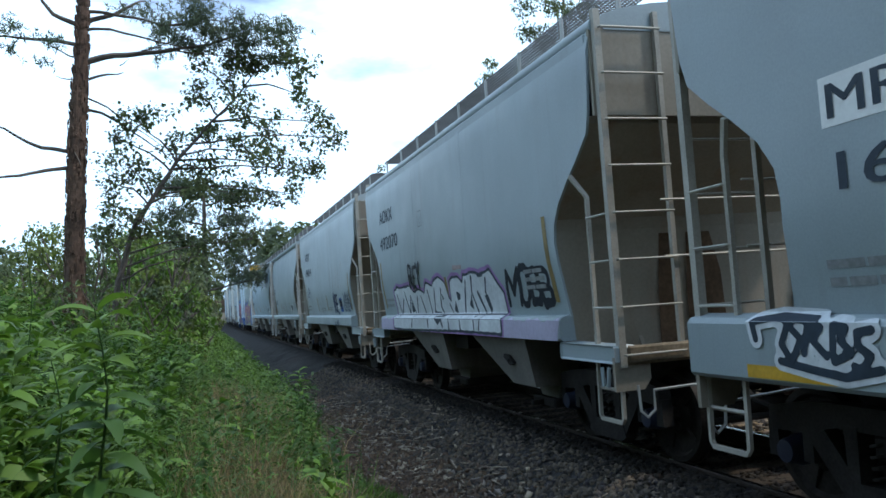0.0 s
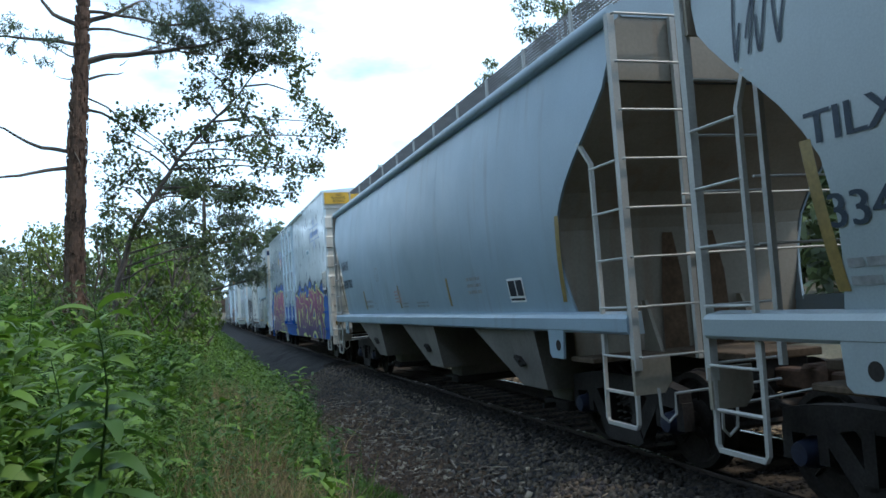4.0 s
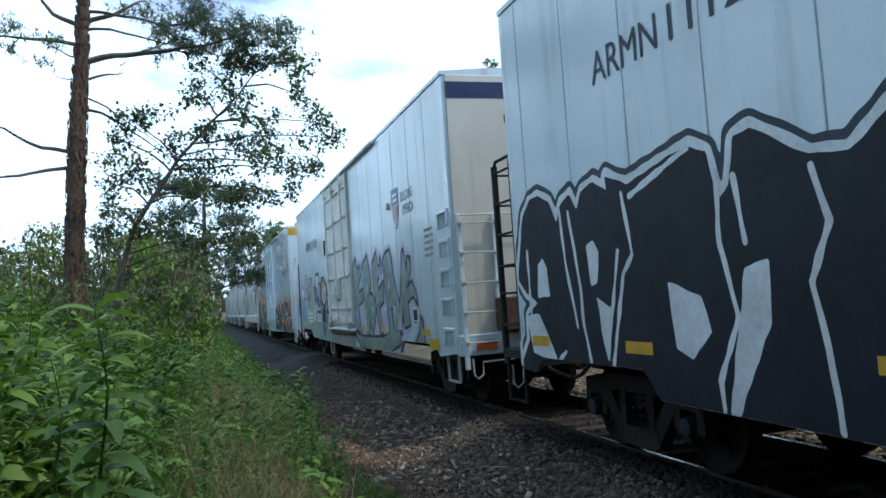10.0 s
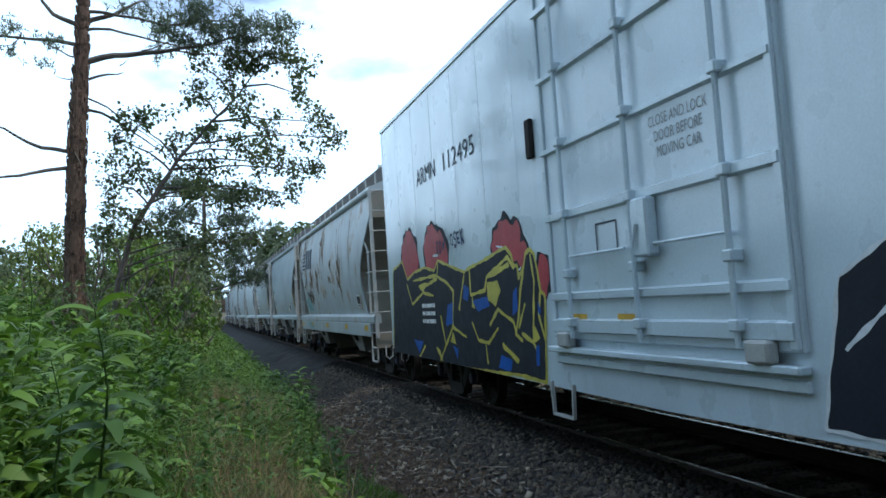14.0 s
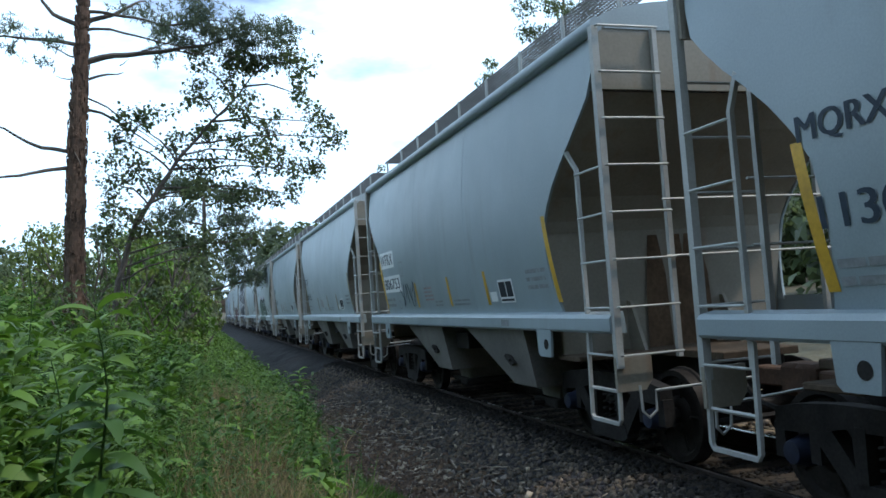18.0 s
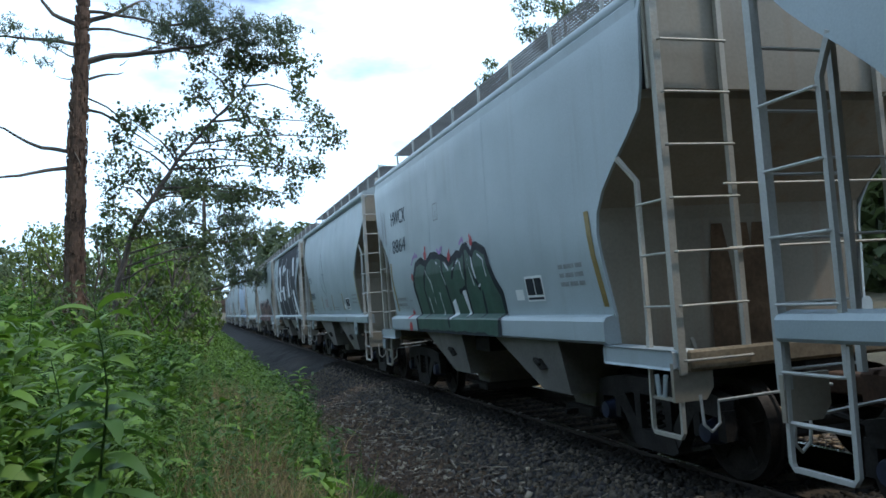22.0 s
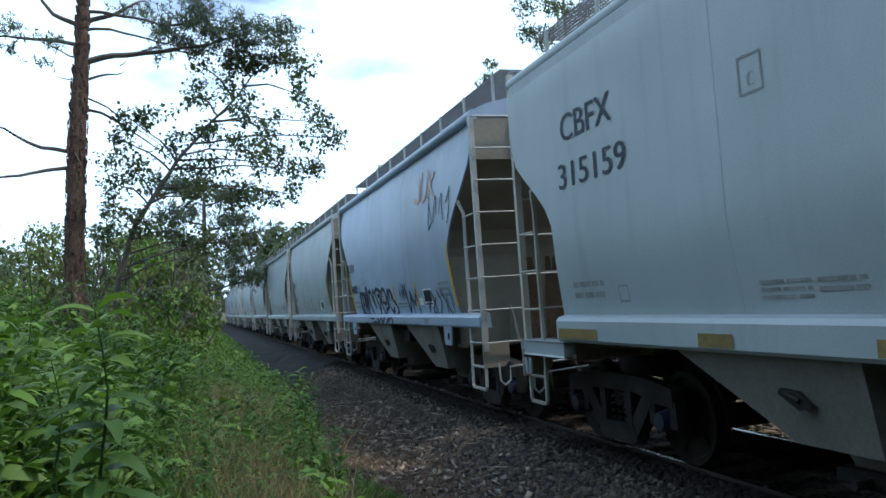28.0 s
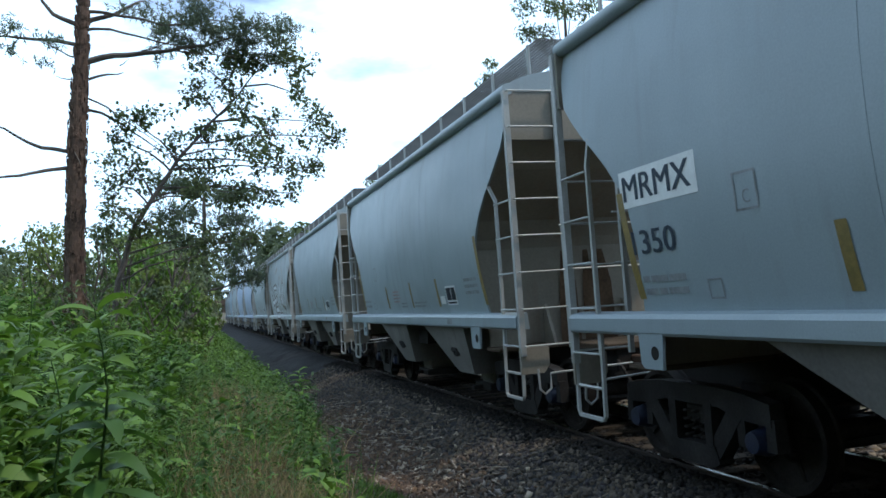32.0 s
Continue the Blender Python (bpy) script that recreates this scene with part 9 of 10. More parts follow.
for k, num in ((6, "111211"), (7, "111186")):
    c = CARS[k]
    write(c, "reporting_mark", "ARMN", 6.85, 5.72, 3.72, 4.02, SLATE, 0.007, 0.008)
    write(c, "car_number", num, 5.55, 4.18, 3.72, 4.02, SLATE, 0.007, 0.008)
    emblem(c, -6.40, 3.18, 0.56, 0.78)
    write(c, "slogan", "BUILDING", -6.85, -7.70, 3.64, 3.82, SLATE, 0.006, 0.004)
    write(c, "slogan", "AMERICA", -6.90, -7.72, 3.38, 3.56, SLATE, 0.006, 0.004)
    end_patch(c, "top_band", -1.55, 1.55, 4.84, 5.10, NAVY, YE, "navy band at the top of the end")
    end_write(c, "EXCESS HEIGHT CAR", -0.62, 0.95, 4.46, 4.58, BLACK, YE)
    end_patch(c, "reflective_strip", -1.36, -1.02, 0.98, 1.12, ORANGE, YE - 0.10, "orange reflector")
    side_recess(c)
    part("air_hose_rack", Shape().box(-1.0, -0.2, -RF_HALF - 0.30, -RF_HALF - 0.06, 1.25, 1.75, 0.02), RUST, c, "rusty end fitting")
# fourth: orange, black and blue letters
c = CARS[8]
c["label"] = "white refrigerator car with orange flame graffiti"
shapes_30 = [[(-2.67, 1.83), (-2.83, 2.02), (-3.12, 2.2), (-3.27, 2.06), (-3.39, 1.81)], [(-3.11, 1.82), (-3.25, 2.08), (-3.51, 2.32), (-3.62, 2.12), (-3.69, 1.8)], [(-3.53, 1.8), (-3.64, 1.97), (-3.84, 2.12), (-3.93, 2.01), (-4, 1.79)], [(-4.17, 1.79), (-4.28, 1.96), (-4.48, 2.12), (-4.57, 2), (-4.65, 1.77)], [(-4.36, 1.78), (-4.51, 2.06), (-4.77, 2.33), (-4.87, 2.09), (-4.95, 1.77)], [(-4.73, 1.77), (-4.83, 1.95), (-5.02, 2.11), (-5.1, 1.99), (-5.16, 1.76)], [(-4.97, 1.7), (-5.05, 1.83), (-5.2, 1.95), (-5.27, 1.87), (-5.32, 1.7)], [(-5.61, 1.99), (-5.69, 2.1), (-5.83, 2.21), (-5.91, 2.13), (-5.97, 1.97)]]
shapes_31 = [[(-5.84, 1.97), (-5.93, 2.14), (-6.1, 2.3), (-6.17, 2.17), (-6.23, 1.95)], [(-6.12, 2.02), (-6.19, 2.1), (-6.31, 2.17), (-6.38, 2.12), (-6.44, 2)], [(-7.28, 2.19), (-7.33, 2.29), (-7.43, 2.39), (-7.48, 2.31), (-7.52, 2.16)], [(-7.41, 2.17), (-7.47, 2.31), (-7.57, 2.44), (-7.61, 2.33), (-7.64, 2.15)]]
paint(c, ORANGE, 0.0042, "orange flames", polys=shapes_30 + shapes_31, grow=0.01)
shapes_32 = [[(-7.54, 2.21), (-7.6, 2.35), (-7.7, 2.49), (-7.73, 2.37), (-7.76, 2.19)], [(-7.68, 2.19), (-7.71, 2.27), (-7.78, 2.34), (-7.81, 2.3), (-7.83, 2.18)], [(-7.84, 1.78), (-7.91, 2.02), (-8.03, 2.24), (-8.07, 2.04), (-8.09, 1.77)], [(-7.95, 1.69), (-8.02, 1.94), (-8.15, 2.19), (-8.17, 1.97), (-8.19, 1.68)], [(-8.04, 1.68), (-8.14, 2.07), (-8.29, 2.44), (-8.3, 2.09), (-8.31, 1.68)], [(-8.2, 1.76), (-8.27, 2.03), (-8.38, 2.29), (-8.39, 2.05), (-8.4, 1.76)], [(-8.31, 1.88), (-8.36, 2.04), (-8.45, 2.2), (-8.47, 2.07), (-8.49, 1.87)], [(-8.59, 1.51), (-8.67, 1.73), (-8.8, 1.93), (-8.84, 1.75), (-8.88, 1.51)]]
shapes_33 = [[(-8.71, 1.51), (-8.79, 1.8), (-8.92, 2.07), (-8.95, 1.82), (-8.98, 1.51)], [(-8.84, 1.44), (-8.92, 1.74), (-9.04, 2.04), (-9.07, 1.77), (-9.08, 1.44)], [(-8.97, 1.37), (-9.02, 1.6), (-9.11, 1.83), (-9.12, 1.63), (-9.12, 1.37)]]
paint(c, ORANGE, 0.0054, "orange flames", polys=shapes_32 + shapes_33, grow=0.01)
lines_34 = [[(-2.83, 2.02), (-3.12, 2.2), (-3.27, 2.06)], [(-4.28, 1.96), (-4.48, 2.12), (-4.57, 2)], [(-5.05, 1.83), (-5.2, 1.95), (-5.27, 1.87)], [(-6.19, 2.1), (-6.31, 2.17), (-6.38, 2.12)], [(-7.6, 2.35), (-7.7, 2.49), (-7.73, 2.37)], [(-8.02, 1.94), (-8.15, 2.19), (-8.17, 1.97)], [(-8.36, 2.04), (-8.45, 2.2), (-8.47, 2.07)], [(-8.92, 1.74), (-9.04, 2.04), (-9.07, 1.77)]]
paint(c, LEMON, 0.0062, "yellow flame edges", runs=lines_34, width=0.02)
shapes_131 = [[(-1.81, 1.12), (-1.96, 1.75), (-2.59, 2.08), (-2.98, 1.87), (-3.33, 1.68), (-3.89, 2.11), (-4.11, 2.13), (-4.23, 2), (-4.08, 1.51), (-4.47, 1.95), (-4.74, 1.9), (-4.8, 1.74), (-5.08, 2), (-5.44, 2.11), (-5.55, 2.08), (-5.66, 1.83), (-6, 1.65), (-5.75, 1.51), (-5.34, 1.44), (-5.09, 1.21), (-4.97, 0.83), (-4.33, 0.83), (-2.98, 0.8), (-1.74, 0.82)]]
shapes_132 = [[(-5.55, 1.98), (-5.93, 1.94), (-6.31, 2.05), (-6.51, 2.2), (-6.72, 2.23), (-6.92, 2.14), (-6.86, 1.96), (-6.7, 1.91), (-6.63, 1.74), (-6.38, 1.51), (-6.6, 1.41), (-6.79, 1.58), (-7.16, 1.59), (-7.35, 1.63), (-7.56, 1.54), (-7.6, 1.37), (-7.51, 1.04), (-7.43, 0.77), (-6.79, 0.75), (-6.32, 0.77), (-5.22, 0.81), (-5.4, 1.22), (-5.83, 1.44), (-6.05, 1.61), (-5.73, 1.87)]]
shapes_133 = [[(-6.99, 2.01), (-7.09, 2.26), (-7.22, 2.32), (-7.36, 2.28), (-7.41, 2.11), (-7.46, 2.09), (-7.85, 2.25), (-7.87, 2.08), (-7.87, 1.85), (-8, 1.6), (-8.08, 1.54), (-8.3, 1.89), (-8.51, 2.14), (-8.77, 2.22), (-8.84, 2.3), (-8.72, 2.07), (-8.41, 1.72), (-8.46, 1.67), (-8.55, 1.75), (-8.83, 1.51), (-9.14, 1.32), (-9.12, 1.06), (-9.28, 1.05), (-9.3, 0.91), (-9.07, 0.79), (-8.41, 0.75), (-7.49, 0.75), (-7.56, 1.16), (-7.72, 1.34), (-7.75, 1.51), (-7.55, 1.86), (-7.43, 1.75), (-7.37, 1.6), (-7.03, 1.64)]]
paint(c, WHITEP, 0.0082, "white outline of the letters", polys=shapes_131 + shapes_132 + shapes_133, grow=0.028)
paint(c, BLACK, 0.0102, "black letters", polys=shapes_131 + shapes_132 + shapes_133)
shapes_134 = [[(-6.53, 1.19), (-6.62, 1.32), (-6.88, 1.4), (-7.12, 1.38), (-7.18, 1.27), (-6.99, 1.02), (-6.88, 0.83), (-6.74, 0.87), (-6.61, 1.03)], [(-7.6, 1.27), (-7.77, 1.27), (-7.87, 1.18), (-7.66, 0.99), (-7.55, 1.07)], [(-8.13, 1.3), (-8.25, 1.35), (-8.31, 1.09), (-8.44, 0.81), (-8.26, 0.79), (-8.2, 1.08)], [(-3.53, 1.68), (-3.83, 1.8), (-3.66, 1.55)], [(-6.12, 1.72), (-6.33, 1.73), (-6.22, 1.59)], [(-3.07, 1.2), (-3.4, 1.38), (-3.36, 1.21)]]
paint(c, ORANGE, 0.0124, "orange fill between the letters", polys=shapes_134)
lines_135 = [[(-2.4, 1.7), (-2.65, 1.37), (-3.2, 1.11)], [(-1.96, 1.32), (-2.39, 1.65)], [(-3.63, 1.17), (-4.12, 1.47), (-4.36, 1.19)], [(-4.46, 1.91), (-4.59, 1.51), (-4.87, 1.2), (-5.13, 1.44)], [(-5.83, 1.93), (-6.17, 1.78), (-6.05, 1.61)], [(-6.49, 1.25), (-6.6, 1.39), (-6.92, 1.44), (-7.23, 1.39), (-7.29, 1.27), (-7.06, 1.02), (-6.88, 0.82)], [(-6.62, 1.51), (-7.01, 1.56), (-7.37, 1.58), (-7.61, 1.43)], [(-7.26, 2.15), (-7.62, 2.1), (-7.81, 2.23)], [(-7.45, 1.87), (-7.53, 1.6), (-7.78, 1.34), (-7.93, 1.18)], [(-7.49, 1.04), (-7.65, 0.97), (-7.9, 1.15)], [(-8.08, 1.51), (-8.28, 1.35), (-8.34, 1.09)]]
paint(c, WHITEP, 0.0122, "white lines in the letters", runs=lines_135, width=0.03)
shapes_136 = [[(-5.93, 1.94), (-6.37, 1.94), (-6.09, 1.84)], [(-7.87, 0.78), (-8.1, 0.94), (-8.26, 0.79)], [(-5.61, 1.3), (-5.9, 1.32), (-6.13, 1.1), (-5.7, 1.23)], [(-5, 1.81), (-5.19, 1.73), (-5.19, 1.51), (-4.99, 1.59)], [(-8.02, 1.35), (-8.19, 1.51), (-8.27, 1.43), (-8.1, 1.38)], [(-2.55, 1.65), (-2.97, 1.42), (-2.57, 1.44)], [(-8.51, 1), (-8.76, 1.06), (-8.84, 0.97), (-8.57, 0.96)]]
paint(c, WHITEP, 0.0123, "white gaps of the letters", polys=shapes_136)
shapes_137 = [[(-7.53, 1.75), (-7.8, 1.85), (-7.85, 1.68), (-7.64, 1.6)], [(-8.39, 1.59), (-8.55, 1.72), (-8.74, 1.56), (-8.53, 1.49)], [(-7.36, 1.51), (-7.54, 1.51), (-7.53, 1.28), (-7.34, 1.27)], [(-3.83, 0.84), (-4.57, 0.84), (-4.43, 0.76), (-3.68, 0.75)], [(-8.63, 0.85), (-8.83, 0.92), (-8.99, 0.81), (-8.67, 0.79)], [(-6.19, 0.97), (-6.52, 0.94), (-6.41, 0.8), (-6.08, 0.83)]]
paint(c, NAVY, 0.0126, "dark blue shading", polys=shapes_137)
shapes_138 = [[(-3.98, 0.93), (-4.24, 0.96), (-4.56, 0.82), (-4.28, 0.8)], [(-7.2, 1.39), (-7.4, 1.38), (-7.39, 1.29), (-7.18, 1.29)], [(-8.44, 1.57), (-8.55, 1.64), (-8.51, 1.51)], [(-8.87, 0.92), (-8.94, 0.97), (-9, 0.88)]]
paint(c, CYAN, 0.0128, "pale blue flecks", polys=shapes_138)
lines_139 = [[(-8.65, 1.31), (-8.94, 1.02)], [(-8.53, 1.2), (-8.7, 1.01)], [(-7.07, 2.1), (-7.16, 2)], [(-7.23, 2.06), (-7.18, 1.94)], [(-8.95, 1.42), (-9.14, 1.3)]]
paint(c, WHITEP, 0.013, "thin white stripes", runs=lines_139, width=0.018)
paint(c, BLACK, 0.0042, "black cloud edge", discs=[(8.07, 2.47, 0.57), (6.57, 2.49, 0.50), (6.16, 2.47, 0.38), (3.61, 2.41, 0.22), (3.36, 2.47, 0.26), (3.09, 2.41, 0.24), (2.9, 2.27, 0.17), (2.32, 2.03, 0.16), (2.3, 1.9, 0.15)], grow=0.06, rough=0.035)
paint(c, RED, 0.0062, "red cloud", discs=[(8.07, 2.47, 0.57), (6.57, 2.49, 0.50), (6.16, 2.47, 0.38), (3.61, 2.41, 0.22), (3.36, 2.47, 0.26), (3.09, 2.41, 0.24), (2.9, 2.27, 0.17), (2.32, 2.03, 0.16), (2.3, 1.9, 0.15)], rough=0.035)
shapes_40 = [[(6.71, 2.5), (6.15, 2.51), (6.3, 2.46)], [(3.4, 2.18), (3.16, 2.25), (3.23, 2.18)], [(3.71, 2.41), (3.43, 2.41), (3.5, 2.36)], [(3.08, 2.07), (2.92, 2.11), (2.97, 2.05)]]
paint(c, WHITEP, 0.0072, "pale streaks in the red", polys=shapes_40)
shapes_41 = [[(9.68, 0.86), (9.35, 2.39), (8.63, 2.52), (8.29, 2.16), (7.82, 2.27), (7.13, 2.32), (6.54, 2.24), (6.31, 2.39), (5.59, 2.24), (5.04, 2.14), (4.75, 2.19), (4.28, 2.24), (3.63, 2.33), (3.38, 2.36), (3.22, 2.26), (3.16, 2.11), (3.05, 2.12), (3.03, 1.96), (2.85, 2.08), (2.76, 2.24), (2.64, 2.28), (2.54, 2.22), (2.48, 2.04), (2.43, 1.78), (2.32, 1.74), (2.44, 0.78), (3.2, 0.81), (6.6, 0.73), (9.72, 0.68)]]
paint(c, LEMON, 0.0082, "yellow outline of the letters", polys=shapes_41, grow=0.035)
paint(c, BLACK, 0.0102, "black letters", polys=shapes_41, grow=-0.01)
lines_42 = [[(8.34, 2.09), (8.03, 1.72), (7.29, 1.91), (6.68, 1.85)], [(7.85, 2.14), (6.48, 2.17), (5.87, 2.02), (5.6, 1.89), (5.74, 1.35), (6.15, 1.05), (6.33, 1.51)], [(6.32, 2.34), (6.42, 2.11), (7.44, 1.98)], [(5.04, 2.12), (5.24, 1.82), (5.37, 1.62)], [(4.8, 2.15), (4.81, 1.81), (4.22, 1.86), (4.12, 2.03), (3.33, 2.25), (3.16, 2.11)], [(4.82, 1.42), (4.6, 1.18), (4.21, 1.15), (3.83, 1.35)], [(4.1, 1.4), (3.78, 1.6), (3.27, 1.44), (3.21, 1.29), (3.04, 1.22)], [(2.87, 2.05), (3, 1.81), (3.1, 1.51), (3.24, 1.28)], [(3.03, 1.3), (2.71, 1.21), (2.59, 1.08)]]
paint(c, LEMON, 0.0122, "yellow lines inside the letters", runs=lines_42, width=0.05)
lines_43 = [[(2.63, 2.22), (2.57, 1.92), (2.63, 1.65), (2.71, 1.21)], [(2.43, 1.78), (2.5, 1.51), (2.38, 1.26)], [(3.12, 1.37), (2.88, 1.66)], [(5.74, 1.35), (5.13, 1.21)], [(4.32, 1.15), (4.29, 0.89)], [(8.15, 0.59), (7.37, 0.99)], [(6.6, 0.73), (6.15, 1.05)]]
paint(c, LEMON, 0.0123, "yellow lines inside the letters", runs=lines_43, width=0.045)
shapes_44 = [[(4.13, 1.96), (3.74, 1.97), (3.63, 1.84), (3.86, 1.64), (4.12, 1.73)], [(4.07, 2.07), (3.31, 2.19), (3.29, 2.12), (4.01, 2.01)], [(3.71, 1.19), (3.17, 0.99), (3.22, 0.93), (3.68, 1.1)], [(2.64, 1.41), (2.49, 1.25), (2.71, 1.21)], [(4.76, 1.8), (4.66, 1.61), (4.79, 1.63)], [(7.6, 2.05), (6.94, 2.08), (7.29, 1.91)], [(6.76, 1.02), (6.49, 0.97), (6.33, 0.75)], [(5.75, 1.29), (5.62, 1.08), (5.9, 1.12)]]
paint(c, LEMON, 0.0124, "yellow patches", polys=shapes_44)
shapes_45 = [[(4.76, 1.73), (4.15, 1.78), (4.06, 1.64), (4.54, 1.58)], [(3.22, 1.82), (3.08, 1.88), (3.12, 1.59), (3.29, 1.51)], [(5.92, 1.68), (5.65, 1.73), (5.73, 1.4), (6.1, 1.34)], [(3.75, 1.02), (3.39, 0.97), (3.47, 0.83), (3.9, 0.84)], [(2.65, 1.17), (2.55, 1.18), (2.57, 0.95), (2.66, 0.94)], [(5.09, 1.97), (4.86, 1.91), (4.96, 1.71), (5.16, 1.77)], [(2.52, 1.71), (2.49, 1.51), (2.43, 1.58)], [(8.05, 1.09), (7.44, 1.08), (7.74, 0.86)], [(5.79, 1.07), (5.52, 1.03), (5.6, 0.87)]]
paint(c, COBALT, 0.0142, "blue patches", polys=shapes_45)
patch(c, "warning_label", [rect(-8.30, -8.86, 1.34, 1.50)], YELLOW, 0.021, "yellow warning label")
yellow_marks(c, (-2.5, -5.9, -8.0), 1.16, 0.021)
for y_ in (1.55, 0.65):
    patch(c, "warning_label", [rect(y_, y_ - 0.30, 1.42, 1.54)], YELLOW, 0.056, "small yellow label")
bars(c, 7.37, 6.60, 1.33, 1.72, 3, DECALW, 7, 0.019)
tag(c, "KOW", 6.35, 5.85, 2.5, 2.74, NAVY, 7, 0.03)
tag(c, "OSEK", 5.6, 4.95, 2.55, 2.78, NAVY, 8, 0.03)
write(c, "reporting_mark", "ARMN", 7.27, 6.15, 3.74, 4.02, SLATE, 0.007, 0.008)
write(c, "car_number", "112495", 5.70, 4.28, 3.74, 4.02, SLATE, 0.007, 0.008)
emblem(c, -7.38, 3.60, 0.58, 0.84)
write(c, "slogan", "BUILDING AMERICA", -6.33, -8.34, 3.34, 3.50, SLATE, 0.006, 0.004)
write(c, "stencil", "CLOSE AND LOCK", -0.10, -0.90, 3.08, 3.17, FAINT, 0.052)
write(c, "stencil", "DOOR BEFORE", -0.17, -0.83, 2.95, 3.04, FAINT, 0.052)
write(c, "stencil", "MOVING CAR", -0.20, -0.80, 2.82, 2.91, FAINT, 0.052)
frame_box(c, 0.95, 0.55, 2.12, 2.40, 0.02, SLATE, "stencil_frame", 0.052)
frame_box(CARS[5], 0.80, 0.42, 1.76, 2.08, 0.02, SLATE, "stencil_frame", 0.055)
bars(CARS[5], 0.76, 0.46, 1.80, 2.04, 4, FAINT, 6, 0.055)
for car_ in CARS[6:8]:
    patch(car_, "notice", [rect(1.05, 0.55, 2.18, 2.46)], DECALW, 0.050, "white notice on the door")
    bars(car_, 1.0, 0.6, 2.2, 2.44, 4, FAINT, 5, 0.052)
    write(car_, "stencil", "SEAL", -0.55, -0.95, 2.52, 2.62, FAINT, 0.052)
    frame_box(car_, -0.60, -0.92, 2.92, 3.10, 0.015, SLATE, "stencil_frame", 0.052)
    patch(car_, "reflective_strip", [rect(-0.45, -0.80, 2.22, 2.36)], YELLOW, 0.052, "orange reflector")

# ---- hoppers behind ----
c = CARS[9]
c["label"] = "old pale covered hopper car with rust streaks"
patch(c, "emblem_bar", [[(5.36, 3.13 + 0.13 * k), (4.62 - 0.05 * k, 3.13 + 0.13 * k), (4.60 - 0.05 * k, 3.20 + 0.13 * k), (5.34, 3.20 + 0.13 * k)] for k in range(5)], SLATE, 0.005, "dark stripes of an emblem")
for k in range(3):
    y_ = 4.50 - 0.52 * k
    patch(c, "emblem_block", [[(y_, 3.12), (y_ - 0.40, 3.12), (y_ - 0.52, 3.76), (y_ - 0.12, 3.76)]], SLATE, 0.007, "dark slanted block of an emblem")
write(c, "reporting_mark", "NS", 4.58, 4.18, 2.60, 2.82, SLATE, 0.007, 0.01)
write(c, "car_number", "244330", 4.55, 3.28, 2.12, 2.34, SLATE, 0.007, 0.01)
rust_blotches = [[(6.46, 4.27), (5.89, 4.16), (5.58, 4.08), (5.92, 3.98), (5.69, 3.77), (5.77, 3.59), (6.07, 3.73), (5.54, 3.14), (5.68, 3.15), (6.11, 3.52), (6.24, 3.77), (6.26, 4.01)], [(4.57, 3.1), (4.32, 3.06), (4.25, 2.9), (4.39, 2.77), (4.49, 2.89)], [(4.91, 2.65), (4.65, 2.7), (4.47, 2.58), (4.66, 2.52), (4.81, 2.48)], [(3.36, 2.89), (3.17, 3.08), (3.09, 3.04), (3.1, 2.82), (2.96, 2.71), (2.8, 2.8), (2.87, 2.27), (3, 2.26), (3.13, 2.38), (3.24, 2.23), (3.41, 2.33), (3.42, 2.61)]]
more_blotches = [[(3.97, 2.45), (3.76, 2.38), (3.69, 2.11), (3.55, 1.98), (3.67, 1.81), (3.81, 2.01), (3.92, 2.21)], [(5.54, 3.14), (5.36, 3.08), (5.42, 2.99)], [(4.39, 3.82), (4.22, 3.82), (4.05, 3.65), (4.28, 3.67)], [(3.42, 2.26), (3.08, 2.14), (3.12, 1.95), (3.32, 1.93), (3.39, 2.08)]]
more_blotches += [[(y + 2.9 - 8.2 * k, z) for y, z in q] for k in (0.5, 1.0) for q in rust_blotches]
rr = random.Random(5)
for mat, lift, many, wide, label in ((TANRUST, 0.0030, 26, 0.05, "tan rust bloom"), (RUSTSTAIN, 0.0044, 15, 0.032, "brown rust that broke through the paint")):
    for q in rust_blotches + more_blotches:
        y0, y1, z0, z1 = min(p[0] for p in q), max(p[0] for p in q), min(p[1] for p in q), max(p[1] for p in q)
        bits = []
        for k in range(many):                # ragged upright runs and flecks
            a, b = rr.gauss((y0 + y1) / 2, (y1 - y0) * 0.27), rr.gauss((z0 + z1) / 2, (z1 - z0) * 0.27)
            w_, h_ = wide * rr.uniform(0.25, 1.3), rr.uniform(0.03, 0.30) * min(1.0, (z1 - z0) * 1.3)
            bits.append([(a + w_, b + h_ * 0.6), (a, b + h_), (a - w_, b + h_ * 0.5), (a - w_ * 0.6, b - h_ * 0.5), (a, b - h_), (a + w_ * 0.8, b - h_ * 0.3)])
        paint(c, mat, lift, label, polys=bits, rough=0.02, step=0.03)
        lift += 0.00006
strokes(c, [[(4.99, 2.06), (5.06, 1.93), (4.97, 1.7)], [(5.1, 1.93), (4.69, 2.06), (4.57, 1.9), (4.83, 1.83)], [(4.55, 2.03), (4.46, 1.68), (4.29, 1.97)], [(4.29, 1.97), (4.2, 1.68), (4.05, 1.87), (4.31, 1.84)], [(4.03, 2.05), (3.97, 1.67)], [(3.98, 2.02), (3.77, 1.89), (3.62, 1.67), (3.96, 1.75)], [(4.61, 2.08), (4.21, 2.1), (3.86, 2.01)]], 0.06, TEAL, 0.0100, "teal hand-sprayed letters")
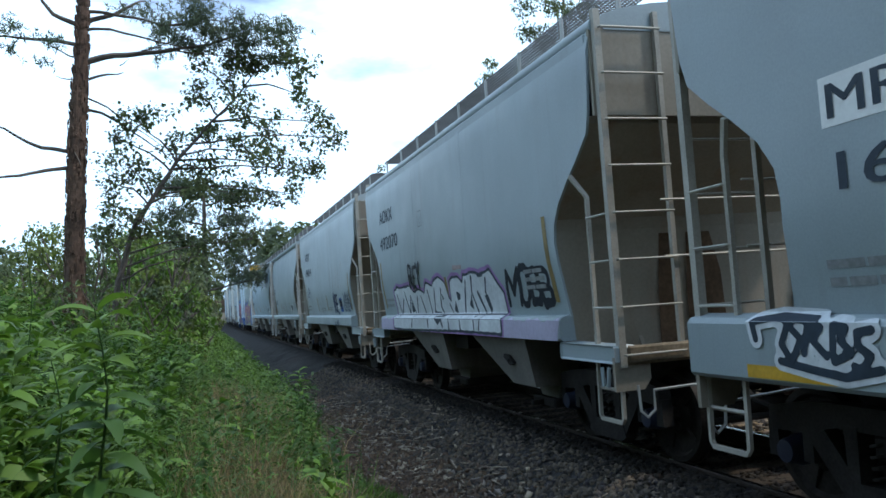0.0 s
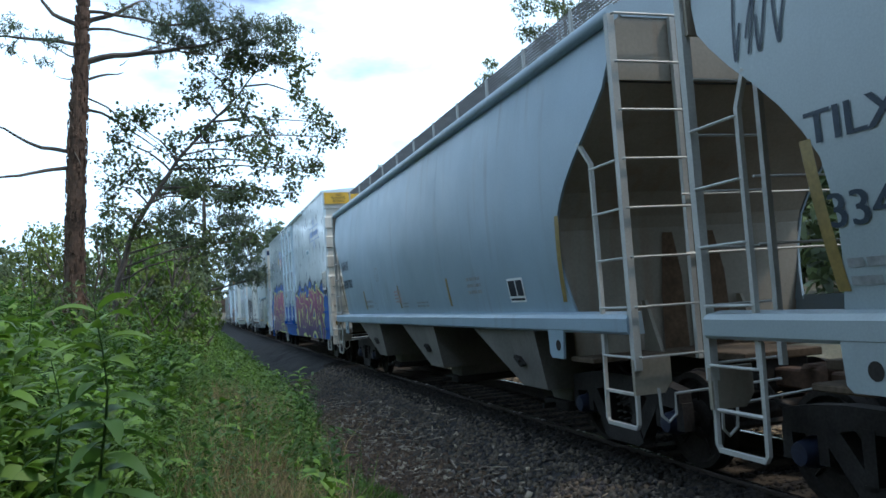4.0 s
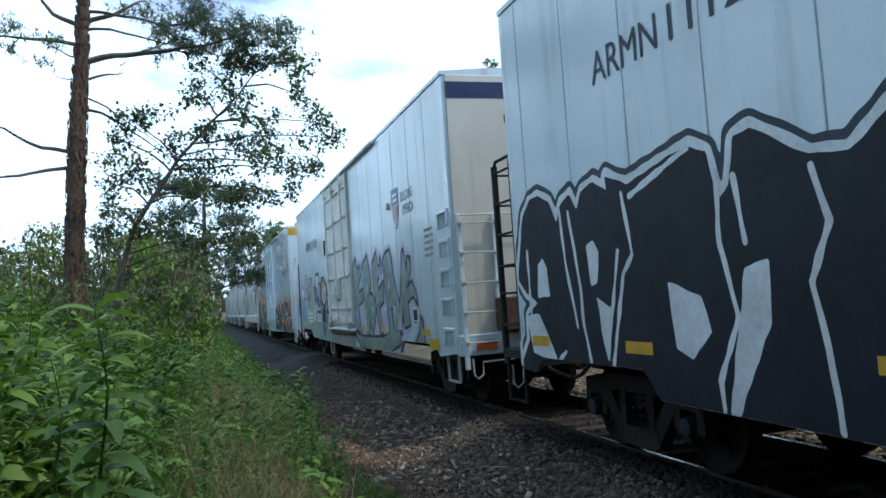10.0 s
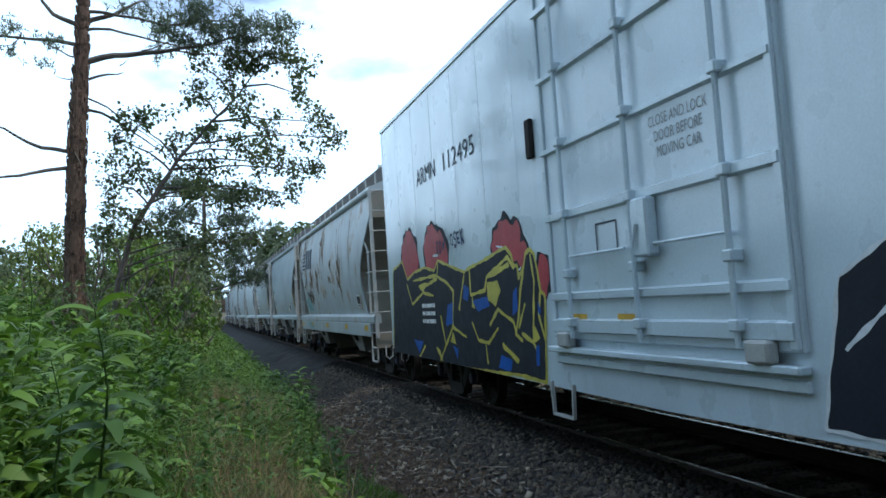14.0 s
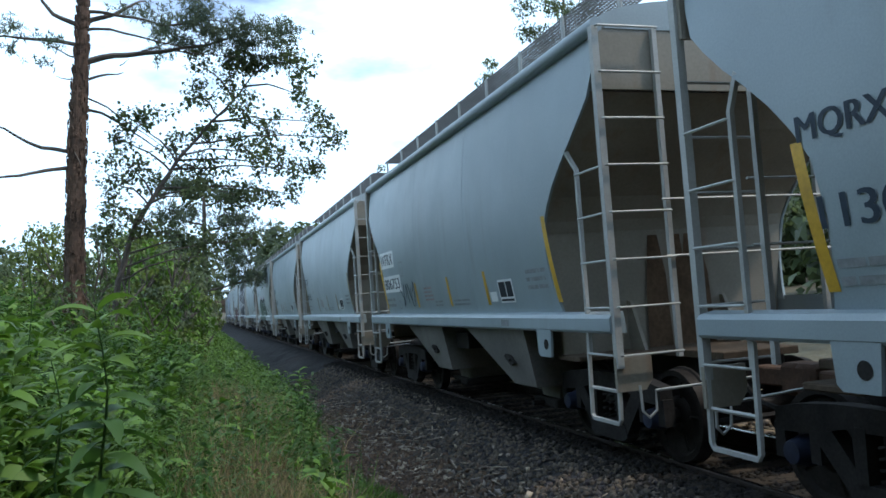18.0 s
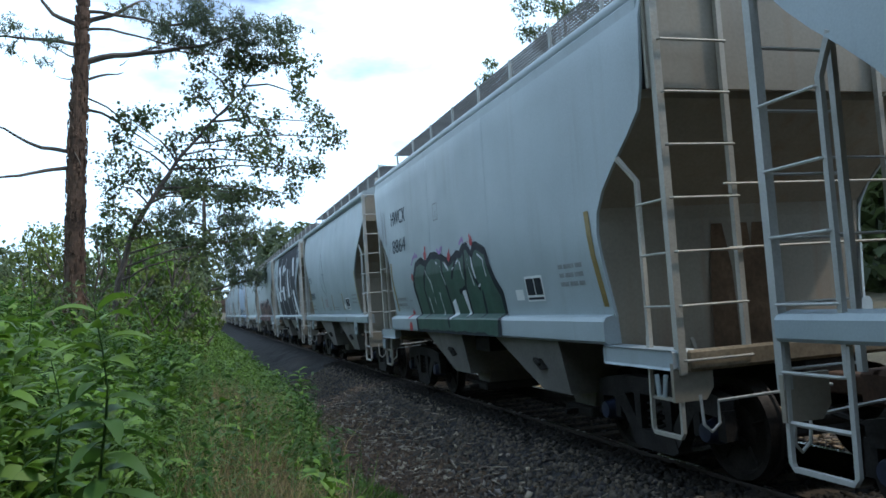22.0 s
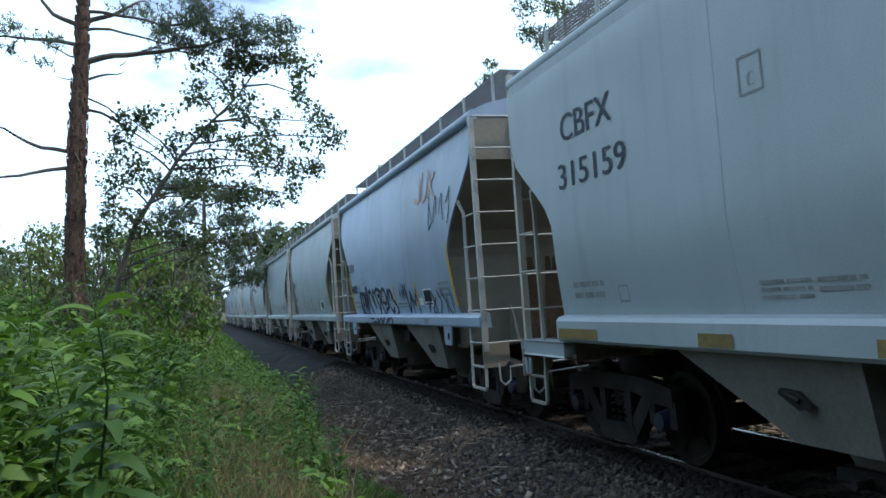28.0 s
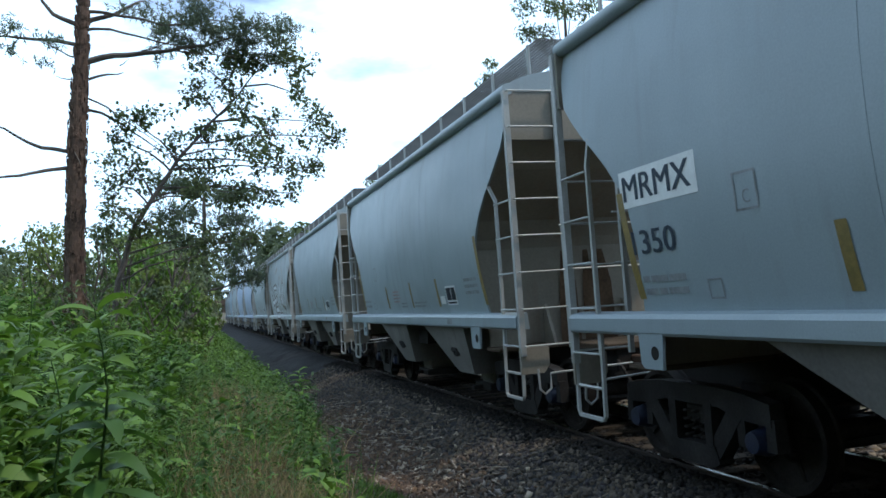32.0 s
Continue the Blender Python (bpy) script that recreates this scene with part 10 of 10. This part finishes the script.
strokes(c, [[(4.25, 1.35), (4.3, 1.11)], [(4.25, 1.35), (4.06, 1.16), (4.04, 1.34)], [(3.79, 1.33), (3.96, 1.24), (3.79, 1.12)], [(3.73, 1.18), (3.74, 1.29), (3.62, 1.3), (3.64, 1.15)], [(3.55, 1.23), (3.52, 1.11), (3.41, 1.24)], [(3.28, 1.21), (3.4, 1.13), (3.27, 1.09), (3.25, 1.18)], [(3.15, 1.25), (3.18, 1.08), (3.07, 1.08)]], 0.045, TEAL, 0.0100, "pale teal letters on the sill")
for y in (6.0, 3.58, 0.4, -2.8, -5.4):
    patch(c, "reflective_strip", [rect(y, y - 0.42, 1.17, 1.30)], YELLOW, 0.006, "yellow reflective strip")
placard(c, -4.3, 1.72, 0.4, 0.3)
r = random.Random(14)
runs = []
for k in range(9):
    y = r.uniform(-5.0, 5.0)
    z1 = r.uniform(3.2, 4.25)
    z0 = z1 - r.uniform(0.5, 1.7)
    w_ = r.uniform(0.012, 0.05)
    runs.append([(y + w_, z1), (y - w_, z1), (y - w_ * 0.5, (z0 + z1) / 2), (y - 0.01, z0), (y + 0.01, z0), (y + w_ * 0.6, (z0 + z1) / 2)])
for k, run in enumerate(runs):
    patch(c, "rust_run", [run], TANRUST, 0.0030 + 0.00004 * k, "brown rust run")
hopper_marks(10, "MQRX", "113099", YELLOW)
hopper_marks(11, "WFRX", "806753", YELLOW, plate=2)
scribble(CARS[11], 2.75, 1.65, 1.68, 2.15, SLATE, 15, 0.035, 4)
hopper_marks(12, "FCTX", "805953", DIMYEL)
hopper_marks(13, "TILX", "330276", DIMYEL)
c = CARS[14]
c["label"] = "pale hopper car with dark green bubble graffiti"
hopper_marks(14, "", "", None, True)
write(c, "reporting_mark", "HWCX", 3.97, 2.89, 3.26, 3.53, SLATE, 0.007, 0.012)
write(c, "car_number", "8864", 3.97, 2.97, 2.72, 2.98, SLATE, 0.007, 0.012)
write(c, "stencil", "LD LMT 224000", 4.0, 3.25, 1.78, 1.86, FAINT)
write(c, "stencil", "LT WT 52000", 3.98, 3.22, 1.64, 1.72, FAINT)
shapes_50 = [[(2.61, 2.03), (2.51, 2.25), (2.33, 2.43), (2.01, 2.47), (1.71, 2.4), (1.4, 2.51), (1.01, 2.49), (0.82, 2.45), (0.4, 2.33), (0.06, 2.44), (-0.12, 2.42), (-0.3, 2.52), (-0.43, 2.53), (-0.54, 2.44), (-0.63, 2.36), (-0.72, 2.49), (-0.87, 2.49), (-1.18, 2.39), (-1.41, 1.96), (-1.59, 1.8), (-1.62, 1.18), (-1.03, 1.23), (2.33, 1.23)]]
paint(c, BLACK, 0.0044, "black edge of the bubble letters", polys=shapes_50, grow=0.05)
paint(c, GREENB, 0.006, "dark green bubble letters", polys=shapes_50, grow=-0.06)
lines_51 = [[(1.71, 2.38), (1.98, 1.99), (1.85, 1.51)], [(0.82, 2.44), (0.79, 2.14), (0.63, 1.69), (0.52, 1.35)], [(0.07, 2.37), (0.36, 2.1)], [(-0.29, 2.49), (-0.31, 2.19), (-0.23, 1.97)], [(-0.63, 2.36), (-0.64, 2.07), (-0.8, 1.89)], [(0.08, 1.87), (-0.22, 1.93), (-0.29, 1.52)], [(-0.88, 1.85), (-0.88, 1.52)]]
paint(c, BLACK, 0.0074, "black lines between the letters", runs=lines_51, width=0.07)
shapes_52 = [[(0.55, 1.73), (0.38, 1.77), (0.28, 1.52), (0.49, 1.46)], [(-0.01, 1.87), (-0.18, 1.89), (-0.27, 1.52), (-0.19, 1.49)], [(-0.57, 2.44), (-0.62, 2.36), (-0.73, 2.03), (-0.67, 2.04)]]
paint(c, WHITEP, 0.009, "pale gaps", polys=shapes_52)
lines_53 = [[(1.76, 2.28), (1.52, 2.06), (1.44, 1.71)], [(1.11, 2.38), (0.92, 2.31), (0.73, 2)], [(0.68, 2.35), (0.48, 2.23)], [(0.28, 2.22), (-0.02, 2.34)], [(-0.09, 2.32), (-0.18, 2.05)], [(-0.43, 2.37), (-0.49, 2.2), (-0.6, 1.95)], [(-0.88, 2.37), (-1.09, 2.28), (-1.13, 2.05)], [(1.78, 1.82), (1.69, 1.57)], [(1.14, 1.89), (1.03, 1.54)], [(0.52, 1.49), (0.39, 1.47)], [(-0.76, 1.92), (-0.85, 1.95)]]
paint(c, WHITEP, 0.0092, "white highlights", runs=lines_53, width=0.028)
paint(c, RED, 0.0094, "red paint dots", discs=[(1.71, 2.53, 0.08), (0.4, 2.42, 0.08), (-0.65, 2.57, 0.07), (2.62, 2.2, 0.07), (-0.52, 2.56, 0.02), (-0.6, 2.65, 0.03), (0.36, 2.52, 0.02), (0.21, 2.45, 0.02), (1.69, 2.65, 0.04), (2.82, 1.31, 0.10), (2.95, 1.54, 0.08)])
lines_54 = [[(1.02, 2.58), (0.89, 2.51), (0.73, 2.6)], [(-0.14, 2.57), (-0.29, 2.64), (-0.33, 2.58)], [(2.63, 2.43), (2.46, 2.55), (2.22, 2.56)], [(2.56, 2.51), (2.33, 2.61)]]
paint(c, LILAC, 0.0096, "lilac flecks", runs=lines_54, width=0.05)
for y_ in (-4.12, 4.20):
    patch(c, "reflective_strip", [[(y_ + 0.05, 2.55), (y_ - 0.05, 2.55), (y_ - 0.18, 1.6), (y_ - 0.08, 1.6)]], DIMYEL, 0.005, "faded yellow strip")
for k, (y0, y1, z0, z1) in enumerate(((5.1, 4.65, 2.8, 3.7), (4.75, 4.35, 2.9, 3.7), (4.65, 4.1, 2.35, 3.0))):
    scribble(c, y0, y1, z0, z1, FAINT, 20 + k, 0.022, 3)
hopper_marks(15, "TILX", "335085", DIMYEL)
face = [(1.22, 3.40), (1.12, 3.40), (0.95, 2.95), (0.72, 2.45), (0.66, 2.18), (0.74, 2.12), (1.0, 2.25), (1.35, 2.35), (1.42, 2.5), (1.62, 2.75), (1.62, 2.95), (1.45, 3.05), (1.38, 3.2), (1.22, 3.40)]
strokes(CARS[15], [smooth_run(face), [(1.18, 3.2), (1.15, 2.98)], [(1.05, 3.1), (1.03, 2.92)], smooth_run([(1.15, 2.80), (1.10, 2.74), (1.02, 2.76), (0.92, 2.84), (0.98, 2.66), (1.02, 2.55), (0.95, 2.52), (0.91, 2.58)])], 0.024, SLATE, 0.007, "sprayed outline drawing")
# black car with pale letter gaps
c = CARS[16]
c["label"] = "hopper car almost covered by black block letters"
bars(c, 4.00, 3.35, 1.64, 1.86, 2, FAINT, 16)
write(c, "reporting_mark", "TILX", 4.13, 3.47, 2.57, 2.78, SLATE, 0.007, 0.012)
write(c, "car_number", "33029", 3.98, 3.28, 2.05, 2.27, SLATE, 0.007, 0.012)
tag(c, "RUBA", 4.45, 3.75, 3.45, 3.72, SLATE, 14, 0.03)
tag(c, "SIEUN", 4.55, 3.75, 3.05, 3.35, SLATE, 15, 0.03)
spray(c, "graffiti_ground", shapes_field([[(3.15, 4.28), (-4.55, 4.28), (-4.15, 3.2), (-3.95, 2.6), (-4.05, 1.9), (-4.1, 1.43), (-5.25, 1.40), (-5.25, 1.19), (3.0, 1.19), (2.9, 2.0), (3.1, 3.0)]]), (3.3, -5.3, 1.19, 4.28), BLACK, 0.0045, "black painted ground", 0.04, 0, 0.012)
holes = shapes_field([[(-2.95, 3.85), (-3.5, 3.85), (-3.65, 3.1), (-3.1, 3.1)], [(-2.95, 2.55), (-3.35, 2.55), (-4.0, 1.55), (-4.1, 1.36), (-3.6, 1.36), (-3.3, 1.6)], [(-3.9, 2.85), (-4.05, 2.9), (-4.05, 2.55)]])
spray(c, "letter_gap", holes, (-2.8, -4.3, 1.35, 4.28), WHITEP, 0.0075, "pale gaps between the black letters", 0.025, 0, 0.01)
shapes_55 = [[(2.52, 3.75), (1.76, 3.79), (1.79, 3.61), (1.49, 3.57), (1.59, 2.61), (1.98, 2.59), (1.9, 2.16), (2.59, 2.17), (2.74, 2.82), (2.5, 2.82), (2.49, 2.65), (2.1, 2.6), (1.98, 3.47), (2.55, 3.28)], [(0.72, 3.74), (-0.06, 3.74), (-0.02, 3.48), (0.76, 3.31)], [(0.86, 2.75), (0.19, 2.87), (0.08, 2.19), (0.73, 2.18)], [(-1.19, 3.48), (-1.44, 3.5), (-1.79, 2.3), (-1.09, 2.29)]]
paint(c, WHITEP, 0.009, "pale gaps between the black letters", polys=shapes_55)
lines_56 = [[(1.27, 4.11), (1.54, 3.52), (1.51, 2.63), (1.37, 2.18), (1.1, 1.54), (1.24, 1.32)], [(-0.02, 3.48), (-0.48, 3.56), (-0.66, 3.54)], [(1.66, 2.62), (0.88, 2.64)], [(-0.59, 3.93), (-0.46, 3.57), (-0.66, 3.52), (-0.64, 2.84), (-0.67, 2.17), (-0.86, 1.56), (-0.75, 1.34)], [(-2.21, 3.45), (-2.28, 2.82), (-2.5, 2.07), (-2.7, 1.58), (-2.61, 1.38)]]
paint(c, WHITEP, 0.0092, "pale lines between the black letters", runs=lines_56, width=0.08)
placard(c, -2.55, 1.66)
tag(c, "UMNS", -4.40, -4.98, 3.72, 4.05, SLATE, 19, 0.05)
tag(c, "21", -4.35, -4.65, 3.25, 3.6, SLATE, 16, 0.05)
# red and black letters
c = CARS[17]
c["label"] = "pale hopper car with black and red graffiti"
hopper_marks(17, "AOKX", "49161", DIMYEL, True, data=False)
spray(c, "spray_patch", shapes_field([rect(3.2, -3.9, 1.07, 2.0)], [(-3.2 + 0.75 * k, 2.0 + 0.1 * (k % 2), 0.36) for k in range(9)]), (3.9, -4.2, 1.07, 2.7), DULLRED, 0.0042, "dull red cloud behind the letters", 0.035, 0, 0.02)
graffiti(c, "WORLDGEN", 3.4, -4.0, 1.04, 2.30, [(0.075, WHITEP, 0, 0), (0.055, BLACK, 0, 0), (-0.075, DULLRED, 0.02, 0.02)], 61, "black letters with white edges", 0.10, 0.12, 1.45, True, 0.2, 0.0064)
c = CARS[18]
c["label"] = "pale hopper car with orange sill markers"
hopper_marks(18, "", "", None, True, data=False)
write(c, "reporting_mark", "CBFX", 3.92, 2.87, 3.32, 3.60, SLATE, 0.007, 0.012)
write(c, "car_number", "315159", 4.04, 2.67, 2.84, 3.10, SLATE, 0.007, 0.012)
for y, w_ in ((4.28, 0.85), (1.80, 0.42), (0.1, 0.4), (-1.4, 0.42), (-3.1, 0.6), (-3.75, 0.65)):
    patch(c, "reflective_strip", [rect(y, y - w_, 1.28, 1.385)], YELLOW if y < -3.5 else ORANGE if y < -3 else DIMYEL, 0.006, "orange reflective strip")
placard(c, -2.42, 1.63, 0.48, 0.36)
bars(c, -0.6, -1.3, 1.62, 1.78, 2, FAINT, 3)
bars(c, -2.95, -3.7, 2.0, 2.3, 3, FAINT, 3)
c = CARS[19]
c["label"] = "light blue hopper car with black outline graffiti"
hopper_marks(19, "DSIX", "6402", YELLOW)
lines_57 = [[(2.12, 2.04), (2.16, 1.78), (1.95, 1.51), (1.49, 1.47), (1.23, 1.54), (1.32, 1.75), (1.5, 1.99), (1.66, 2.08), (1.73, 1.96), (1.63, 1.71), (1.79, 1.86), (1.91, 2.07), (2.12, 2.04)], [(1.49, 2.02), (1.31, 2.1), (0.99, 2.05), (0.9, 1.95), (1, 1.78), (0.96, 1.69), (0.79, 1.47), (0.91, 1.34), (1.08, 1.47), (1.23, 1.54)], [(1.25, 1.95), (1.05, 1.94), (1.1, 1.83), (1.21, 1.65)], [(0.89, 2), (0.73, 2.08), (0.55, 2.05), (0.47, 1.93), (0.52, 1.8), (0.66, 1.76), (0.85, 1.8)]]
paint(c, SLATE, 0.007, "hollow letters in thick black line", runs=lines_57, width=0.085)
lines_58 = [[(0.42, 1.68), (0.68, 1.64), (0.74, 1.52), (0.6, 1.35), (0.38, 1.52)], [(0.42, 1.68), (0.36, 1.88), (0.28, 2.05), (0.2, 1.99), (0.1, 2.04), (-0.05, 1.97), (-0.11, 1.81), (-0.3, 1.73), (-0.36, 1.62), (-0.28, 1.55), (-0.12, 1.52), (0.04, 1.5), (0.23, 1.36)], [(0.2, 1.95), (0.21, 1.85)], [(0.02, 1.95), (0.01, 1.84)], [(0.21, 1.65), (0.11, 1.57), (-0, 1.61), (-0.05, 1.67)], [(0.06, 1.36), (-0.04, 1.47), (-0.22, 1.51), (-0.3, 1.37)], [(2.23, 1.36), (1.88, 1.31), (1.33, 1.38), (0.88, 1.33)]]
paint(c, SLATE, 0.0072, "hollow letters in thick black line", runs=lines_58, width=0.075)
tag(c, "KEMP", 3.2, 2.25, 1.5, 2.1, SLATE, 17, 0.07)
graffiti(c, "VM", -1.15, -1.95, 1.55, 1.98, [(0.0, SLATE, 0, 0)], 72, "black spray letters", 0.1, 0.1)
scribble(c, -0.75, -1.25, 1.75, 2.15, SLATE, 34, 0.03, 5)
scribble(c, -1.0, -2.4, 1.2, 1.38, SLATE, 35, 0.04, 7)
scribble(c, -2.5, -4.0, 1.5, 1.95, SLATE, 31, 0.035, 5)
tag(c, "JUX", -2.3, -3.6, 3.45, 3.9, PEACH, 18, 0.07)
scribble(c, -3.2, -4.5, 2.9, 3.5, SLATE, 33, 0.035, 4)
hopper_marks(20, "FMSX", "1465", DIMYEL)
hopper_marks(21, "MRMX", "1350", DIMYEL, plate=1)
for k in range(22, len(CARS)):
    if PLAN[k][0] == "round":
        hopper_marks(k, "", "", DIMYEL)
graffiti(CARS[24], "HELM", 3.0, -2.6, 1.6, 2.9, [(0.09, RUST, 0, 0), (0.02, WHITEP, 0, 0)], 81, "faded brown letters", 0.12)


def sway(ob, x, y, z, degrees, phase):
    """A crown that nods a little in the wind about a point of its trunk."""
    rows = []
    for k in range(41):
        t = 0.8 * k
        a = degrees * (math.sin(t * 1.1 + phase) + 0.6 * math.sin(t * 2.3 + 2 * phase))
        rows.append((t, pose(x, y, z) @ pose(0, 0, 0, 0.3 * a, a, 0) @ pose(-x, -y, -z)))
    walk(ob, rows)


def motions():
    """The train rolls past; its wheels turn with the way that it makes. The nearest crowns stir."""
    for o in oak.children:
        if o.name.startswith("crown"):
            sway(o, -1.0, 14.0, 2.5, 0.28, 0.4)
    for o in pine.children:
        if o.name.startswith("needles"):
            sway(o, -1.55, 13.5, 6.3, 0.7, 1.9)
    for i, car in enumerate(CARS):
        walk(car, [(t, on_track(CENTRES[i] - travelled(t))) for t in range(0, 33, 2)])
        for truck in [o for o in car.children if o.name.startswith("truck")]:
            for ws in [o for o in truck.children if o.name.startswith("wheelset")]:
                home = ws.location.copy()
                rows = []
                for k in range(0, 481):
                    t = k / 15
                    y = CENTRES[i] - travelled(t)
                    if k in (0, 480) or -16 < y < 55:
                        rows.append((t, pose(*home, math.degrees(travelled(t) / 0.4575) % 360)))
                walk(ws, rows)


motions()
